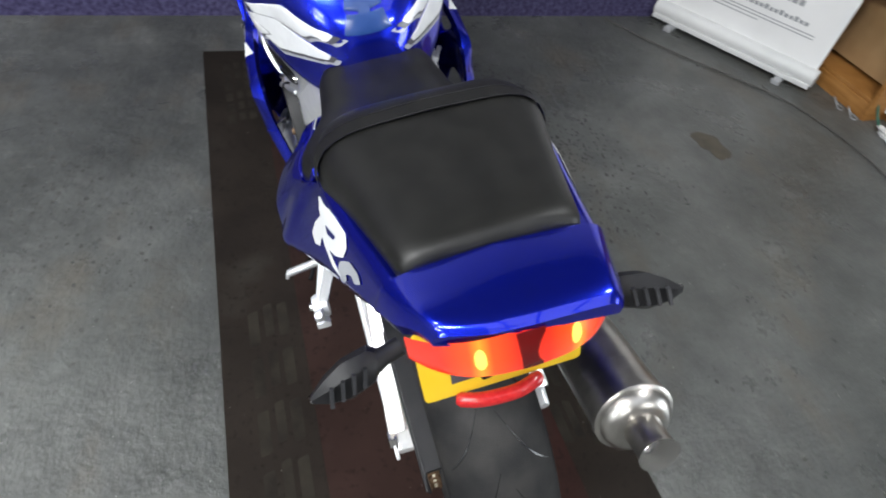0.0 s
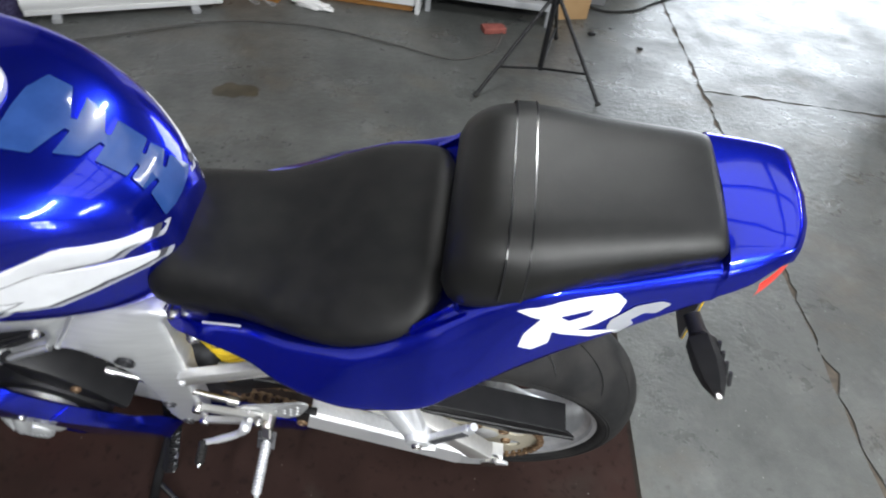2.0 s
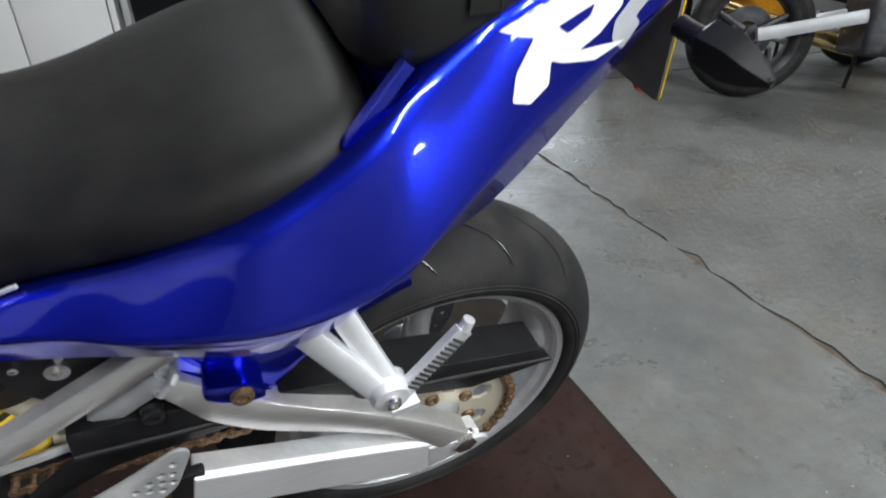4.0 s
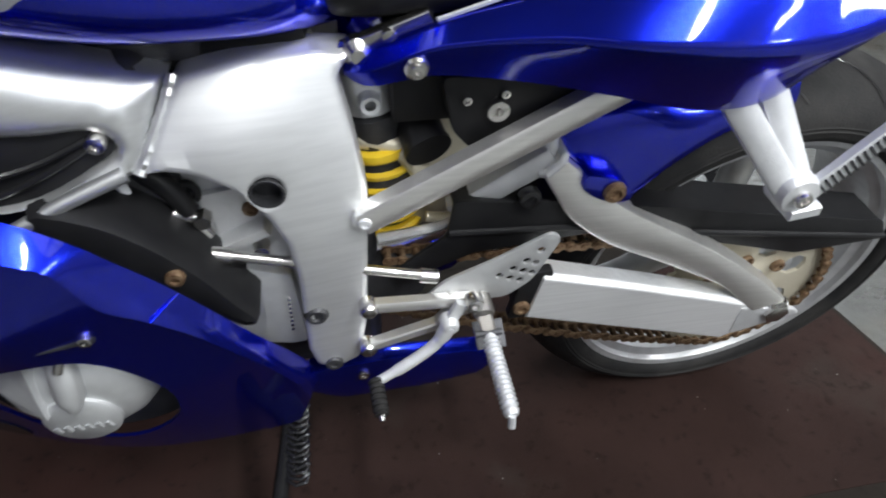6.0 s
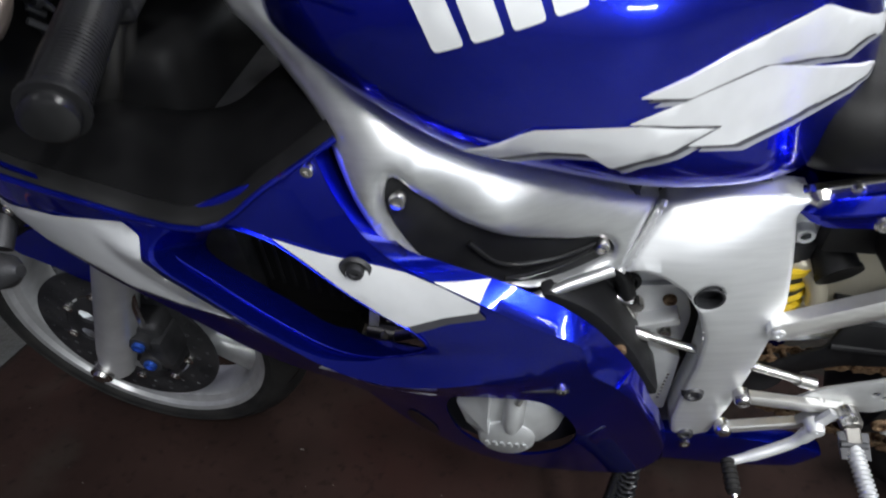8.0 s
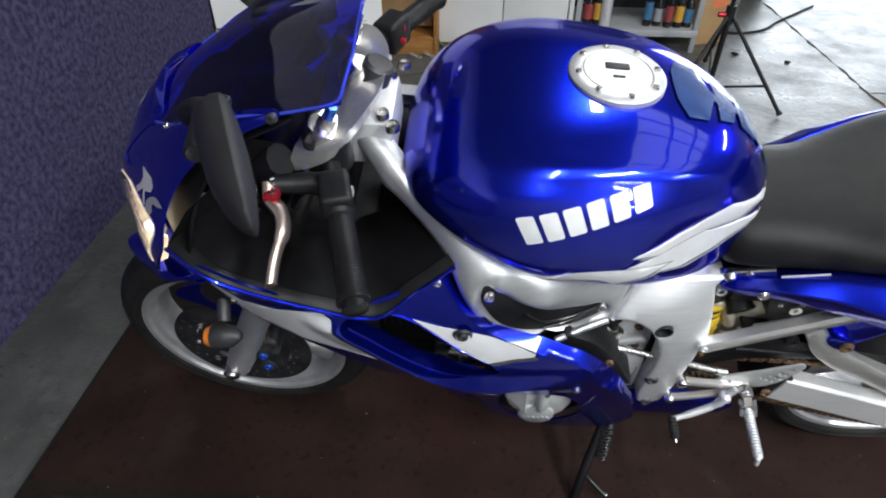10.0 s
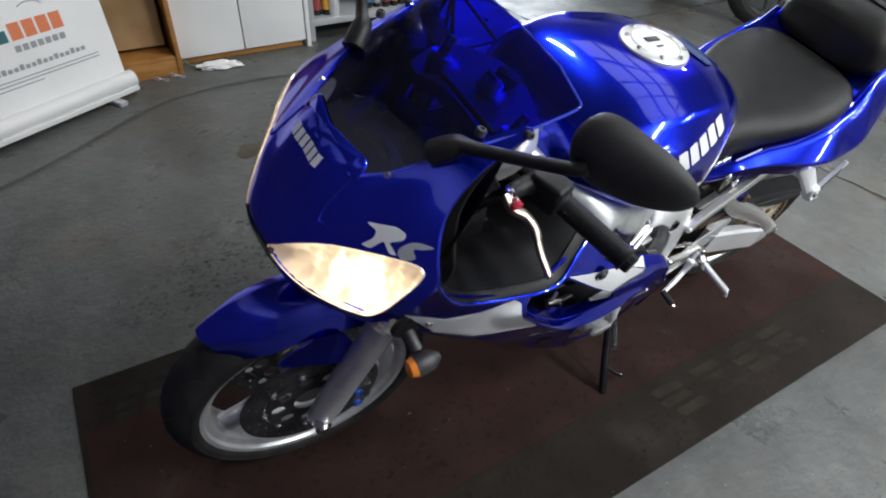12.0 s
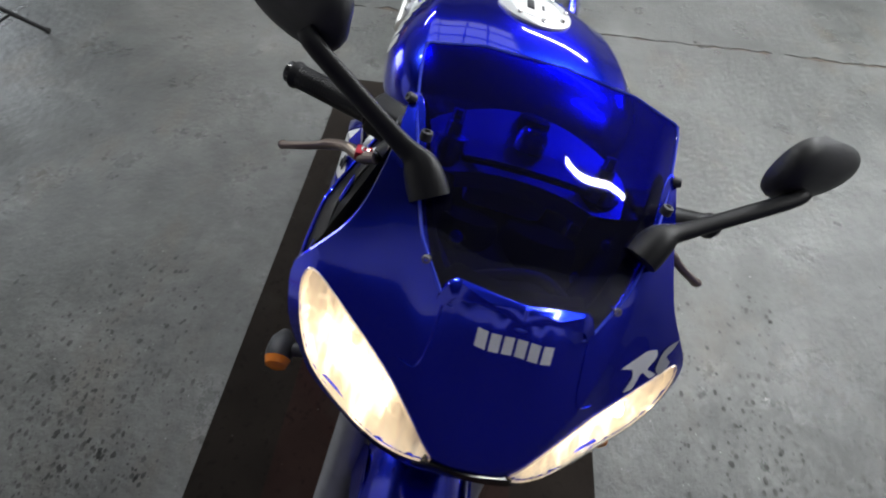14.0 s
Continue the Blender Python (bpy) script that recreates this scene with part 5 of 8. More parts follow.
# shock absorber with its yellow spring, seen behind the pivot plate
top, low = Vector((0.503, 0.060, 0.640)), Vector((0.480, 0.048, 0.430))
coil = []
for k in range(121):
    t = k / 120
    a = t * 2 * math.pi * 5.5
    c = low + (top - low) * (0.05 + 0.54 * t)
    coil.append(c + Vector((0.032 * math.cos(a), 0.032 * math.sin(a), 0)))
part("shock_spring", tube(coil, 0.0065, 8), YELLOW, bike, "yellow shock absorber spring")
part("shock_body", tube([top + (low - top) * t for t in (0.22, 0.23, 0.40, 0.41, 0.60, 1.0)], [0.028, 0.031, 0.031, 0.035, 0.035, 0.020], 24), DARKMETAL, bike, "dark grey shock absorber body")
part("shock_reservoir", tube([top + (low - top) * t for t in (0.0, 0.01, 0.20, 0.22)], [0.024, 0.028, 0.030, 0.026], 24), ALUCAST, bike, "grey shock absorber head")
part("spring_seat", tube([top + (low - top) * t for t in (0.385, 0.39, 0.42, 0.425)], [0.034, 0.039, 0.039, 0.034], 24), YELLOW, bike, "yellow spring collar")
part("breather_pipe", join(tube([(0.47, 0.02, 0.60), (0.458, 0.06, 0.578), (0.449, 0.093, 0.562)], [0.020, 0.0215, 0.0215], 24), tube([(0.4495, 0.091, 0.5625), (0.448, 0.096, 0.5605)], [0.0232, 0.0232], 24)), BLACK, bike, "black capped breather pipe")
LOCKP = [(0.445, 0.655), (0.33, 0.650), (0.31, 0.640), (0.353, 0.617), (0.381, 0.601), (0.417, 0.582), (0.434, 0.602)]
part("lock_plate", plate(corners(LOCKP, 0.008), 0.09, 0.128, 0.003), BLACK, bike, "black plastic seat lock bracket")
part("tray_box", block(0.424, 0.482, 0.03, 0.100, 0.595, 0.66, 0.006, 2), BLACK, bike, "black plastic tray end")
part("shock_eye", join(lathe([(0.0050, 0.006), (0.0085, 0.007), (0.0100, 0.004), (0.0100, -0.03), (0.0050, -0.03)], Matrix.Translation((0.500, 0.092, 0.614)), 20, False)), ALUCAST, bike, "shock absorber mounting eye")
part("seat_lock", join(lathe([(0.0001, 0.0015), (0.004, 0.0015), (0.005, 0.004), (0.0115, 0.004), (0.0125, 0.0), (0.0125, -0.01)], Matrix.Translation((0.397, 0.131, 0.623)) @ Matrix.Scale(0.82, 4), 20), bar((0.397, 0.135, 0.626), (0.397, 0.135, 0.620), 0.004, 0.003)), STEEL, bike, "steel seat lock with its keyhole")
for x, z in ((0.424, 0.634), (0.392, 0.638)):
    part("bracket_screw", screw(x, 0.129, z, 0.0042), STEEL, bike, "small steel screw")
CH = [(0.520, 0.605), (0.460, 0.600), (0.407, 0.585), (0.360, 0.575), (0.318, 0.560), (0.300, 0.530), (0.330, 0.490), (0.372, 0.468), (0.402, 0.452), (0.450, 0.438), (0.515, 0.436)]
part("swingarm_bridge", plate(spline(CH, 3), -0.07, 0.070, 0.012, [ring2(0.484, 0.521, 0.024, 18)]), GOLD, bike, "champagne cast swingarm bridge")
part("bridge_rib", tube(spline([(0.512, 0.074, 0.566), (0.478, 0.078, 0.556), (0.455, 0.080, 0.528), (0.446, 0.080, 0.500)], 5, False), 0.011, 10), GOLD, bike, "rounded cast rib")
part("bridge_rib", tube(spline([(0.447, 0.080, 0.462), (0.425, 0.082, 0.460), (0.405, 0.084, 0.470)], 5, False), 0.006, 10), GOLD, bike, "rounded cast rib")
part("arm_lower_edge", tube(spline([(0.500, 0.090, 0.446), (0.460, 0.090, 0.451), (0.432, 0.090, 0.456), (0.400, 0.090, 0.470)], 4, False), 0.0055, 8), ALUCAST, bike, "cast swingarm edge")
part("arm_web", join(bar((0.420, 0.09, 0.478), (0.328, 0.104, 0.552), 0.020, 0.026), tube([(0.33, 0.10, 0.548), (0.345, 0.105, 0.625)], 0.009, 10)), ALUCAST, bike, "welded swingarm web")
# engine mass, covers and hoses behind the frame
part("crankcase", join(block(0.50, 0.86, -0.12, 0.10, 0.24, 0.48, 0.03, 3), block(0.66, 0.98, -0.15, 0.13, 0.44, 0.68, 0.03, 3), block(0.62, 0.96, -0.10, 0.10, 0.66, 0.76, 0.02, 2)), DARKMETAL, bike, "dark grey engine castings")
ENG = [(0.672, 0.590), (0.640, 0.588), (0.600, 0.552), (0.584, 0.500), (0.586, 0.40), (0.610, 0.350), (0.66, 0.36), (0.70, 0.45), (0.70, 0.55)]
part("engine_side_cover", plate(corners(ENG, 0.01), 0.09, 0.117, 0.006), ALUCAST, bike, "cast grey engine side cover")
LOWCOV = [(0.690, 0.500), (0.652, 0.483), (0.589, 0.453), (0.587, 0.405), (0.586, 0.345), (0.602, 0.343), (0.66, 0.36), (0.70, 0.42)]
part("lower_cover", plate(corners(LOWCOV, 0.004), 0.100, 0.137, 0.003), ALUCAST, bike, "flat cast engine cover with a stamped number")
part("cover_rib", bar((0.656, 0.124, 0.490), (0.602, 0.124, 0.514), 0.022, 0.012), ALUCAST, bike, "raised casting rib")
part("cover_rib", bar((0.690, 0.119, 0.545), (0.600, 0.118, 0.560), 0.010, 0.005), ALUCAST, bike, "raised casting rib")
part("case_bolt", screw(0.614, 0.1185, 0.530, 0.0075), RUST, bike, "rusty engine case bolt")
part("case_dowel", tube([(0.612, 0.116, 0.484), (0.612, 0.131, 0.484)], [0.008, 0.007], 12), STEEL, bike, "bright dowel end")
for k in range(8):
    part("stamped_mark", bar((0.5945 + 0.0004 * k, 0.1378, 0.420 - 0.0070 * k), (0.5975 + 0.0004 * k, 0.1378, 0.420 - 0.0070 * k), 0.0015, 0.0038), STEEL, bike)
part("hose_ring", tube([(0.661 + 0.0085 * math.cos(a), 0.124, 0.559 + 0.0105 * math.sin(a)) for a in [2 * math.pi * k / 24 for k in range(25)]], 0.0035, 8), BLACK, bike, "black rubber ring")
part("radiator_hose", tube(spline([(0.71, 0.10, 0.600), (0.690, 0.124, 0.588), (0.672, 0.130, 0.572), (0.662, 0.130, 0.545)], 4, False), 0.0095, 14), BLACK, bike, "black coolant hose")
part("hose_fitting", join(tube([(0.674, 0.132, 0.544), (0.660, 0.134, 0.540), (0.659, 0.134, 0.5395), (0.646, 0.136, 0.535)], [0.0065, 0.0065, 0.0045, 0.0045], 10), tube([(0.652, 0.128, 0.537), (0.652, 0.140, 0.536)], [0.008, 0.008], 6), tube([(0.662, 0.126, 0.528), (0.652, 0.130, 0.512)], [0.009, 0.007], 10)), STEEL, bike, "brass coloured hose fitting")
part("arch_wire", tube(spline([(0.720, 0.130, 0.600), (0.706, 0.136, 0.580), (0.700, 0.136, 0.560)], 4, False), 0.004, 8), BLACK, bike, "black wire under the frame")
part("wire_sleeve", tube([(0.7035, 0.137, 0.585), (0.7020, 0.138, 0.570)], 0.005, 8), WHITE, bike, "pale wire sleeve")
BLKC = [(0.755, 0.600), (0.715, 0.588), (0.685, 0.562), (0.655, 0.522), (0.632, 0.478), (0.618, 0.452), (0.632, 0.446), (0.66, 0.47), (0.70, 0.50), (0.75, 0.55)]
part("inner_cover", plate(spline(BLKC, 3), 0.120, 0.188, 0.010), BLACK, bike, "matt black inner fairing cover")
part("cover_screw", screw(0.672, 0.189, 0.525, 0.008), RUST, bike, "rusty cover screw")
part("cover_surround", plate(ring2(0.775, 0.405, 0.100, 28), 0.10, 0.186, 0.006), DARKMETAL, bike, "dark engine casting round the cover")
# generator cover in the fairing hole
gm = Matrix.Translation((0.776, 0.190, 0.416))
part("generator_cover", lathe([(0.0001, 0.038), (0.030, 0.0365), (0.046, 0.031), (0.056, 0.021), (0.062, 0.008), (0.064, -0.006), (0.065, -0.05)], gm, 48), COVERGREY, bike, "round cast generator cover")
part("cover_disc", lathe([(0.0001, 0.0445), (0.028, 0.0435), (0.032, 0.040), (0.033, 0.024)], Matrix.Translation((0.780, 0.190, 0.398)), 40), COVERGREY, bike, "raised disc on the cover")
part("cover_lug", loft([[Vector((x, y, z)) for x, y, z in r] for r in (((0.830, 0.205, 0.482), (0.800, 0.222, 0.480), (0.796, 0.205, 0.484), (0.826, 0.190, 0.486)), ((0.838, 0.214, 0.440), (0.802, 0.232, 0.436), (0.796, 0.214, 0.438), (0.834, 0.196, 0.442)), ((0.826, 0.222, 0.412), (0.800, 0.238, 0.416), (0.796, 0.220, 0.416), (0.822, 0.200, 0.412)))]), COVERGREY, bike, "cast cover lug", False)
part("cover_lug", tube([(0.772, 0.214, 0.488), (0.772, 0.222, 0.470), (0.774, 0.232, 0.440), (0.775, 0.236, 0.426)], [0.009, 0.012, 0.012, 0.006], 12), COVERGREY, bike, "cast cover lug")
part("cover_hook", tube(spline([(0.768, 0.205, 0.500), (0.764, 0.226, 0.492), (0.770, 0.232, 0.476)], 4, False), 0.004, 8), STEEL, bike, "small steel hook")
for k in range(6):
    part("embossed_bar", bar((0.802 - 0.0085 * k, 0.2350, 0.397), (0.7995 - 0.0085 * k, 0.2350, 0.3895), 0.002, 0.0042), COVERGREY, bike)
part("clip_rod", bar((0.815, 0.2385, 0.505), (0.722, 0.2435, 0.527), 0.004, 0.003), DARKMETAL, bike, "dark lower panel joint")
part("hose_clamp", join(tube([(0.936, 0.175, 0.509), (0.905, 0.182, 0.512)], [0.011, 0.010], 14), tube([(0.918, 0.170, 0.516), (0.917, 0.196, 0.516)], 0.004, 8), tube([(0.905, 0.182, 0.512), (0.884, 0.186, 0.524)], [0.0085, 0.0075], 12)), CAN, bike, "steel hose clamp behind the vent")
part("vent_bracket", plate(corners([(0.940, 0.500), (0.928, 0.498), (0.922, 0.545), (0.931, 0.552)], 0.003), 0.176, 0.180, 0.001), ALUCAST, bike, "pale bracket behind the vent")
# blue belly piece behind the pivot plate, lower bolts
BELLY = [(0.60, 0.238), (0.50, 0.247), (0.385, 0.239), (0.342, 0.223), (0.372, 0.182), (0.45, 0.169), (0.56, 0.166), (0.615, 0.20)]
both("belly_panel", plate(corners(BELLY, 0.01), 0.085, 0.110, 0.006), BLUE, "blue belly fairing end")
part("belly_screw", screw(0.530, 0.112, 0.222, 0.008), STEEL, bike)
both("pivot_bolt", join(lathe([(0.0001, 0.001), (0.0055, 0.001), (0.0065, 0.004), (0.0100, 0.004), (0.0125, 0.0), (0.013, -0.004)], Matrix.Translation((0.570, 0.159, 0.416)), 16)), DARKMETAL, "pivot bolt in its recess")
both("lower_bolt", screw(0.560, 0.160, 0.330, 0.010), DARKMETAL, "lower engine bolt")
# side stand
part("side_stand", join(tube(spline([(0.615, 0.13, 0.300), (0.622, 0.165, 0.235), (0.650, 0.232, 0.140), (0.668, 0.285, 0.066)], 5, False), [0.014] * 5 + [0.010] * 11, 12), tube([(0.652, 0.236, 0.130), (0.612, 0.262, 0.098), (0.600, 0.270, 0.094)], 0.006, 8), block(0.640, 0.705, 0.272, 0.318, 0.060, 0.068, 0.003)), GLOSSBLACK, bike, "black side stand")
sp = []
for k in range(97):
    t = k / 96
    a = t * 2 * math.pi * 15
    c = Vector((0.610, 0.150, 0.262)) + (Vector((0.622, 0.216, 0.172)) - Vector((0.610, 0.150, 0.262))) * t
    sp.append(c + Vector((0.0135 * math.cos(a), 0.0135 * math.sin(a) * 0.9, 0.0)))
part("stand_spring", tube(sp, 0.0028, 6), GLOSSBLACK, bike, "black side stand spring")

# ---- front: lamps, forks, guard, bars, mirrors ----
from mathutils.bvhtree import BVHTree


def tree(ob):
    me = ob.data
    return BVHTree.FromPolygons([v.co.copy() for v in me.vertices], [tuple(p.vertices) for p in me.polygons])


def drape(bvh, start, way, off=0.0012):
    """Lays flat outlines on a surface: start(u, v) is a point outside, way the direction in."""
    way = Vector(way).normalized()

    def place(u, v):
        o = start(u, v)
        p, n, *_ = bvh.ray_cast(o, way)
        if p is None:
            p, n, *_ = bvh.find_nearest(o + way * 0.8)
        if n.dot(way) > 0:
            n = -n
        return p + n * off

    return place


def decal(name, outline, place, material, parent, label="", step=0.012, thick=(0, 0, 0)):
    return part(name, sheet(outline, place, thick, (), step), material, parent, label)


nose_ob = [o for o in bike.children if o.name == "nose_fairing"][0]
tank_ob = [o for o in bike.children if o.name == "fuel_tank"][0]
tail_ob = [o for o in bike.children if o.name == "tail_cowl"][0]

# the bulb's light is painted into the bowl: emission that fades with distance
REFLECT = bpy.data.materials.new("painted_glow_reflector")
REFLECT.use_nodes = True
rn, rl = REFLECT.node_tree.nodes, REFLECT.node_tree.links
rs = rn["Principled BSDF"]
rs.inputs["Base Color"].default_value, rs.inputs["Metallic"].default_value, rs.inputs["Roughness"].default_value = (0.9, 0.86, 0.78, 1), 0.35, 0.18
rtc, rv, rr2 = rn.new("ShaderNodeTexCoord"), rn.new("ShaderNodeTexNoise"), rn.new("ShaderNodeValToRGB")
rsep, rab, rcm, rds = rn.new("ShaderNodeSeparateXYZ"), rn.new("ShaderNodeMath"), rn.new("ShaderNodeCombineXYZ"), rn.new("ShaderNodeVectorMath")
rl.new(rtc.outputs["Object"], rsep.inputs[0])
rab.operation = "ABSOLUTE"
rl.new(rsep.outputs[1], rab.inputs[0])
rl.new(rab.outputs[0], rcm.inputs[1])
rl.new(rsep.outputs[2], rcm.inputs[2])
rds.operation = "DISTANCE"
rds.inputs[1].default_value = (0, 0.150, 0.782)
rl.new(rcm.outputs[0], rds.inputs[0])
# noise stretched like moulded flutes breaks up the painted glow round the bulb
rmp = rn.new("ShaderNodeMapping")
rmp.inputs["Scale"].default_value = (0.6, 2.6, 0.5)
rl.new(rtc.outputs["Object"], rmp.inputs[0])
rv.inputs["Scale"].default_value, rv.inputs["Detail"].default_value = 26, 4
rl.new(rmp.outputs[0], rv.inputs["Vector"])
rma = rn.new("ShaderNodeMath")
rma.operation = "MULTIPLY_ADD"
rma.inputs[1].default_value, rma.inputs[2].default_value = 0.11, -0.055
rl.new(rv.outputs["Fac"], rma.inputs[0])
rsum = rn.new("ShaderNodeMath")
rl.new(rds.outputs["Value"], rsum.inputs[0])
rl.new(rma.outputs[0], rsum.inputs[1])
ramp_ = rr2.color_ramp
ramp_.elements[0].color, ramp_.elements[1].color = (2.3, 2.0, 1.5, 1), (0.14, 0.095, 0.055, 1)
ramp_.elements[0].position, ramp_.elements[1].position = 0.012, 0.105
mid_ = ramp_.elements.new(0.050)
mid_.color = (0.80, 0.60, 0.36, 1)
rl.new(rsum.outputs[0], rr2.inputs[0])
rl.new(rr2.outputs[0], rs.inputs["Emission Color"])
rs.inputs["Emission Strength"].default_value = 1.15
BULB = make("lit_bulb", (1, 1, 1), emit=(1.0, 0.86, 0.62), power=14.0)
LENS = tinted("headlight_lens", (0.99, 0.98, 0.96), 0.8)

for sign in (1, -1):
    o = spline([Vector((sign * y, z)) for y, z in HL], 4)
    head = part("headlight", sheet(o, on_nose(0.005), (-0.002, 0, 0), (), 0.015), LENS, bike, "lit headlight with a clear lens and warm glow")
    head.visible_shadow = False
    c = Vector((sign * 0.14, 0.80))

    rim_d = edge_distance([o])

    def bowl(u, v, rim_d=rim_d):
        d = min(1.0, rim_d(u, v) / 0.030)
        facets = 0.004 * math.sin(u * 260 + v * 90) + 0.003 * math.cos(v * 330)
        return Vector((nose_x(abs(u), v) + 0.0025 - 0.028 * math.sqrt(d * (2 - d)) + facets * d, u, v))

    part("reflector", sheet(o, bowl, (-0.002, 0, 0), (), 0.006), REFLECT, head, "faceted reflector with the bulb's glow painted on")
    for by, bz, br in ((0.172, 0.808, 0.008),):
        bx = nose_x(by, bz) - 0.020
        part("bulb", lathe([(0.0001, 0.012), (br * 0.7, 0.008), (br, 0), (br * 0.7, -0.008), (0.0001, -0.012)], Matrix.Translation((bx, sign * by, bz)) @ Matrix.Rotation(radians(90), 4, "Z"), 16), BULB, head, "lit halogen bulb")
part("nose_beak", sheet(corners([(0.05, 0.783), (0.06, 0.752), (0.0, 0.744), (-0.06, 0.752), (-0.05, 0.783), (0.0, 0.786)], 0.006), on_nose(0.003), (-0.01, 0, 0), (), 0.015), GLOSSBLACK, bike, "black beak between the headlights")
for sign in (1, -1):
    part("nose_screw", screw(1.300, sign * 0.108, 0.930, 0.0055, (0.75, 0.3 * sign, 0.6)), STEEL, bike, "small pale screw")
    part("screen_bolt", screw(1.135, sign * 0.168, 0.998, 0.006, (0.2, 0.9 * sign, 0.4)), DARKMETAL, bike, "dark rubber screen bolt")
LIP = corners([(0.090, 0.9125), (0.082, 0.927), (0.072, 0.9345), (0.0, 0.9415), (-0.072, 0.9345), (-0.082, 0.927), (-0.090, 0.9125), (-0.079, 0.914), (-0.072, 0.925), (0.0, 0.932), (0.072, 0.925), (0.079, 0.914)], 0.004, 2)
part("nose_top_lip", sheet(LIP, on_nose(0.0035), (-0.006, 0, 0), (), 0.012), BLUE, bike, "raised blue lip under the screen", True, 35)
for sign in (1, -1):
    groove_ = [(0.0815, 0.912), (0.083, 0.890), (0.0865, 0.872), (0.094, 0.862), (0.108, 0.859)]
    part("panel_groove", tube([on_nose(0.0002)(sign * y, z) for y, z in (spline([Vector(q) for q in groove_], 5, False))], 0.0016, 6), BLUE, bike, "soft moulded line on the nose")
part("screen_edge", tube([Vector((screen_x(abs(q.x), q.y) + 0.0025, q.x, q.y)) for q in corners(SCR, 0.008)] + [Vector((screen_x(abs(SCR[0][0]), SCR[0][1]) + 0.0025, SCR[0][0], SCR[0][1]))], 0.0019, 6), make("bright_blue_edge", (0.03, 0.05, 0.55), (0.05, 0.08, 0.65), 30, 0.08, 0.12, coat=1.0), bike, "polished edge of the screen")
CHIN = [(0.20, 0.742), (0.10, 0.736), (0.0, 0.742), (-0.10, 0.736), (-0.20, 0.742), (-0.17, 0.70), (-0.08, 0.690), (0, 0.690), (0.08, 0.690), (0.17, 0.70)]
part("chin_panel", sheet(spline(CHIN, 3), lambda u, v: Vector((nose_x(abs(u), 0.74) - 0.9 * (0.745 - v) - 0.002, u, v)), (-0.004, 0, 0), (), 0.02), BLUE, bike, "blue chin below the headlights")

# dark inner panels inside the fairing, and the cockpit
for sign in (1, -1):
    edge = spline([(1.286, 0.238, 0.845), (1.262, 0.240, 0.800), (1.225, 0.242, 0.770), (1.14, 0.244, 0.738), (1.04, 0.240, 0.708), (0.985, 0.215, 0.735), (0.928, 0.186, 0.766)], 4, False)
    deep = spline([(1.230, 0.165, 0.860), (1.215, 0.150, 0.800), (1.185, 0.140, 0.772), (1.12, 0.135, 0.756), (1.06, 0.135, 0.750), (1.01, 0.130, 0.770), (0.965, 0.125, 0.800)], 4, False)
    low = spline([(1.20, 0.07, 0.84), (1.18, 0.06, 0.76), (1.16, 0.06, 0.72), (1.12, 0.06, 0.71), (1.08, 0.06, 0.72), (1.04, 0.07, 0.75), (0.99, 0.09, 0.79)], 4, False)
    rows, rimrows = [], []
    for i, (e, d_, f) in enumerate(zip(edge, deep, low)):
        along = (edge[min(i + 1, len(edge) - 1)] - edge[max(i - 1, 0)]).normalized()
        inward = (d_ - e) - along * (d_ - e).dot(along)
        inward.normalize()
        lip = e + inward * 0.019 + Vector((0, 0, 0.003))
        rimrows.append([Vector((p.x, sign * p.y, p.z)) for p in (e, e + inward * 0.003 + Vector((0, 0, 0.003)), lip, lip + inward * 0.003 - Vector((0, 0, 0.003)))])
        base_ = lip + inward * 0.002 - Vector((0, 0, 0.003))
        line = spline([base_, base_.lerp(d_, 0.35) + Vector((0, 0, 0.002)), base_.lerp(d_, 0.75), d_.lerp(f, 0.3), f], 4, False)
        rows.append([Vector((p.x, sign * p.y, p.z)) for p in line])
    part("inner_panel", loft(rows, False, False), LINING, bike, "matt black inner fairing panel")
    part("panel_rim", loft(rimrows, False, False), RIMBLACK, bike, "satin black rim of the inner panel")
    rows = [[(1.286, 0.236, 0.848), (1.255, 0.215, 0.888), (1.205, 0.190, 0.925), (1.165, 0.168, 0.968)], [(1.232, 0.166, 0.858), (1.215, 0.152, 0.882), (1.190, 0.140, 0.905), (1.155, 0.135, 0.935)], [(1.202, 0.070, 0.838), (1.190, 0.070, 0.862), (1.178, 0.080, 0.885), (1.150, 0.090, 0.920)]]
    part("nose_lining", loft([[Vector((x, sign * y, z)) for x, y, z in r] for r in rows], False, False), DEEPBLACK, bike, "black lining behind the nose")
    rim = [Vector((p.x, sign * (p.y + 0.002), p.z + 0.002)) for p in edge]
    part("panel_edge", tube(rim, 0.003, 8), BLUE, bike, "bright blue fairing edge")
part("cockpit", join(block(1.165, 1.265, -0.095, 0.095, 0.810, 0.872, 0.025, 3), lathe([(0.0001, 0.02), (0.046, 0.018), (0.050, 0.008), (0.050, -0.03)], pose(1.180, 0.040, 0.868, 60, 0, 90), 28), lathe([(0.0001, 0.02), (0.036, 0.018), (0.040, 0.008), (0.040, -0.03)], pose(1.180, -0.055, 0.866, 60, 0, 90), 28)), DEEPBLACK, bike, "black instrument cluster")
part("gauge_face", lathe([(0.0001, 0.0215), (0.046, 0.0205)], pose(1.180, 0.040, 0.868, 60, 0, 90), 28), DEEPBLACK, bike, "dark dial")
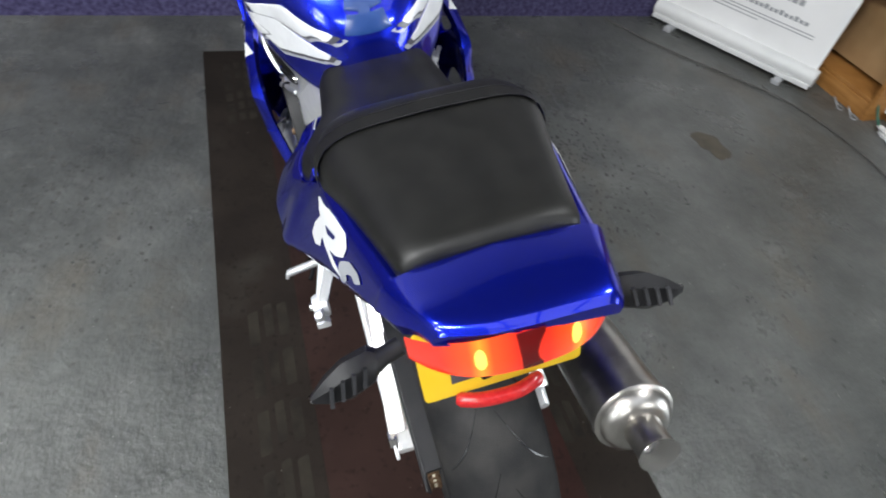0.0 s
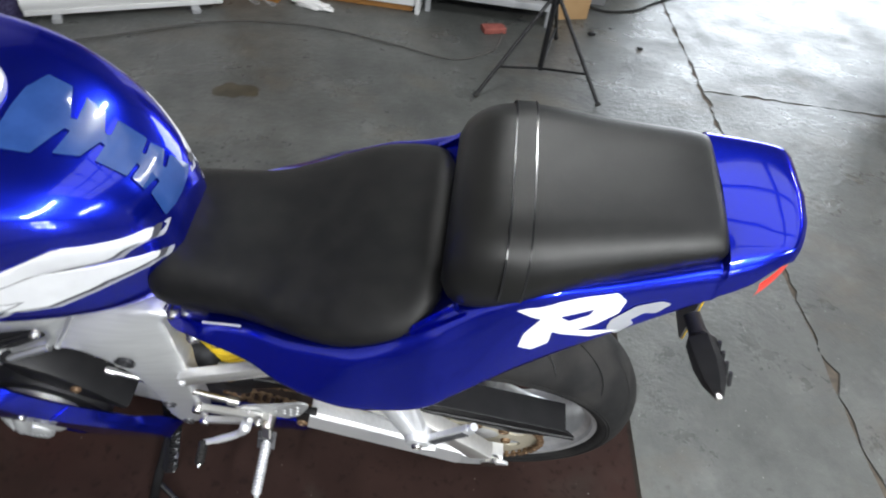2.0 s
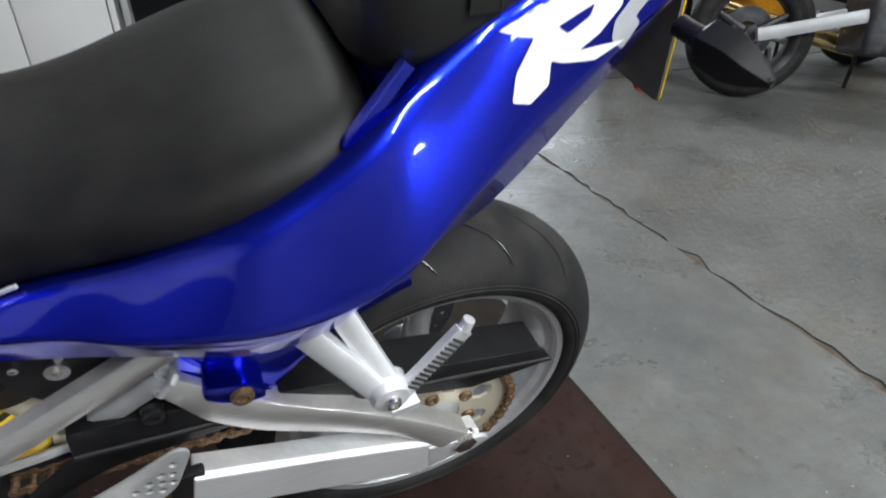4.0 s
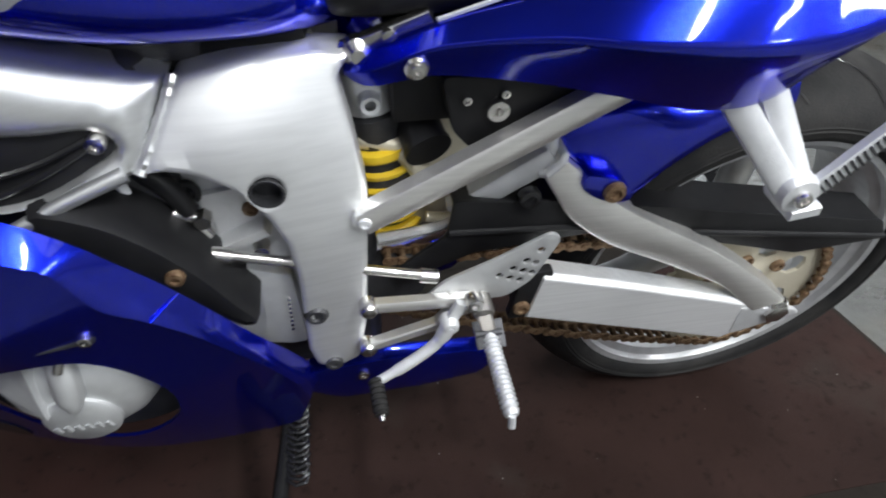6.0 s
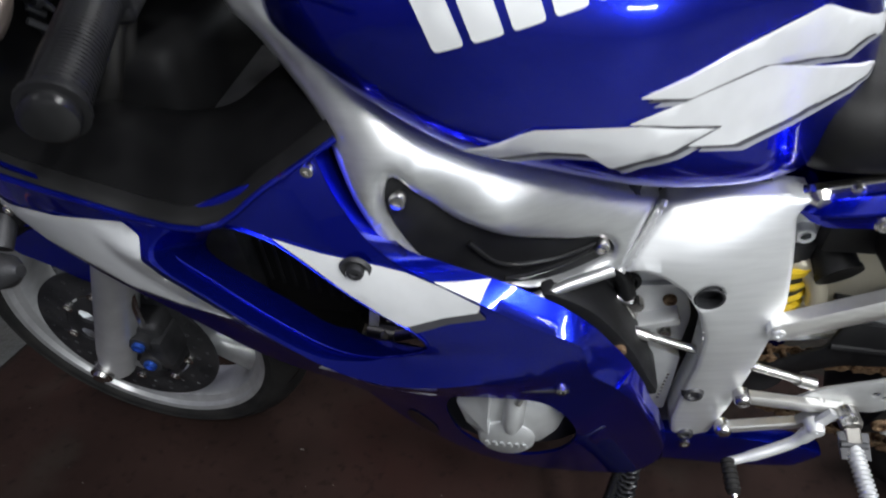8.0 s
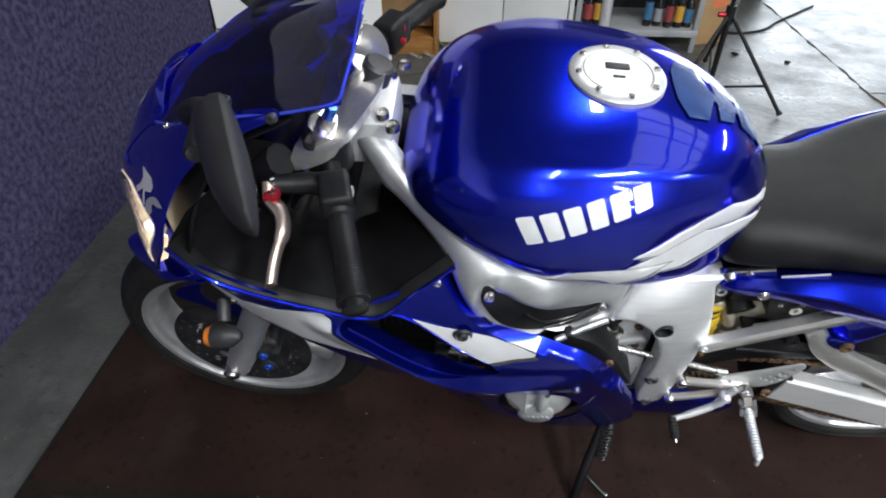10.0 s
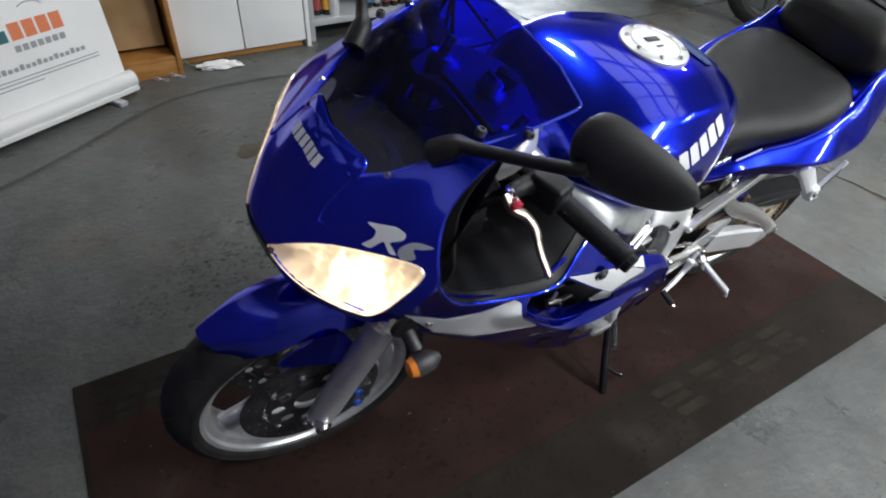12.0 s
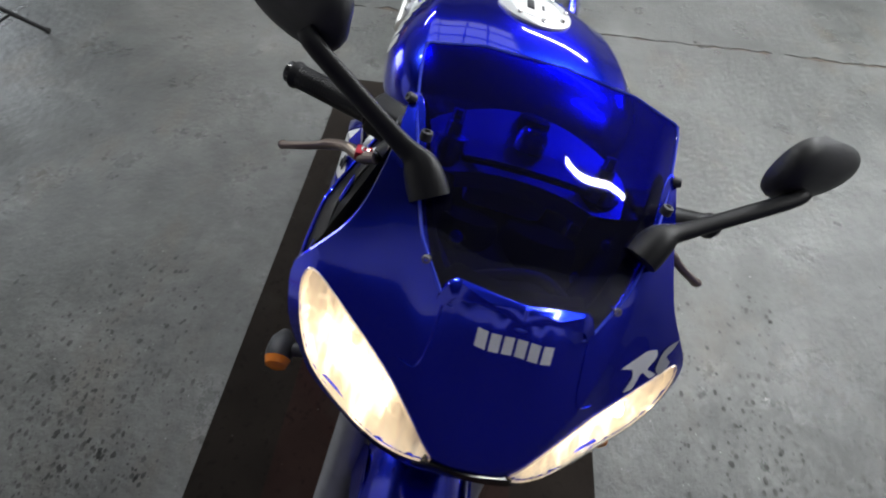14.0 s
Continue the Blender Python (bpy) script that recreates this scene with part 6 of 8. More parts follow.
part("cockpit_shroud", join(tube(spline([(1.31, 0.07, 0.86), (1.27, 0.085, 0.87), (1.2, 0.125, 0.88), (1.15, 0.14, 0.91)], 4, False), 0.022, 10), tube(spline([(1.31, -0.07, 0.86), (1.27, -0.085, 0.87), (1.2, -0.125, 0.88), (1.15, -0.14, 0.91)], 4, False), 0.022, 10), block(1.18, 1.33, -0.09, 0.09, 0.78, 0.835, 0.02, 2)), BLACK, bike, "black cockpit shroud behind the screen")

part("cockpit_stay", tube(spline([(1.285, 0.105, 0.862), (1.270, 0.070, 0.885), (1.255, 0.030, 0.897), (1.262, -0.030, 0.885), (1.285, -0.085, 0.866)], 6, False), 0.008, 10), DARKMETAL, bike, "grey curved instrument stay")
# bright bolts added to give the glints seen through the screen
for x, y, z in ((1.225, 0.085, 0.880), (1.215, -0.070, 0.884), (1.180, 0.118, 0.905), (1.235, -0.108, 0.875)):
    part("glint_bolt", screw(x, y, z, 0.009, (0.5, 0, 1)), STEEL, bike, "steel bolt added as a glint")
part("battery_box", block(0.545, 0.70, -0.092, 0.092, 0.58, 0.690, 0.012, 2), DEEPBLACK, bike, "black box under the fuel tank")
part("air_box", block(1.10, 1.24, -0.10, 0.115, 0.66, 0.80, 0.03, 3), DEEPBLACK, bike, "black air box inside the fairing")
# forks, clamps, ignition
FT = Vector((1.100, 0, 0.925))
AX = AXF
lean_dir = (FT - AX).normalized()
for sign in (1, -1):
    b = Vector((1.395, sign * 0.103, 0.268))
    t = Vector((1.102, sign * 0.103, 0.925))
    leg = part("fork_leg", join(tube([b, b + (t - b) * 0.06, b + (t - b) * 0.07, b + (t - b) * 0.42, b + (t - b) * 0.43], [0.026, 0.028, 0.029, 0.029, 0.033], 24)), SILVER, bike, "silver painted fork leg")
    part("stanchion", tube([b + (t - b) * 0.42, t], 0.0215, 20), STEEL, leg, "bright fork stanchion")
    part("axle_clamp", join(lathe([(0.0001, 0.006), (0.010, 0.006), (0.012, 0.0), (0.017, 0.0), (0.017, -0.02)], Matrix.Translation((1.398, 0.135, 0.282)) if sign > 0 else Matrix.Translation((1.398, -0.135, 0.282)) @ Matrix.Rotation(math.pi, 4, "Z"), 20)), STEEL, leg, "bright axle end")
    part("fork_cap", join(lathe([(0.0001, 0.030), (0.011, 0.030), (0.012, 0.014), (0.022, 0.013), (0.024, 0.0), (0.024, -0.012)], Matrix.Translation(t) @ Vector((0, 1, 0)).rotation_difference(lean_dir).to_matrix().to_4x4(), 20)), STEEL, leg, "polished fork cap")
    part("preload_nut", lathe([(0.0001, 0.046), (0.008, 0.046), (0.009, 0.030), (0.009, 0.028)], Matrix.Translation(t) @ Vector((0, 1, 0)).rotation_difference(lean_dir).to_matrix().to_4x4(), 6), BLUEANO, leg, "blue preload adjuster")
    cal = part("brake_caliper", join(block(1.29, 1.345, sign * 0.075 - 0.030, sign * 0.075 + 0.030, 0.265, 0.375, 0.012, 3), block(1.285, 1.315, sign * 0.075 - 0.040, sign * 0.075 + 0.040, 0.29, 0.35, 0.008, 2), rod((1.318, sign * 0.118, 0.30), (1.318, sign * 0.05, 0.30), 0.017, 18), rod((1.318, sign * 0.118, 0.345), (1.318, sign * 0.05, 0.345), 0.017, 18)), DARKMETAL, bike, "dark blue-grey brake caliper")
    for z in (0.30, 0.345):
        part("caliper_bolt", screw(1.318, sign * 0.120, z, 0.010, (0, sign, 0)), BLUEANO, cal, "blue caliper bolt")
    part("brake_hose", tube(spline([(1.31, sign * 0.10, 0.375), (1.285, sign * 0.11, 0.46), (1.25, sign * 0.09, 0.58), (1.21, sign * 0.06, 0.70)], 5, False), 0.0055, 8), STEEL, bike, "braided brake hose")
part("top_clamp", sheet(spline([(1.14, 0.13), (1.09, 0.14), (1.06, 0.11), (1.035, 0.05), (1.03, 0), (1.035, -0.05), (1.06, -0.11), (1.09, -0.14), (1.14, -0.13), (1.125, -0.06), (1.12, 0), (1.125, 0.06)], 3), lambda u, v: Vector((u, v, 0.925 + 0.42 * (1.1 - u))), (0.006, 0, -0.022), (), 0.03), SATIN, bike, "bright aluminium top fork clamp")
part("steering_nut", lathe([(0.0001, 0.030), (0.014, 0.030), (0.020, 0.022), (0.022, 0.0)], Matrix.Translation((1.078, 0, 0.934)) @ Vector((0, 1, 0)).rotation_difference(lean_dir).to_matrix().to_4x4(), 24), STEEL, bike, "chrome steering stem nut")
part("ignition", join(lathe([(0.0001, 0.028), (0.017, 0.028), (0.021, 0.024), (0.022, 0.0)], Matrix.Translation((1.050, 0.0, 0.935)) @ Vector((0, 1, 0)).rotation_difference(lean_dir).to_matrix().to_4x4(), 24)), DARKMETAL, bike, "black ignition lock")
part("head_casting", join(block(1.02, 1.10, -0.06, 0.06, 0.83, 0.905, 0.015, 2)), ALU, bike, "aluminium steering head casting")
for sx, sy in ((1.035, 0.045), (1.018, 0.07), (1.035, -0.045), (1.018, -0.07)):
    part("head_bolt", screw(sx, sy, 0.912, 0.010, (0, 0, 1)), STEEL, bike, "steel bolt on the steering head")

# handlebars with grips, switches and levers
for sign in (1, -1):
    end = Vector((1.030, sign * 0.332, 0.868)) if sign > 0 else Vector((0.985, -0.335, 0.872))
    inn = Vector((1.098, sign * 0.105, 0.900)) if sign > 0 else Vector((1.085, -0.105, 0.900))
    w = end - inn
    hb = part("handlebar", join(tube([inn, inn + w * 0.45], 0.0115, 16), tube([inn - Vector((0, 0, 0.022)), inn + Vector((0, 0, 0.022))], 0.031, 24)), BLACK, bike, "black clip-on handlebar")
    gp = [(0.43, 0.0175), (0.45, 0.0205), (0.47, 0.0165), (0.60, 0.0170), (0.75, 0.0162), (0.92, 0.0168), (0.935, 0.0195), (0.95, 0.0195), (0.955, 0.015)]
    part("grip", tube([inn + w * t for t, r in gp], [r for t, r in gp], 20), BLACK, hb, "black rubber grip")
    ribs = []
    for k in range(26):
        c = inn + w * (0.485 + 0.0165 * k)
        ribs.append(tube([c, c + w * 0.009], 0.0172, 14))
    part("grip_ribs", join(*ribs), BLACK, hb)
    part("bar_end", tube([inn + w * t for t in (0.95, 0.955, 0.99, 1.0)], [0.012, 0.0155, 0.0155, 0.012], 18), GLOSSBLACK, hb, "black bar end weight")
    sw = part("switch_housing", moved(block(-0.020, 0.020, -0.028, 0.028, -0.024, 0.026, 0.008, 3), Matrix.Translation(inn + w * 0.34) @ Matrix.Rotation(math.atan2(w.x, -w.y) if sign > 0 else math.atan2(-w.x, w.y), 4, "Z")), BLACK, hb, "black switch housing")
    q = inn + w * 0.34
    part("switch_button", join(block(q.x - 0.022, q.x - 0.014, q.y - 0.008, q.y + 0.004, q.z + 0.004, q.z + 0.016, 0.002), block(q.x - 0.024, q.x - 0.014, q.y + 0.008, q.y + 0.018, q.z - 0.010, q.z - 0.002, 0.002)), RED if sign < 0 else GREYMETAL, hb, "small switch button")
    piv = Vector((1.150, 0.178, 0.905)) if sign > 0 else Vector((1.120, -0.185, 0.885))
    tip = Vector((1.139, 0.290, 0.850)) if sign > 0 else Vector((1.065, -0.314, 0.809))
    br = part("lever_bracket", join(tube([q + (inn - q) * 0.25, q + (inn - q) * 0.25 + Vector((0.03, 0, 0.002)), piv], [0.018, 0.014, 0.012], 12)), BLACK, hb, "black lever bracket")
    span = tip - piv
    side = Vector((0.028, 0, -0.004))
    cpts = [piv + Vector((0.004, 0, 0.002)), piv + span * 0.16 + side * 0.1, piv + span * 0.30 - side * 0.35, piv + span * 0.48 - side * 0.45, piv + span * 0.72 - side * 0.15, tip - span * 0.04, tip]
    crv = spline(cpts, 4, False)
    rad = [0.0115] * 8 + [0.0100] * 6 + [0.0076] * 9 + [0.0095, 0.0065]
    part("lever", tube(crv, rad[: len(crv)] + [0.006] * max(0, len(crv) - len(rad)), 12, 0.7), LEVER, hb, "bronze adjustable lever with a drilled arm")
    part("lever_adjuster", moved(block(-0.008, 0.010, -0.013, 0.013, -0.003, 0.010, 0.003), Matrix.Translation(piv + span * 0.12)), RED, hb, "red anodised lever adjuster")
    for t in (0.02, 0.13):
        c = piv + span * t + Vector((0, 0, 0.008))
        part("lever_screw", screw(c.x, c.y, c.z, 0.006, (0.1, 0, 1)), STEEL, hb)
    for t in (0.30, 0.38, 0.45):
        c = crv[int(t * (len(crv) - 1))] + Vector((0, 0, 0.0052))
        part("lever_hole", lathe([(0.0001, 0.0), (0.0036, 0.0), (0.0036, -0.002)], pose(c.x, c.y, c.z, 90, 0, 0), 10), GLOSSBLACK, hb)
part("brake_reservoir", join(lathe([(0.0001, 0.03), (0.020, 0.03), (0.022, 0.026), (0.022, -0.012), (0.018, -0.016)], pose(1.15, -0.155, 0.945, 90, 0, 0), 24)), GLOSSBLACK, bike, "black brake fluid reservoir")
for k, pts in enumerate((
    [(1.12, 0.17, 0.90), (1.17, 0.15, 0.87), (1.19, 0.12, 0.80), (1.14, 0.09, 0.74)],
    [(1.10, 0.16, 0.89), (1.15, 0.13, 0.83), (1.16, 0.11, 0.77), (1.10, 0.09, 0.72)],
    [(1.13, -0.16, 0.89), (1.17, -0.13, 0.84), (1.18, -0.10, 0.76)],
    [(1.09, 0.12, 0.90), (1.13, 0.05, 0.94), (1.12, -0.05, 0.93), (1.10, -0.12, 0.90)],
)):
    part("control_cable", tube(spline(pts, 6, False), 0.0045, 8), BLACK, bike, "black control cable")
for k in range(7):
    y = 0.16 - 0.012 * k
    part("cable_clip", tube([(1.16 + 0.006 * k, y, 0.842 + 0.006 * (k % 3)), (1.166 + 0.006 * k, y + 0.008, 0.852 + 0.006 * (k % 2))], 0.003, 6), DARKMETAL, bike, "small cable fitting")

# mirrors
for sign in (1, -1):
    root = Vector((1.224, sign * 0.142, 0.985))
    el = Vector((1.172, sign * 0.268, 1.042))
    mir = part("mirror_stay", join(tube(spline([root + Vector((0.022, -0.02 * sign, -0.022)), root, root + (el - root) * 0.25, el, el + Vector((-0.012, 0.02 * sign, 0.012))], 4, False), [0.024, 0.024, 0.0235, 0.022, 0.020, 0.016, 0.0135, 0.0125, 0.0115, 0.011, 0.011, 0.011, 0.011, 0.011, 0.011, 0.010, 0.010], 16, 0.75)), BLACK, bike, "black mirror stalk")
    rings = []
    cen0, cen1 = Vector((1.128, sign * 0.248, 1.066)), Vector((1.072, sign * 0.380, 1.060))
    shape = spline([(0.0, 0.020), (0.05, 0.033), (0.15, 0.043), (0.30, 0.0455), (0.50, 0.0425), (0.70, 0.036), (0.86, 0.026), (0.95, 0.016), (1.0, 0.004)], 3, False)
    for q in shape:
        t, hgt = q.x, q.y
        c = cen0.lerp(cen1, t) + Vector((0, 0, -0.004 * math.sin(math.pi * t)))
        dep = 0.72 * hgt
        ring = []
        for j in range(20):
            a = 2 * math.pi * j / 20
            cx = math.cos(a)
            ring.append(c + Vector((dep * (cx if cx > 0 else 0.25 * cx) * 1.1 + 0.010, 0, hgt * math.sin(a) * 1.0)))
        rings.append(ring)
    part("mirror_housing", loft(rings), MIRRORBLACK, mir, "matt black mirror housing")
    part("mirror_glass", sheet([Vector((sign * (0.268 + 0.080 * t), 1.054 + 0.036 * h)) for t, h in ((0, -0.5), (0.35, -0.95), (0.75, -0.85), (1, -0.2), (0.95, 0.5), (0.6, 0.9), (0.2, 0.85))], lambda u, v: Vector((1.128 - 0.385 * (abs(u) - 0.25), u, v)), (0.002, 0, 0), (), 0.03), make("mirror_silver", (0.9, 0.9, 0.92), rough=0.01, metal=1.0), mir, "mirror glass")
    part("mirror_bolt", screw(root.x - 0.03, root.y, root.z + 0.016, 0.007, (-0.2, 0, 1)), DARKMETAL, mir, "dark mirror mount nut")

# front mudguard
rings = []
for k in range(21):
    a = radians(56 + (150 - 56) * k / 20)
    row = []
    for j in range(15):
        f = -1 + 2 * j / 14
        taper = 0.70 + 0.30 * math.sin(math.pi * min(1.0, 0.18 + k / 24))
        y = 0.076 * f * taper * (0.55 + 0.45 * math.sin(math.pi / 2 * min(1.0, k / 4)))
        rr = 0.318 - 0.070 * abs(f) ** 2.6
        row.append(Vector((rr * math.cos(a), y, rr * math.sin(a))))
    rings.append(row)
bm = loft(rings, False, False)
bmesh.ops.solidify(bm, geom=bm.faces[:], thickness=0.003)
guard = part("front_mudguard", moved(bm, STEER), BLUE, bike, "deep blue front mudguard")
GW = [(1.46, 0.50), (1.40, 0.535), (1.345, 0.53), (1.315, 0.47), (1.335, 0.44), (1.365, 0.445), (1.41, 0.47)]
for sign in (1, -1):
    bm = sheet(spline(GW, 3), lambda u, v: Vector((u, 0.080 + 0.10 * max(0.0, 0.52 - v) + 0.0, v)), (0, -0.004, 0), (), 0.02)
    part("mudguard_wing", bm if sign > 0 else mirrored(bm), BLUE, guard, "blue mudguard side wing")

# front indicators on short stalks
for sign in (1, -1):
    a, c = Vector((1.285, sign * 0.175, 0.672)), Vector((1.276, sign * 0.240, 0.634))
    ind = part("front_indicator", join(tube([a, a + (c - a) * 0.7], 0.010, 12), tube([c + Vector((-0.028, 0, 0.004)), c + Vector((-0.014, 0, 0.002)), c + Vector((0.006, 0, 0)), c + Vector((0.016, 0, -0.001))], [0.006, 0.0165, 0.0195, 0.018], 18)), DARKMETAL, bike, "dark indicator on a short stalk")
    part("indicator_lens", tube([c + Vector((0.016, 0, -0.001)), c + Vector((0.026, 0, -0.002)), c + Vector((0.030, 0, -0.002))], [0.018, 0.0145, 0.006], 18), AMBER, ind, "amber indicator lens")
    bm = lathe([(0.0001, 0.004), (0.026, 0.004), (0.030, 0.0), (0.030, -0.004)], Matrix.Translation((1.283, 0.192 if sign > 0 else -0.192, 0.678)), 20)
    part("indicator_seat", bm, BLACK, bike, "black rubber indicator seat")

# radiator and downpipes seen through the vents
part("radiator", block(1.06, 1.10, -0.17, 0.17, 0.50, 0.72, 0.006), DARKMETAL, bike, "dark radiator core")
for k in range(22):
    z = 0.505 + 0.0095 * k
    part("radiator_fin", block(1.1, 1.104, -0.168, 0.168, z, z + 0.005, 0), GLOSSBLACK, bike)
part("inner_duct", join(block(0.93, 1.06, -0.150, 0.150, 0.50, 0.705, 0.008, 2), block(0.965, 1.05, -0.145, 0.145, 0.44, 0.52, 0.008, 2)), DEEPBLACK, bike, "black duct between the vents")
for k in range(9):
    both("duct_rib", tube([(0.945 + 0.013 * k, 0.1505, 0.520 + 0.004 * k), (0.945 + 0.013 * k, 0.1505, 0.690)], 0.0022, 6), BLACK)
for y in (-0.12, -0.04, 0.04, 0.12):
    part("downpipe", tube(spline([(0.98, y, 0.60), (1.06, y, 0.53), (1.05, y * 0.9, 0.42), (0.92, y * 0.7, 0.33), (0.78, y * 0.5, 0.29)], 5, False), 0.018, 12), DARKMETAL, bike, "dark exhaust downpipe")
part("water_pump", join(tube([(0.90, 0.10, 0.56), (0.905, 0.165, 0.555)], [0.034, 0.028], 20), tube([(0.93, 0.14, 0.585), (0.88, 0.15, 0.565)], 0.012, 10)), ALUCAST, bike, "cast housing behind the vent")
part("ribbed_hose", join(*(tube([(0.985 - 0.011 * k, 0.155, 0.668 - 0.012 * k), (0.979 - 0.011 * k, 0.155, 0.662 - 0.012 * k)], 0.024 if k % 2 else 0.021, 14) for k in range(10))), RUBBER, bike, "ribbed black hose")

# ---- frame details ----
both("beam_duct", sheet(DUCT, lambda u, v: Vector((u, beam_y(u, v) - 0.014, v)), (0, -0.003, 0), (), 0.012), BLACK, "black plastic air duct insert in the frame")
both("duct_lip", tube(spline([(x, beam_y(x, z) - 0.012, z) for x, z in ((0.822, 0.668), (0.80, 0.640), (0.775, 0.628), (0.74, 0.628), (0.706, 0.637))], 5, False), 0.0028, 8), GLOSSBLACK, "glossy duct ridge")
both("duct_lip", tube(spline([(x, beam_y(x, z) - 0.012, z) for x, z in ((0.79, 0.612), (0.765, 0.612), (0.735, 0.620), (0.706, 0.632))], 5, False), 0.0028, 8), GLOSSBLACK, "glossy duct ridge")
for x, z in ((0.879, 0.720), (0.701, 0.634)):
    both("duct_screw", screw(x, beam_y(x, z) - 0.008, z, 0.0075), STEEL, "steel duct screw")
both("duct_bar", tube([(0.688, 0.158, 0.610), (0.728, 0.172, 0.600), (0.768, 0.188, 0.588)], [0.0065, 0.006, 0.0055], 14), FRAMEALU, "polished lower bar of the frame")
weld = []
for k in range(16):
    t = k / 15
    x, z = 0.646 + 0.034 * t ** 1.15, 0.663 - 0.058 * t
    weld.append(Vector((x, beam_y(x, z) - 0.0065 + (0.0012 if k % 2 else 0), z)))
both("weld_seam", tube(weld, [0.0050 if k % 2 else 0.0040 for k in range(16)], 8), FRAMEALU, "rippled weld seam")
both("plate_hole", lathe([(0.0001, -0.012), (0.0115, -0.012), (0.0122, 0.0), (0.0140, 0.0006), (0.0150, 0.0)], Matrix.Translation((0.591, pivot_y(0.591, 0.577) + 0.0006, 0.577)), 24, False), DARKMETAL, "recessed bolt hole")
for x, z in ((0.914, 0.669),):
    both("fairing_bolt", join(lathe([(0.0001, 0.001), (0.010, 0.001), (0.0125, 0.003), (0.015, 0.0)], Matrix.Translation((x, side_y(x, z) + 0.001, z)), 20), screw(x, side_y(x, z) + 0.004, z, 0.008)), DARKMETAL, "dark recessed fairing bolt")
for x, z in ((0.952, 0.745), (0.729, 0.526), (1.255, 0.686), (1.131, 0.728)):
    both("fairing_screw", screw(x, side_y(x, z) + 0.001, z, 0.0060), STEEL, "steel fairing screw")
both("tail_screw", join(lathe([(0.0001, 0.001), (0.0065, 0.001), (0.0078, 0.0025), (0.0095, 0.0)], Matrix.Translation((0.467, 0.1425, 0.672)), 20), screw(0.467, 0.1440, 0.672, 0.0055)), STEEL, "steel tail cowl screw")
both("seat_trim", bar((0.450, 0.128, 0.702), (0.392, 0.136, 0.724), 0.003, 0.003), ALU, "thin bright seat trim")
both("seat_bracket", join(bar((0.520, 0.098, 0.668), (0.452, 0.112, 0.700), 0.012, 0.010), lathe([(0.0001, 0.011), (0.006, 0.011), (0.008, 0.008), (0.012, 0.004), (0.012, -0.006)], Matrix.Translation((0.508, 0.103, 0.668)), 16), lathe([(0.0001, 0.006), (0.005, 0.005), (0.007, -0.004)], Matrix.Translation((0.484, 0.110, 0.684)), 12)), STEEL, "bright bolted seat bracket")
both("grab_tab", bar((0.165, 0.150, 0.808), (0.118, 0.140, 0.862), 0.010, 0.010), BLUE)
both("vent_lip", tube(spline([Vector((x, side_y(x, z) + 0.001, z)) for x, z in VENT], 4), 0.0013, 6), BLUE, "rolled vent edge")
both("belly_vent", sheet(spline([(0.894, 0.372), (0.908, 0.352), (0.900, 0.318), (0.874, 0.302), (0.870, 0.340)], 3), on_side(0.0015), (0, -0.001, 0), (), 0.02), GLOSSBLACK, "small dark lower vent")
# fuel cap
capbase = Matrix.Translation((0.728, 0, 0.9515)) @ Matrix.Rotation(radians(-4.5), 4, "Y")
capm = capbase @ Matrix.Rotation(radians(90), 4, "X")
cap = part("fuel_cap", lathe([(0.0001, 0.0065), (0.044, 0.0065), (0.046, 0.0045), (0.047, 0.0065), (0.060, 0.006), (0.064, 0.003), (0.065, -0.010)], capm, 48), COVERGREY, bike, "brushed aluminium fuel filler cap")
for k in range(8):
    a = 2 * math.pi * k / 8 + 0.2
    c = capbase @ Vector((0.0535 * math.cos(a), 0.0535 * math.sin(a), 0.0062))
    part("cap_bolt", screw(c.x, c.y, c.z, 0.0045, (0, 0, 1)), STEEL, cap)
part("cap_key_flap", moved(join(block(-0.016, 0.016, -0.016, -0.004, 0.0045, 0.0085, 0.001), block(-0.008, 0.008, 0.010, 0.014, 0.0045, 0.0078, 0.0005)), capbase), DARKMETAL, cap, "dark keyhole flap")

# ---- rear: lamp, plate, indicators, silencer ----
TAILRED = make("lit_tail_lens", (0.42, 0.010, 0.006), (0.50, 0.014, 0.007), 120, 0.12, 0.18, emit=(1.0, 0.045, 0.006), power=1.15, coat=0.6)
tn, tk = TAILRED.node_tree.nodes, TAILRED.node_tree.links
tco, tsep, tab, tsub, tab2, tmr, tcr = tn.new("ShaderNodeTexCoord"), tn.new("ShaderNodeSeparateXYZ"), tn.new("ShaderNodeMath"), tn.new("ShaderNodeMath"), tn.new("ShaderNodeMath"), tn.new("ShaderNodeMapRange"), tn.new("ShaderNodeValToRGB")
tab.operation, tsub.operation, tab2.operation = "ABSOLUTE", "SUBTRACT", "ABSOLUTE"
tsub.inputs[1].default_value = 0.043
tmr.inputs["From Max"].default_value = 0.030
tcr.color_ramp.elements[0].color, tcr.color_ramp.elements[1].color = (1.0, 0.34, 0.02, 1), (0.50, 0.020, 0.006, 1)
warm_ = tcr.color_ramp.elements.new(0.30)
warm_.color = (0.95, 0.085, 0.008, 1)
tk.new(tco.outputs["Object"], tsep.inputs[0])
tk.new(tsep.outputs[1], tab.inputs[0])
tk.new(tab.outputs[0], tsub.inputs[0])
tk.new(tsub.outputs[0], tab2.inputs[0])
tk.new(tab2.outputs[0], tmr.inputs[0])
tk.new(tmr.outputs[0], tcr.inputs[0])
tk.new(tcr.outputs[0], tn["Principled BSDF"].inputs["Emission Color"])
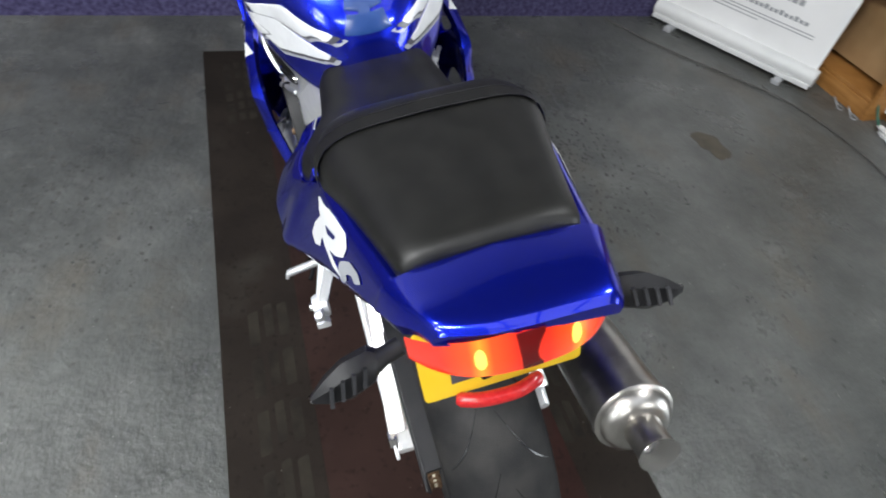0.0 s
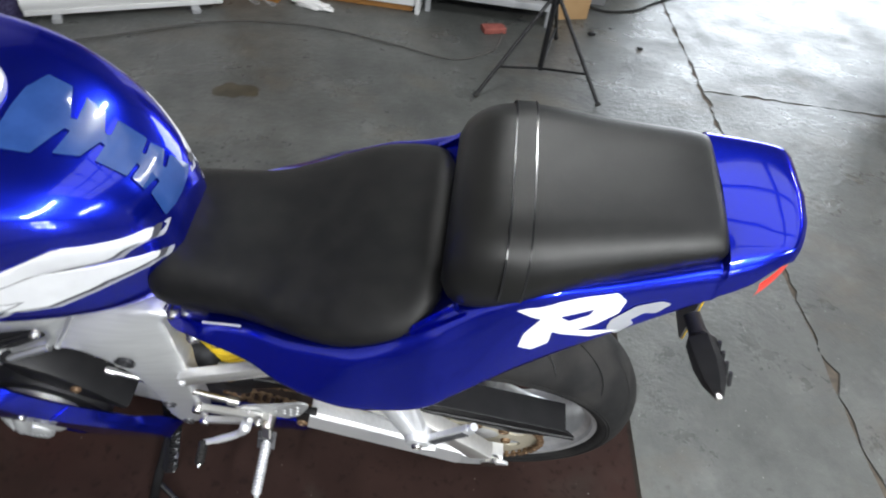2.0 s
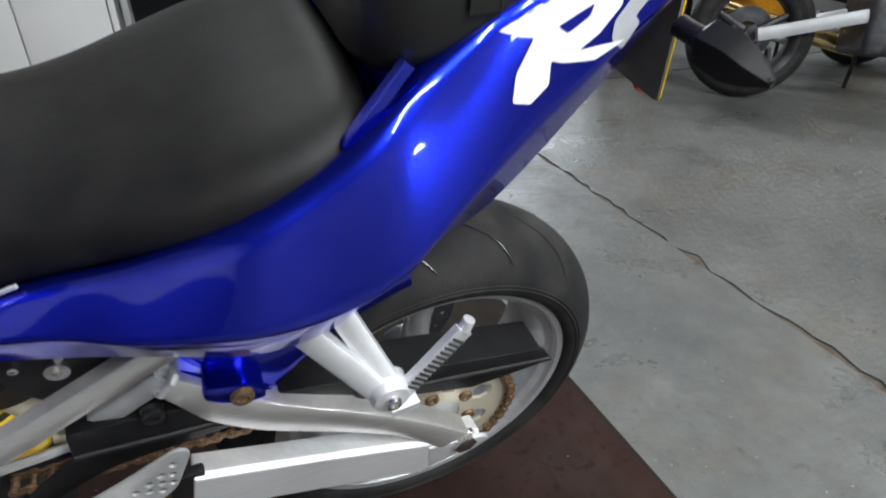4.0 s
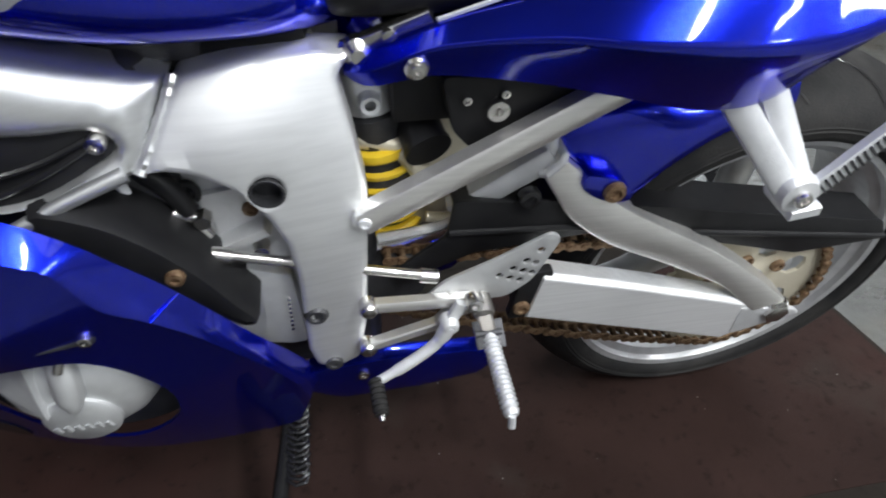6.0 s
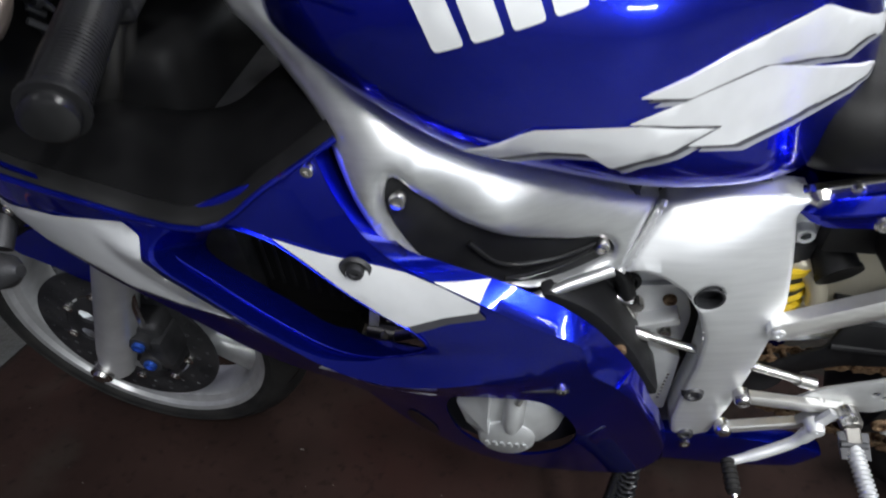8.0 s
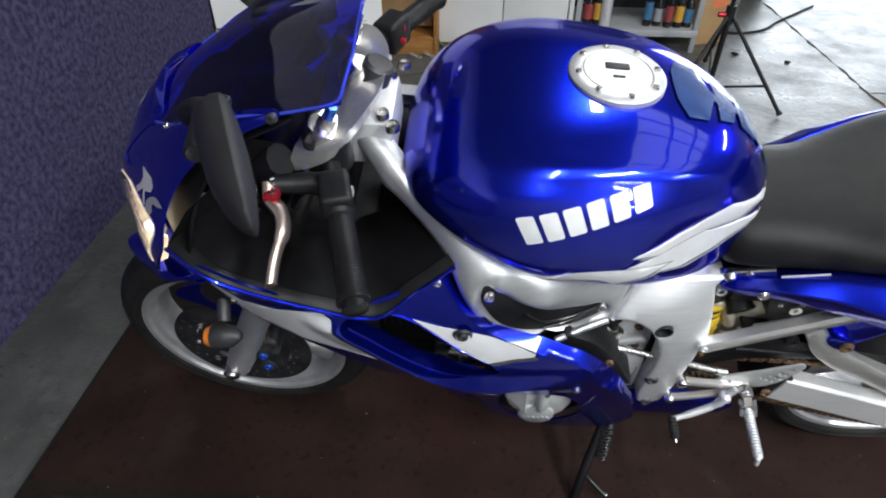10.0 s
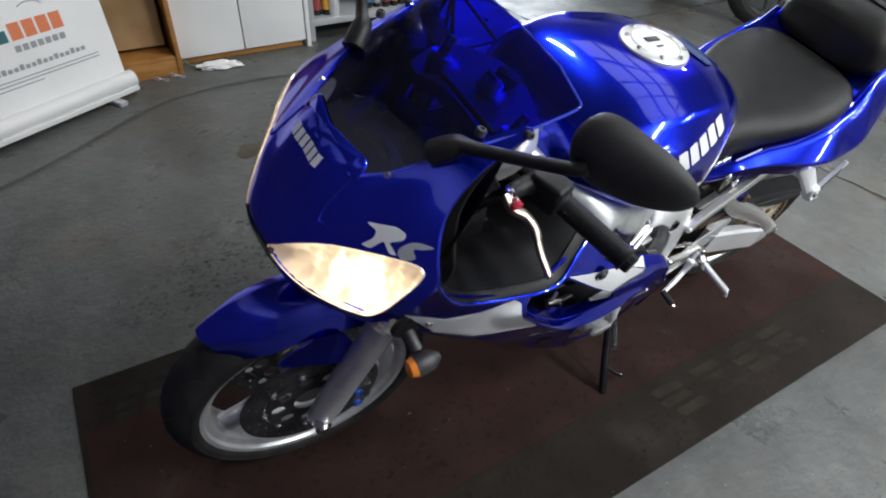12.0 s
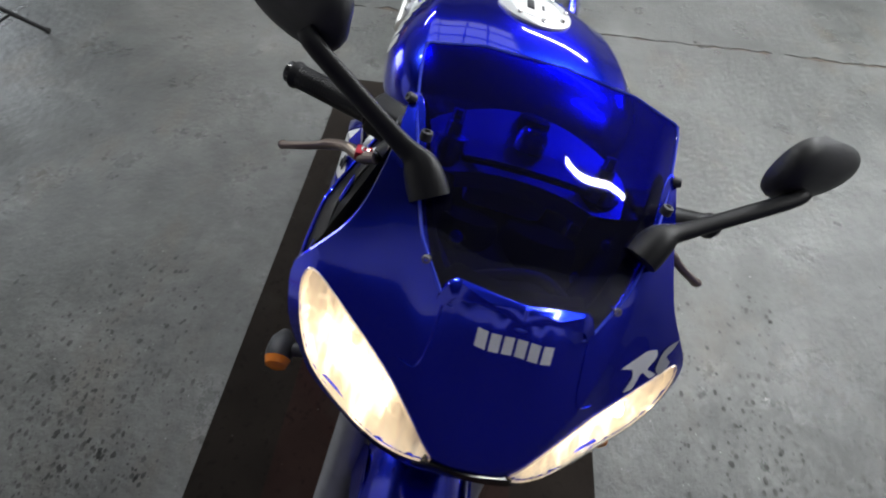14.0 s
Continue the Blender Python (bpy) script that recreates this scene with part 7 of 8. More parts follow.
TAILHOT = make("lit_tail_bulb", (0.8, 0.2, 0.05), emit=(1.0, 0.45, 0.06), power=2.0)


def lens_at(y, t):
    """The tail lens: y across, t from its top edge (0) to its lower edge (1)."""
    q = min(1.0, abs(y) / 0.100)
    top = Vector((-0.245 + 0.046 * q ** 3.0, y * 0.97, 0.963 - 0.034 * q ** 2.5))
    drop = 0.046 * (1 - 0.40 * q ** 3)
    return top + Vector((-0.011 * math.sin(1.9 * t) * (1 - 0.5 * q), 0, -drop * t))


tl = part("tail_light", loft([[lens_at((-1 + 2 * k / 28) * 0.100, t) for k in range(29)] for t in (0, 0.15, 0.35, 0.55, 0.75, 0.9, 1.0)], False, False), TAILRED, bike, "lit red tail light with orange bulbs")
for y in (0.045, -0.040):
    part("tail_bulb", sheet(ring2(y, 0.45, 0.0050, 16, 0.26), lambda u, v: lens_at(u, v) + Vector((-0.001, 0, 0)), (0.0005, 0, 0), (), 0.1), TAILHOT, tl, "glowing orange bulb spot")
part("lens_divider", sheet([Vector((-0.012, 0.05)), Vector((0.014, 0.05)), Vector((0.010, 0.95)), Vector((-0.008, 0.95))], lambda u, v: lens_at(u, v) + Vector((-0.001, 0, 0)), (0.0005, 0, 0), (), 0.012), make("dark_red_lens", (0.10, 0.004, 0.004), rough=0.15), tl, "dark red middle of the lens")
part("undertray", loft([[Vector((x, y, z)) for y, z in ((-w, zz), (-w * 0.6, zz - 0.03), (w * 0.6, zz - 0.03), (w, zz))] for x, w, zz in ((0.22, 0.10, 0.66), (0.05, 0.10, 0.74), (-0.12, 0.08, 0.87), (-0.19, 0.06, 0.90))], False, False), BLACK, bike, "black plastic undertray")
npl = part("number_plate", sheet(corners([(-0.090, 0.876), (0.090, 0.876), (0.090, 0.764), (-0.090, 0.764)], 0.008), lambda u, v: Vector((-0.178 + 0.15 * (v - 0.80), u, v)), (0.0015, 0, 0), (), 0.1), PLATE, bike, "yellow rear plate with dark bars")
part("plate_back", sheet(corners([(-0.089, 0.875), (0.089, 0.875), (0.089, 0.765), (-0.089, 0.765)], 0.008), lambda u, v: Vector((-0.1762 + 0.15 * (v - 0.80), u, v)), (0.002, 0, 0), (), 0.1), make("grey_plate_back", (0.16, 0.155, 0.13), (0.20, 0.19, 0.16), 20, 0.6), npl, "dull grey plate back")
for y0, y1 in ((0.058, 0.020), (0.012, -0.014), (-0.024, -0.062)):
    part("plate_bar", sheet([Vector((y0, 0.835)), Vector((y1, 0.835)), Vector((y1, 0.786)), Vector((y0, 0.786))], lambda u, v: Vector((-0.1792 + 0.15 * (v - 0.80), u, v)), (0.0008, 0, 0), (), 0.1), DARKLINE, npl)
part("plate_reflector", join(tube(spline([(-0.188, 0.056, 0.763), (-0.198, 0.03, 0.765), (-0.200, -0.01, 0.765), (-0.190, -0.040, 0.763)], 4, False), [0.006] + [0.0085] * 11 + [0.006], 10)), make("red_reflector", (0.35, 0.012, 0.014), (0.45, 0.02, 0.02), 200, 0.15), bike, "red rear reflector")
part("plate_stay", join(bar((-0.12, 0.03, 0.87), (-0.175, 0.02, 0.78), 0.012, 0.03), bar((-0.12, -0.03, 0.87), (-0.175, -0.02, 0.78), 0.012, 0.03)), BLACK, bike, "black plate holder")
for sign in (1, -1):
    a, e = Vector((-0.158, sign * 0.100, 0.852)), Vector((-0.182, sign * 0.196, 0.842))
    w = e - a
    u = Vector((0.3, 0, 1)).normalized()
    ind = part("rear_indicator", join(tube([a, a + w * 0.2, a + w * 0.3], [0.010, 0.010, 0.013], 14), loft([[a + w * t + u * (h * s) + Vector((-0.95, 0, 0.3)).normalized() * (d * q) for s, q in ((1, 0.3), (0.5, 1), (-0.5, 1), (-1, 0.3), (-0.6, -1), (0.6, -1))] for t, h, d in ((0.25, 0.010, 0.010), (0.34, 0.021, 0.015), (0.62, 0.024, 0.015), (0.82, 0.016, 0.012), (1.0, 0.004, 0.004))])), BLACK, bike, "angular black rear indicator")
    for k in range(4):
        c = a + w * (0.40 + 0.12 * k) + Vector((-0.0155, 0, 0.006))
        part("indicator_rib", bar(c + u * 0.012, c - u * 0.010 + w * 0.05, 0.004, 0.004), DARKMETAL, ind)
    part("indicator_tip", tube([a + w * 0.84, a + w * 1.01], [0.008, 0.004], 8), CLEAR, ind, "clear indicator tip")
A, B = Vector((0.14, -0.185, 0.480)), Vector((-0.212, -0.168, 0.612))
can = part("silencer", tube([A + (B - A) * t for t in (0, 0.02, 0.07, 0.075, 0.965, 0.97, 1.0, 1.012)], [0.030, 0.042, 0.051, 0.0525, 0.0525, 0.0545, 0.0545, 0.049], 40), CAN, bike, "dull brushed steel silencer can")
d = (B - A).normalized()
part("end_cap", join(tube([B, B + d * 0.012, B + d * 0.022], [0.050, 0.046, 0.033], 32)), CAN, can, "stepped polished end cap")
part("outlet_pipe", tube([B + d * 0.015, B + d * 0.020, B + d * 0.055, B + d * 0.066], [0.033, 0.025, 0.024, 0.027], 28, 1.0, False), CAN, can, "short polished outlet pipe")
part("outlet_rim", tube([B + d * 0.066, B + d * 0.0685, B + d * 0.066], [0.027, 0.0255, 0.0238], 28, 1.0, False), STEEL, can, "bright rim of the outlet")
part("outlet_bore", join(tube([B + d * 0.0665, B + d * 0.012], [0.0238, 0.0225], 24, 1.0, False), tube([B + d * 0.012, B + d * 0.010], 0.0225, 24)), DARKMETAL, can, "dark sooty outlet bore")
part("link_pipe", tube(spline([A, A + Vector((0.10, 0.03, -0.07)), (0.36, -0.10, 0.30), (0.6, -0.05, 0.27)], 5, False), 0.026, 16), STEEL, bike, "steel exhaust link pipe")
# pillion strap and stitched seams, rider seat edge
pil = [o for o in bike.children if o.name == "pillion_seat"][0]
pb = tree(pil)
for name, x0, x1, mat, off in (("pillion_strap", 0.052, 0.075, LEATHER, 0.0035), ("strap_seam", 0.0745, 0.0765, GLOSSBLACK, 0.0042), ("strap_seam", 0.0505, 0.0525, GLOSSBLACK, 0.0042)):
    rows = []
    for x in (x0, (x0 + x1) / 2, x1):
        row = []
        for k in range(33):
            a = math.pi * k / 32
            o = Vector((x, 0.4 * math.cos(a), 0.88 + 0.4 * math.sin(a)))
            p, n, *_ = pb.ray_cast(o, (Vector((x, 0, 0.90)) - o).normalized())
            if p is None:
                p, n, *_ = pb.find_nearest(o)
            row.append(p + (p - Vector((x, 0, 0.90))).normalized() * off)
        rows.append(row)
    part(name, loft(rows, False, False), mat, pil, "black strap across the pad")

# ---- colour fields and lettering reduced to plain shapes ----
TK, NS, TL = tree(tank_ob), tree(nose_ob), tree(tail_ob)
for sign in (1, -1):
    sidep = drape(TK, lambda u, v: Vector((u, sign * 1.0, v)), (0, -sign, 0))
    side2 = drape(TK, lambda u, v: Vector((u, sign * 1.0, v)), (0, -sign, 0), 0.0020)
    n = 6
    for k in range(n):  # six slanted blocks in place of the maker's name
        t0, t1 = (k + 0.12) / n, (k + 0.90) / n
        a, b = Vector((0.860, 0.890)), Vector((0.697, 0.918))
        c, d2 = Vector((0.842, 0.854)), Vector((0.690, 0.894))
        o = [a + (b - a) * t0, a + (b - a) * t1, c + (d2 - c) * t1, c + (d2 - c) * t0]
        decal("name_block", corners(o, 0.003, 2), side2, WHITE, tank_ob, "white block on the tank")
    for o in ([(0.704, 0.819), (0.582, 0.8575), (0.504, 0.8215), (0.507, 0.812), (0.548, 0.8115), (0.615, 0.8215), (0.667, 0.812)],
              [(0.708, 0.799), (0.667, 0.811), (0.610, 0.8205), (0.502, 0.787), (0.506, 0.778), (0.620, 0.7585), (0.660, 0.770), (0.634, 0.7795)],
              [(0.827, 0.768), (0.772, 0.797), (0.700, 0.7965), (0.640, 0.779), (0.672, 0.7675), (0.713, 0.757), (0.734, 0.774), (0.765, 0.776), (0.798, 0.765)]):
        decal("flash", corners(o, 0.002, 2), side2, WHITE, tank_ob, "white flash on the tank", 0.008)
        decal("flash_shadow", corners([Vector(q) + Vector((-0.006, -0.0045)) for q in o], 0.002, 2), sidep, DARKLINE, tank_ob, "", 0.008)
        decal("flash_shadow", corners([Vector(q) + Vector((-0.011, -0.009)) for q in o], 0.002, 2), drape(TK, lambda u, v: Vector((u, sign * 1.0, v)), (0, -sign, 0), 0.0007), GREYDECAL, tank_ob, "", 0.008)
    tailp = drape(TL, lambda u, v: Vector((u, sign * 1.0, v)), (0, -sign, 0))

    RS = [(0.053, 0.880), (-0.012, 0.905), (-0.050, 0.913), (-0.062, 0.905), (-0.058, 0.888), (-0.037, 0.871), (-0.018, 0.862), (-0.065, 0.864), (-0.034, 0.853), (-0.003, 0.855), (0.009, 0.858), (0.010, 0.842), (0.027, 0.831), (0.043, 0.834), (0.040, 0.853), (0.025, 0.875), (0.034, 0.876)]
    decal("white_mark", corners(RS, 0.002, 2), tailp, WHITE, tail_ob, "white slanted mark on the tail", 0.008)
    decal("mark_gap", corners([(0.004, 0.880), (-0.030, 0.892), (-0.026, 0.884), (-0.006, 0.875)], 0.002, 2), drape(TL, lambda u, v: Vector((u, sign * 1.0, v)), (0, -sign, 0), 0.0018), BLUE, tail_ob, "", 0.008)
    GS = [(-0.050, 0.865), (-0.052, 0.878), (-0.075, 0.899), (-0.100, 0.907), (-0.112, 0.904), (-0.098, 0.890), (-0.086, 0.890), (-0.073, 0.879), (-0.079, 0.875), (-0.064, 0.856)]
    decal("grey_mark", corners(GS, 0.003, 2), tailp, GREYDECAL, tail_ob, "grey curled mark on the tail", 0.008)
    W1 = [(1.296, 0.716), (1.236, 0.703), (1.180, 0.706), (1.116, 0.706), (1.102, 0.694), (1.103, 0.676), (1.092, 0.654), (1.046, 0.602), (1.043, 0.595), (1.110, 0.584), (1.162, 0.602), (1.24, 0.648)]
    W2 = [(0.989, 0.6885), (0.946, 0.679), (0.897, 0.675), (0.870, 0.671), (0.838, 0.6605), (0.8065, 0.6472), (0.8085, 0.640), (0.839, 0.629), (0.874, 0.611), (0.892, 0.6215), (0.930, 0.6485), (0.962, 0.6695)]
    L1 = [(1.043, 0.597), (1.110, 0.586), (1.162, 0.604), (1.24, 0.650), (1.246, 0.645), (1.165, 0.596), (1.110, 0.579), (1.050, 0.589)]
    L2 = [(0.8085, 0.642), (0.839, 0.631), (0.872, 0.613), (0.868, 0.602), (0.835, 0.621), (0.801, 0.633)]
    for o in (W1, W2):
        if o is W2:
            part("white_tip", loft([[Vector((c.x, sign * c.y, c.z)) for c in r] for r in tips[sign]], False, False), WHITE, bike, "white tip of the colour field")
        part("white_field", sheet(corners(o, 0.002, 2), on_side(0.0020, sign), (0, 0, 0), (), 0.009), WHITE, bike, "white colour field on the fairing")
    for o in (L1, L2):
        part("field_edge", sheet(corners(o, 0.002, 2), on_side(0.0012, sign), (0, 0, 0), (), 0.009), DARKLINE, bike, "dark line under the white field")
    for x0, x1 in ((0.995, 0.948), (0.940, 0.905), (0.897, 0.860)):
        o = [(x0, 0.472 + 0.15 * (0.99 - x0)), (x1, 0.472 + 0.15 * (0.99 - x1)), (x1 - 0.010, 0.488 + 0.15 * (0.99 - x1)), (x0 - 0.010, 0.488 + 0.15 * (0.99 - x0))]
        part("model_block", sheet(o, on_side(0.0032, sign), (0, 0, 0), (), 0.01), WHITE, bike)
nosep = drape(NS, lambda u, v: Vector((2.0, u, v)), (-1, 0, 0))
for k in range(6):
    y0 = -0.043 + 0.0142 * k
    o = [(y0, 0.9190), (y0 + 0.0108, 0.9190), (y0 + 0.0116, 0.9055), (y0 + 0.0008, 0.9055)]
    decal("name_block", o, nosep, WHITE, nose_ob)
o = [(0.134, 0.884), (0.165, 0.894), (0.180, 0.892), (0.183, 0.885), (0.172, 0.877), (0.190, 0.868), (0.182, 0.866), (0.166, 0.876), (0.160, 0.861), (0.148, 0.860), (0.155, 0.873), (0.152, 0.881)]
decal("white_mark", corners(o, 0.003, 2), nosep, WHITE, nose_ob, "white slanted mark on the nose")
o = [(0.186, 0.874), (0.192, 0.888), (0.212, 0.890), (0.205, 0.884), (0.198, 0.881), (0.207, 0.873), (0.197, 0.866)]
decal("grey_mark", spline(o, 3), nosep, GREYDECAL, nose_ob, "grey curled mark on the nose")
# gel tank pad with toothed edges
back = drape(TK, lambda u, v: Vector((0.10, u, 0.95)) + Vector((0.6, 0, 0.8)) * v, (0.8, 0, -0.6), 0.003)
half = [(0.0, 0.322), (0.030, 0.321), (0.060, 0.311), (0.054, 0.287), (0.008, 0.274), (0.009, 0.268), (0.045, 0.271), (0.036, 0.249), (0.007, 0.2395), (0.008, 0.2335), (0.033, 0.2345), (0.031, 0.199), (0.008, 0.1965), (0.009, 0.1915), (0.029, 0.1935), (0.033, 0.175), (0.010, 0.1685), (0.011, 0.1630), (0.032, 0.1660), (0.042, 0.1356), (0.02, 0.131), (0.0, 0.130)]
decal("tank_pad", corners([Vector(q) for q in half] + [Vector((-y, v)) for y, v in reversed(half[1:-1])], 0.0015, 2), back, PAD, tank_ob, "blue grey gel tank pad with slit edges", 0.008, (0.0, 0, -0.001))

# ---- things round the room ----
# a return wall behind the cupboards; the room goes on past it to the door
slab("wall_south_near", join(block(-0.62, ROOM["x1"], -3.05, -2.9, 0, ROOM["h"], 0), block(-0.62, -0.47, ROOM["y0"], -3.05, 0, ROOM["h"], 0)), PAINTWALL, "pale painted wall behind the cupboards")
for tx, ty, long_, watts in TUBES:
    h = long_ / 2
    lamp = thing("ceiling_lamp", pose(tx, ty, 2.95), "white batten lamp out of view with a lit fluorescent tube", "lamp", "ceiling lamps")
    part("batten", block(-0.04, 0.04, -h - 0.05, h + 0.05, 0.05, 0.15, 0.006), CUPB, lamp)
    part("tube", rod((0, -h, 0.035), (0, h, 0.035), 0.014, 12), TUBEMAT, lamp, "lit tube")
roller = thing("door_1", pose(0, 0, 0), "open roller door rolled up over the doorway", "door", "", "structure")
part("door_roll", rod((DOOR[0], ROOM["y0"] + 0.18, 2.86), (DOOR[1], ROOM["y0"] + 0.18, 2.86), 0.16, 24), GREYMETAL, roller)
for x in (DOOR[0], DOOR[1]):
    part("door_rail", block(x - 0.04, x + 0.04, ROOM["y0"], ROOM["y0"] + 0.05, 0, DOOR[2], 0.004), GREYMETAL, roller)

# roll-up banner beside the wall
bm_ = Vector((1.43, -2.19, 0))
bdir = (Vector((2.15, -1.78, 0)) - bm_).normalized()
BM = Matrix.Translation(bm_) @ Matrix.Rotation(math.atan2(bdir.y, bdir.x), 4, "Z")
ban = thing("roll_up_banner", BM, "white roll-up banner with grey lines and coloured blocks", "banner")
TEAL = make("teal_print", (0.03, 0.13, 0.14), rough=0.5)
ORANGE = make("orange_print", (0.65, 0.19, 0.08), rough=0.5)
GREYP = make("grey_print", (0.30, 0.31, 0.32), rough=0.5)


def back_lean(u, v):
    return Vector((u, -0.10 * v, v))


part("sheet", sheet([(0.0, 0.10), (0.83, 0.10), (0.83, 2.0), (0.0, 2.0)], back_lean, (0, -0.002, 0), (), 0.15), BANNER, ban, "white printed vinyl sheet")
part("foot_rail", tube([(-0.02, 0.0, 0.065), (0.85, 0.0, 0.065)], 0.045, 20, 0.9), CUPB, ban, "white cassette rail")
part("rail_lip", block(-0.015, 0.845, 0.030, 0.048, 0.022, 0.044, 0.004), CUPB, ban)
part("pole", rod((0.842, -0.02, 0.05), (0.842, -0.21, 2.0), 0.010, 10), GLOSSBLACK, ban, "dark edge pole")
for x in (0.12, 0.72):
    part("foot", block(x - 0.02, x + 0.02, -0.10, 0.10, 0.0, 0.022, 0.004), GREYMETAL, ban)


def ban_block(u0, u1, v0, v1, m):
    part("printed_block", sheet([(u0, v0), (u1, v0), (u1, v1), (u0, v1)], lambda u, v: back_lean(u, v) + Vector((0, 0.0018, 0)), (0, -0.0006, 0), (), 0.3), m, ban)


for k in range(4):
    ban_block(0.64 - 0.055 * k - 0.045, 0.64 - 0.055 * k, 0.365, 0.41, TEAL)
for k in range(4):
    ban_block(0.415 - 0.058 * k - 0.048, 0.415 - 0.058 * k, 0.365, 0.43, ORANGE)
for k in range(7):
    ban_block(0.42 - 0.032 * k - 0.024, 0.42 - 0.032 * k, 0.32, 0.345, GREYP)
for k in range(21):
    ban_block(0.66 - 0.025 * k - 0.018, 0.66 - 0.025 * k, 0.252, 0.268 + 0.006 * (k % 3 == 0), GREYP)
for v in (0.222, 0.208):
    ban_block(0.09, 0.66, v, v + 0.004, GREYP)
ban_block(0.36, 0.60, 0.192, 0.196, GREYP)
tc_ = [(0.30 + 0.05 * math.cos(a), 0.47 + 0.022 * math.sin(a)) for a in [0.4 + 0.25 * k for k in range(12)]]
part("printed_arc", tube([back_lean(u, v) + Vector((0, 0.002, 0)) for u, v in tc_], 0.002, 6), GREYP, ban)

# wooden bookcase between banner and cupboard
wood = thing("wooden_bookcase", pose(1.16, -2.30, 0), "orange brown wooden bookcase standing against the wall", "bookcase")
part("side", block(0.0, 0.022, -0.34, 0.0, 0, 1.7, 0.002), WOOD, wood)
part("side", block(0.56, 0.582, -0.34, 0.0, 0, 1.7, 0.002), WOOD, wood)
part("back", block(0.022, 0.56, -0.34, -0.32, 0, 1.7, 0), WOOD, wood)
part("plinth", block(0.022, 0.56, -0.03, -0.008, 0.0, 0.075, 0.002), WOOD, wood)
for z in (0.075, 0.45, 0.85):
    part("shelf", block(0.022, 0.56, -0.32, -0.012, z, z + 0.02, 0.002), WOOD, wood)
part("panel", block(0.04, 0.55, -0.16, -0.14, 0.115, 0.44, 0.002), CARD, wood, "brown board standing in the shelf")

# white two-door cupboard
cup = thing("white_cupboard", pose(0.46, -2.40, 0), "tall white laminate cupboard with two closed doors", "cupboard")
part("carcass", block(0.0, 0.70, -0.42, -0.022, 0.035, 1.85, 0.002), CUPB, cup)
part("plinth", block(0.012, 0.69, -0.40, -0.035, 0.0, 0.035, 0.002), WOOD, cup, "brown plinth")
for x in (0.0, 0.352):
    d_ = part("door", block(x + 0.002, x + 0.347, -0.020, 0.0, 0.042, 1.845, 0.003), CUPB, cup, "plain white door")
    part("handle", tube([(x + (0.32 if x == 0 else 0.03), 0.0, 0.95), (x + (0.32 if x == 0 else 0.03), 0.025, 0.97), (x + (0.32 if x == 0 else 0.03), 0.025, 1.07), (x + (0.32 if x == 0 else 0.03), 0.0, 1.09)], 0.006, 8), STEEL, d_)
part("end_post", block(-0.028, -0.004, -0.42, 0.004, 0.0, 1.85, 0.002), CUPB, cup, "white end panel")

# grey metal rack with bottles
rack = thing("metal_rack", pose(-0.27, -2.46, 0), "grey metal rack of dark bottles and cans", "rack")
for x in (0.0, 0.65):
    for y in (0.0, -0.38):
        part("post", block(x, x + 0.028, y - 0.028, y, 0, 1.7, 0.002), GREYMETAL, rack)
for z in (0.085, 0.52, 0.95):
    part("shelf", block(0.0, 0.678, -0.408, 0.004, z, z + 0.035, 0.003), GREYMETAL, rack, "grey pressed shelf")
part("back_panel", block(0.03, 0.65, -0.412, -0.406, 0.12, 1.7, 0), BLACK, rack, "black back panel")
random.seed(7)
LABELS = [make("bottle_label", c, rough=0.4) for c in ((0.05, 0.16, 0.30), (0.55, 0.30, 0.04), (0.28, 0.05, 0.05), (0.30, 0.30, 0.32))]
for lev in (0.12, 0.555):
    for k in range(11):
        x = -0.27 + 0.05 + 0.055 * k
        if 4 < k < 9 and lev < 0.3:
            continue
        y = -2.46 - 0.06 - 0.05 * random.random()
        h, r = 0.17 + 0.08 * random.random(), 0.022 + 0.006 * random.random()
        b_ = thing("oil_bottle", pose(x, y, lev), "small dark plastic oil bottle on the rack", "bottle", "bottles on the rack")
        part("body", lathe([(0.0001, 0), (r, 0.002), (r, h * 0.7), (r * 0.5, h * 0.84), (r * 0.4, h * 0.86)], pose(0, 0, 0, 90, 0, 0), 14), GLOSSBLACK, b_)
        part("cap", lathe([(r * 0.48, h * 0.85), (r * 0.48, h), (0.0001, h + 0.001)], pose(0, 0, 0, 90, 0, 0), 14), RED if k % 3 == 0 else GREYMETAL, b_)
        part("label", lathe([(r * 1.01, h * 0.15), (r * 1.01, h * 0.55)], pose(0, 0, 0, 90, 0, 0), 14, False), LABELS[k % 4], b_)
can_ = thing("spray_can", pose(0.24, -2.50, 0.12), "silver spray can with a purple top on the rack", "can")
part("body", lathe([(0.0001, 0), (0.030, 0.002), (0.031, 0.16), (0.026, 0.178), (0.016, 0.186)], pose(0, 0, 0, 90, 0, 0), 20), SILVER, can_)
part("cap", lathe([(0.024, 0.172), (0.024, 0.20), (0.018, 0.206), (0.0001, 0.207)], pose(0, 0, 0, 90, 0, 0), 18), make("purple_cap", (0.10, 0.06, 0.22), rough=0.4), can_)

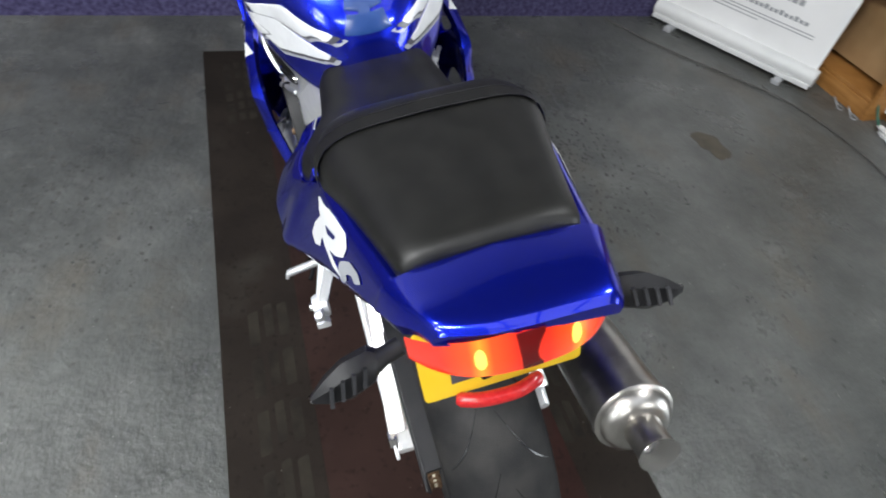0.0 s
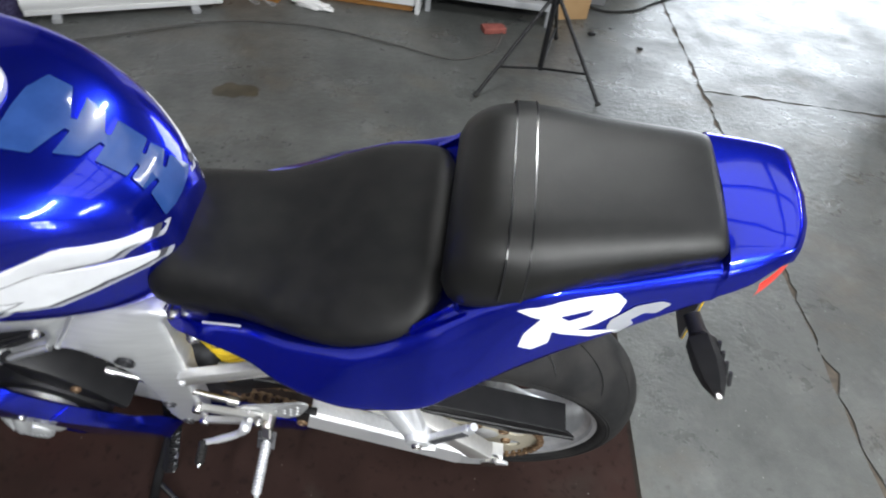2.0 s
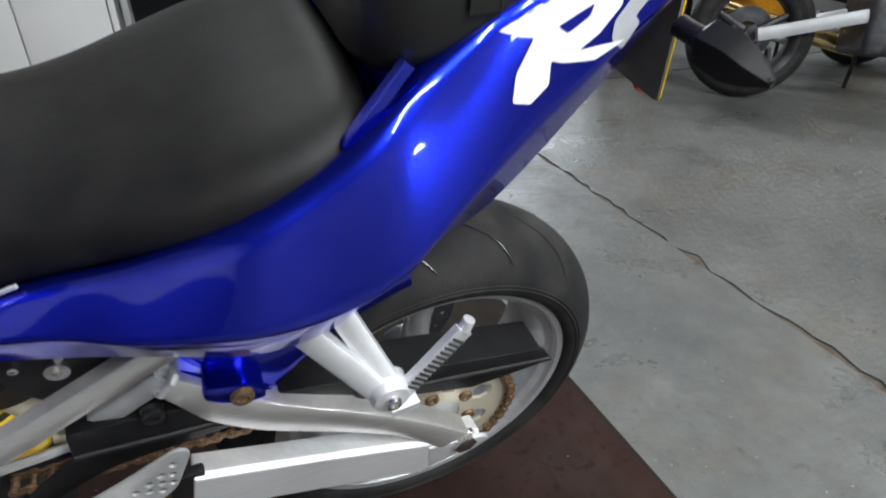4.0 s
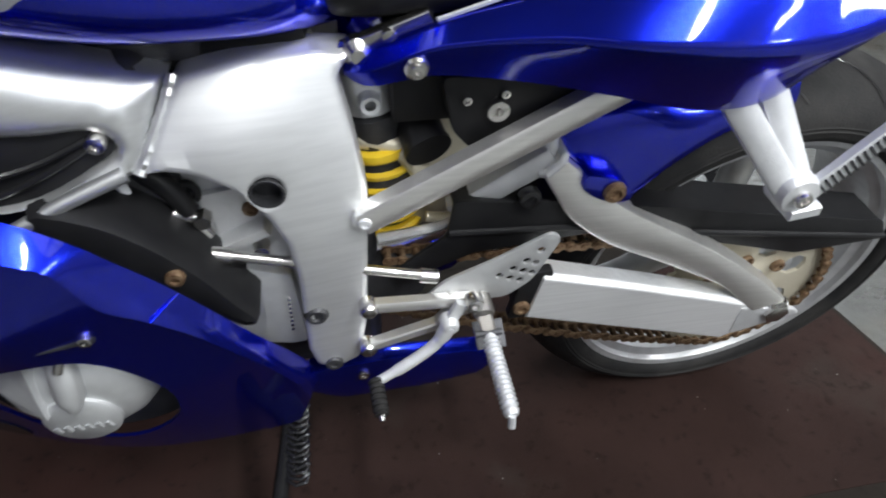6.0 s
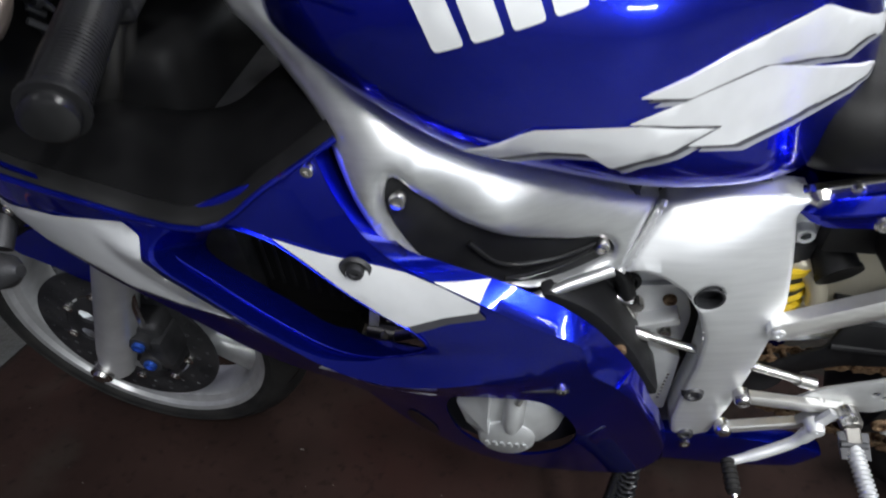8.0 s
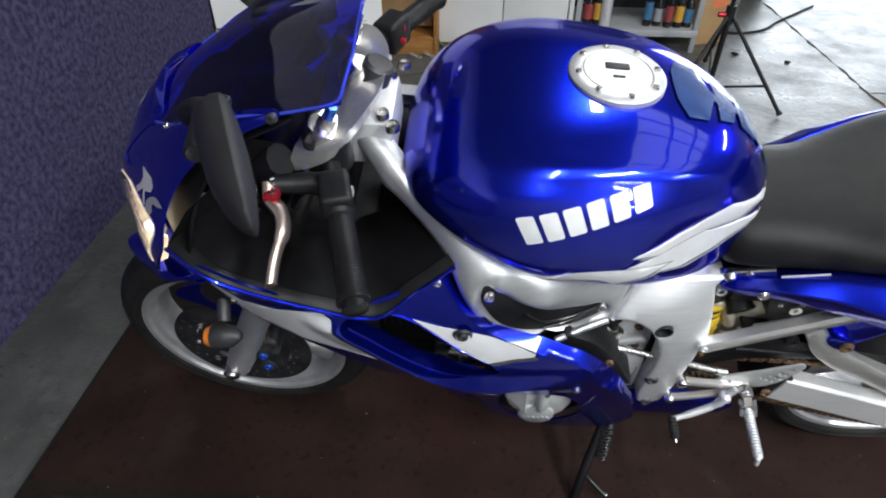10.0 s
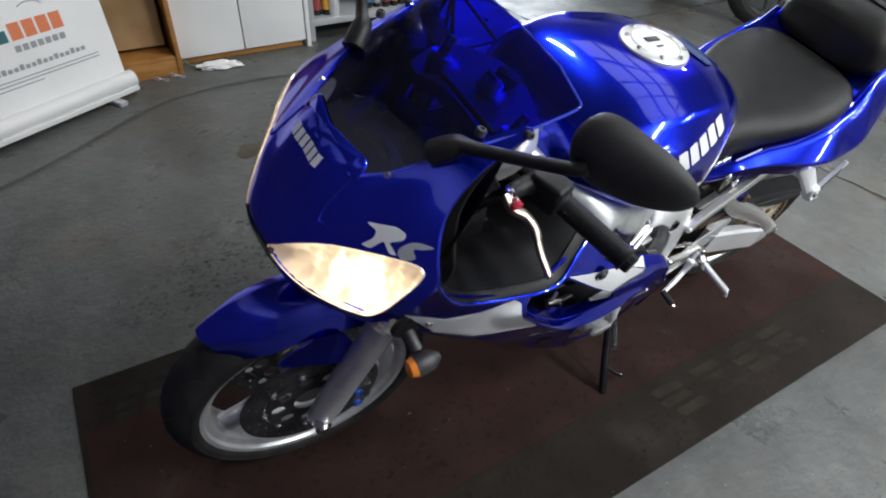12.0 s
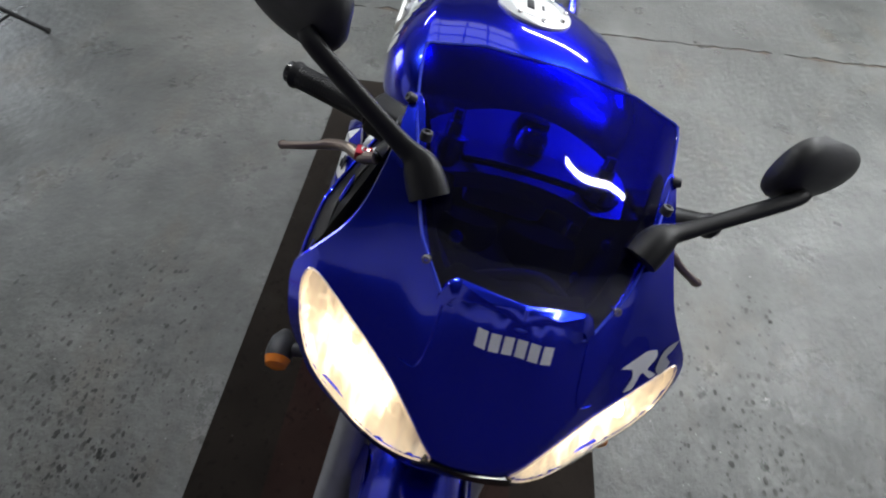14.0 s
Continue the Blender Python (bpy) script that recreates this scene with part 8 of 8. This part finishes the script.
# cardboard box, board, brick, bag and bits by the rack
box = thing("cardboard_box", pose(-0.40, -2.62, 0, 0, 0, 22), "tall brown cardboard box with red print", "box")
part("box_body", block(-0.10, 0.10, -0.13, 0.0, 0.0, 0.56, 0.004), CARD, box)
part("box_flap", block(-0.10, 0.10, 0.0, 0.006, 0.50, 0.60, 0.002), CARD, box)
part("print_block", block(-0.06, 0.04, 0.0, 0.002, 0.20, 0.30, 0), ORANGE, box, "red print")
brick = solo("red_block", block(-0.06, 0.06, -0.035, 0.035, 0, 0.03, 0.006), make("red_clay", (0.20, 0.05, 0.04), (0.28, 0.08, 0.06), 30, 0.85, bump=0.5), "dull red clay piece on the floor by the rack", "brick", pose(0.03, -2.32, 0, 0, 0, 20))
bmb = bmesh.new()
bmesh.ops.create_icosphere(bmb, subdivisions=4, radius=1)
for v in bmb.verts:
    q = v.co.copy()
    v.co *= 1 + 0.35 * noise.noise(q * 2.3) + 0.15 * noise.noise(q * 6)
    v.co = Vector((v.co.x * 0.11, v.co.y * 0.035, max(0.0, v.co.z * 0.022 + 0.014)))
solo("plastic_bag", bmb, BANNER, "crumpled white plastic bag on the floor", "bag", pose(0.98, -2.31, 0, 0, 0, -12))
solo("green_cord", tube(spline([(1.18, -2.33, 0.12), (1.15, -2.34, 0.06), (1.10, -2.33, 0.02), (1.02, -2.32, 0.006), (0.92, -2.33, 0.005)], 6, False), 0.005, 8), make("green_rubber", (0.03, 0.12, 0.08), rough=0.5), "thin green cord hanging beside the cupboard", "cord")
for x, y in ((1.20, -2.27), (1.28, -2.26)):
    solo("wire_ring", tube([(x + 0.035 * math.cos(a), y + 0.02 * math.sin(a), 0.004 + 0.03 * max(0, math.sin(a + 1))) for a in [2 * math.pi * k / 24 for k in range(25)]], 0.0022, 6), GREYMETAL, "loose wire ring on the floor", "wire", None, "wire rings")
solo("floor_cable", tube(spline([(2.15, -1.45, 0.006), (1.82, -1.64, 0.006), (1.39, -1.97, 0.006), (1.10, -2.06, 0.006), (0.83, -2.07, 0.006), (0.50, -2.0, 0.006), (0.22, -1.93, 0.006), (0.06, -2.04, 0.006), (0.0, -2.16, 0.006), (-0.02, -2.40, 0.006)], 8, False), 0.0042, 8), make("dusty_cable", (0.07, 0.068, 0.062), rough=0.6), "thin dark cable lying across the floor", "cable")
solo("floor_cable", tube(spline([(-0.50, -2.85, 0.006), (-0.62, -2.80, 0.006), (-0.80, -2.88, 0.006), (-0.95, -3.05, 0.006), (-1.3, -3.4, 0.006)], 8, False), 0.007, 8), RUBBER, "dark cable lying across the floor joint", "cable")
st = [(0.10 * (1 + 0.45 * noise.noise(Vector((math.cos(a) * 1.4, math.sin(a) * 1.4, 3)))) * math.cos(a), 0.055 * (1 + 0.5 * noise.noise(Vector((math.cos(a) * 2, math.sin(a) * 2, 7)))) * math.sin(a)) for a in [2 * math.pi * k / 40 for k in range(40)]]
solo("oil_stain", sheet(st, lambda u, v: Vector((u, v, 0.0012)), (0, 0, -0.001), (), 0.05), make("brown_oil", (0.028, 0.022, 0.012), (0.060, 0.050, 0.030), 14, 0.35, 0.6), "dried brown oil stain on the concrete", "stain", pose(1.07, -1.39, 0, 0, 0, 15), "", "structure")
for x, y, r in ((-0.75, -2.35, 0.012), (-0.50, -2.45, 0.016)):
    solo("rubbish_bit", moved(block(-r, r, -r, r, 0, r, r * 0.4), pose(x, y, 0, 0, 0, 30)), BLACK, "small dark bit of rubbish on the floor", "rubbish", None, "rubbish bits")

# light stand
tri = thing("tripod_stand", pose(-0.20, -1.90, 0), "black folding tripod stand with thin legs", "tripod")
part("pole", join(rod((0, 0, 0.03), (0, 0, 0.42), 0.013, 14), rod((0, 0, 0.40), (0, 0, 1.9), 0.010, 14)), BLACK, tri)
part("collar", tube([(0, 0, 0.34), (0, 0, 0.42)], 0.022, 16), BLACK, tri)
part("knob", tube([(0.02, 0.0, 0.38), (0.05, 0.0, 0.38)], 0.012, 12), RED, tri, "small red knob")
for fx_, fy_ in ((0.29, 0.30), (-0.26, 0.24), (-0.10, -0.42)):
    tip = Vector((fx_, fy_, 0.012))
    topv = Vector((0, 0, 0.37)) + tip.normalized() * 0.02
    leg_ = part("leg", tube([topv, tip], 0.009, 10), BLACK, tri)
    part("rubber_foot", tube([tip + (topv - tip) * 0.03, tip], 0.013, 10), RUBBER, leg_)
    part("brace", tube([Vector((0, 0, 0.035)), tip + (topv - tip) * 0.30], 0.006, 8), BLACK, tri)


# other motorcycles parked in the background
def other_bike(m, body, rim, label, pipe):
    b = thing("motorcycle", m, label, "motorcycle", "parked motorcycles")
    for x, w in ((0.0, 0.15), (1.40, 0.12)):
        c = Matrix.Translation((x, 0, 0.30))
        h = w / 2
        wob = part("wheel", join(lathe([(0.205, h - 0.02), (0.222, h - 0.01), (0.222, -h + 0.01), (0.205, -h + 0.02), (0.190, -h * 0.4), (0.190, h * 0.4), (0.205, h - 0.02)], c, 48, False), lathe([(0.0001, 0.05), (0.04, 0.05), (0.04, -0.05), (0.0001, -0.05)], c, 20), *(tube([(x, 0, 0.30), (x + 0.2 * math.cos(a), 0, 0.30 + 0.2 * math.sin(a))], [0.022, 0.016], 8) for a in (0.5, 2.6, 4.7))), rim, b)
        prof = [(0.218, -h * 0.8)] + [(0.225 + 0.078 * math.cos(q * 1.25), h * math.sin(q * 1.25) / math.sin(1.25)) for q in [-1 + 2 * i / 14 for i in range(15)]] + [(0.218, h * 0.8)]
        part("tyre", lathe(prof, c, 56, False), RUBBER, wob)
        part("brake_disc", lathe([(0.06, h * 0.7), (0.13, h * 0.7), (0.13, h * 0.7 - 0.005), (0.06, h * 0.7 - 0.005)], c, 32, False), DARKMETAL, wob)
    for y in (0.10, -0.10):
        part("swingarm", bar((0.0, y, 0.30), (0.48, y, 0.40), 0.03, 0.06), GREYMETAL, b)
        part("fork_leg", tube([(1.40, y, 0.30), (1.12, y, 0.90)], 0.024, 14), GOLD, b)
        part("side_panel", sheet(spline([(0.62, 0.34), (0.95, 0.36), (1.22, 0.52), (1.30, 0.78), (1.05, 0.74), (0.78, 0.66), (0.62, 0.55)], 4), lambda u, v: Vector((u, (1 if y > 0 else -1) * (0.20 + 0.04 * math.sin((u - 0.6) * 4)), v)), (0, 0.004 if y < 0 else -0.004, 0), (), 0.06), body, b)
    part("engine", join(block(0.48, 0.95, -0.15, 0.15, 0.22, 0.50, 0.04, 3), block(0.62, 0.98, -0.13, 0.13, 0.46, 0.68, 0.03, 2)), DARKMETAL, b)
    part("fuel_tank", loft([tank_ring(p.x, p.y * 0.9, p.z, q.y) for p, q in zip(tank_curve, tank_low)]), body, b)
    part("seat", loft([seat_ring(p.x, p.y, p.z, q.y) for p, q in zip(sk_main, sl_main)]), LEATHER, b)
    part("tail", tube([(0.35, 0, 0.72), (0.05, 0, 0.82), (-0.22, 0, 0.92)], [0.13, 0.11, 0.05], 18, 0.6), body, b)
    part("exhaust", tube(spline([(1.0, 0.12, 0.50), (1.02, 0.16, 0.34), (0.7, 0.20, 0.24), (0.30, 0.22, 0.32), (-0.15, 0.24, 0.44)], 5, False), [0.022] * 11 + [0.045] * 10, 16), pipe, b)
    part("mudguard", loft([[Vector((1.40 + (0.33 - 0.05 * abs(f) ** 2) * math.cos(a), 0.06 * f, 0.30 + (0.33 - 0.05 * abs(f) ** 2) * math.sin(a))) for f in (-1, -0.5, 0, 0.5, 1)] for a in [radians(50 + 10 * k) for k in range(10)]], False, False), body, b)
    part("handlebar", tube([(1.05, 0.33, 0.90), (1.10, 0.12, 0.93), (1.10, -0.12, 0.93), (1.05, -0.33, 0.90)], 0.014, 10), BLACK, b)
    part("nose", tube([(1.10, 0, 0.88), (1.30, 0, 0.84), (1.44, 0, 0.74)], [0.17, 0.16, 0.07], 18, 0.8), body, b)
    part("side_stand", tube([(0.6, 0.12, 0.28), (0.63, 0.24, 0.02)], 0.011, 8), GLOSSBLACK, b)
    return b


sk_main = spline([Vector((a, b, c)) for a, b, c, d in SEAT], 4, False)
sl_main = spline([Vector((a, d, 0)) for a, b, c, d in SEAT], 4, False)
YBODY = make("orange_bodywork", (0.55, 0.24, 0.015), (0.62, 0.28, 0.02), 20, 0.25, 0.3, coat=0.8)
YRIM = make("yellow_rim", (0.55, 0.33, 0.05), (0.62, 0.38, 0.07), 20, 0.35, 0.4, 0.3)
BBODY = make("black_bodywork", (0.012, 0.012, 0.014), (0.02, 0.02, 0.022), 20, 0.2, 0.3, coat=0.8)
COPPER = make("golden_pipe", (0.55, 0.40, 0.18), (0.66, 0.50, 0.25), 12, 0.2, 0.3, 1.0)
other_bike(pose(-3.58, -1.72, 0, -9, 0, -20), YBODY, YRIM, "orange parked motorcycle with golden wheels", STEEL)
other_bike(pose(-2.37, -1.46, 0, -9, 0, 150), BBODY, DARKMETAL, "black parked motorcycle with golden exhaust pipes", COPPER)
other_bike(pose(-1.05, -3.75, 0, -9, 0, 255), BBODY, DARKMETAL, "black parked motorcycle standing near the open door", STEEL)

# flakes where the floor paint has come off in front of the mat
random.seed(11)
bmf = bmesh.new()
for cx, cy, rx, ry, n in ((1.10, -0.74, 0.50, 0.26, 1100), (1.0, 1.0, 0.50, 0.36, 700), (1.45, -0.62, 0.30, 0.16, 500), (1.75, -0.95, 0.3, 0.3, 120), (0.2, -1.2, 0.8, 0.5, 90), (0.2, 1.2, 0.9, 0.5, 90)):
    for _ in range(n):
        a, q = random.uniform(0, 2 * math.pi), random.random() ** 0.7
        x, y = cx + rx * q * math.cos(a), cy + ry * q * math.sin(a)
        if MX0 - 0.02 < x < MX1 + 0.02 and MY0 - 0.02 < y < MY1 + 0.02:
            continue
        r = 0.0014 + 0.0085 * random.random() ** 3
        k = random.randint(5, 8)
        ph = random.uniform(0, 6)
        top = [bmf.verts.new((x + r * random.uniform(0.6, 1.3) * math.cos(ph + 2 * math.pi * i / k), y + r * 0.7 * random.uniform(0.6, 1.3) * math.sin(ph + 2 * math.pi * i / k), 0.0009)) for i in range(k)]
        bmf.faces.new(top)
solo("paint_flakes", bmf, make("bare_concrete", (0.040, 0.040, 0.038), (0.085, 0.085, 0.080), 30, 0.8, bump=0.6, bump_scale=200), "dark bare spots where floor paint has flaked away", "flakes", None, "", "stuff", False)
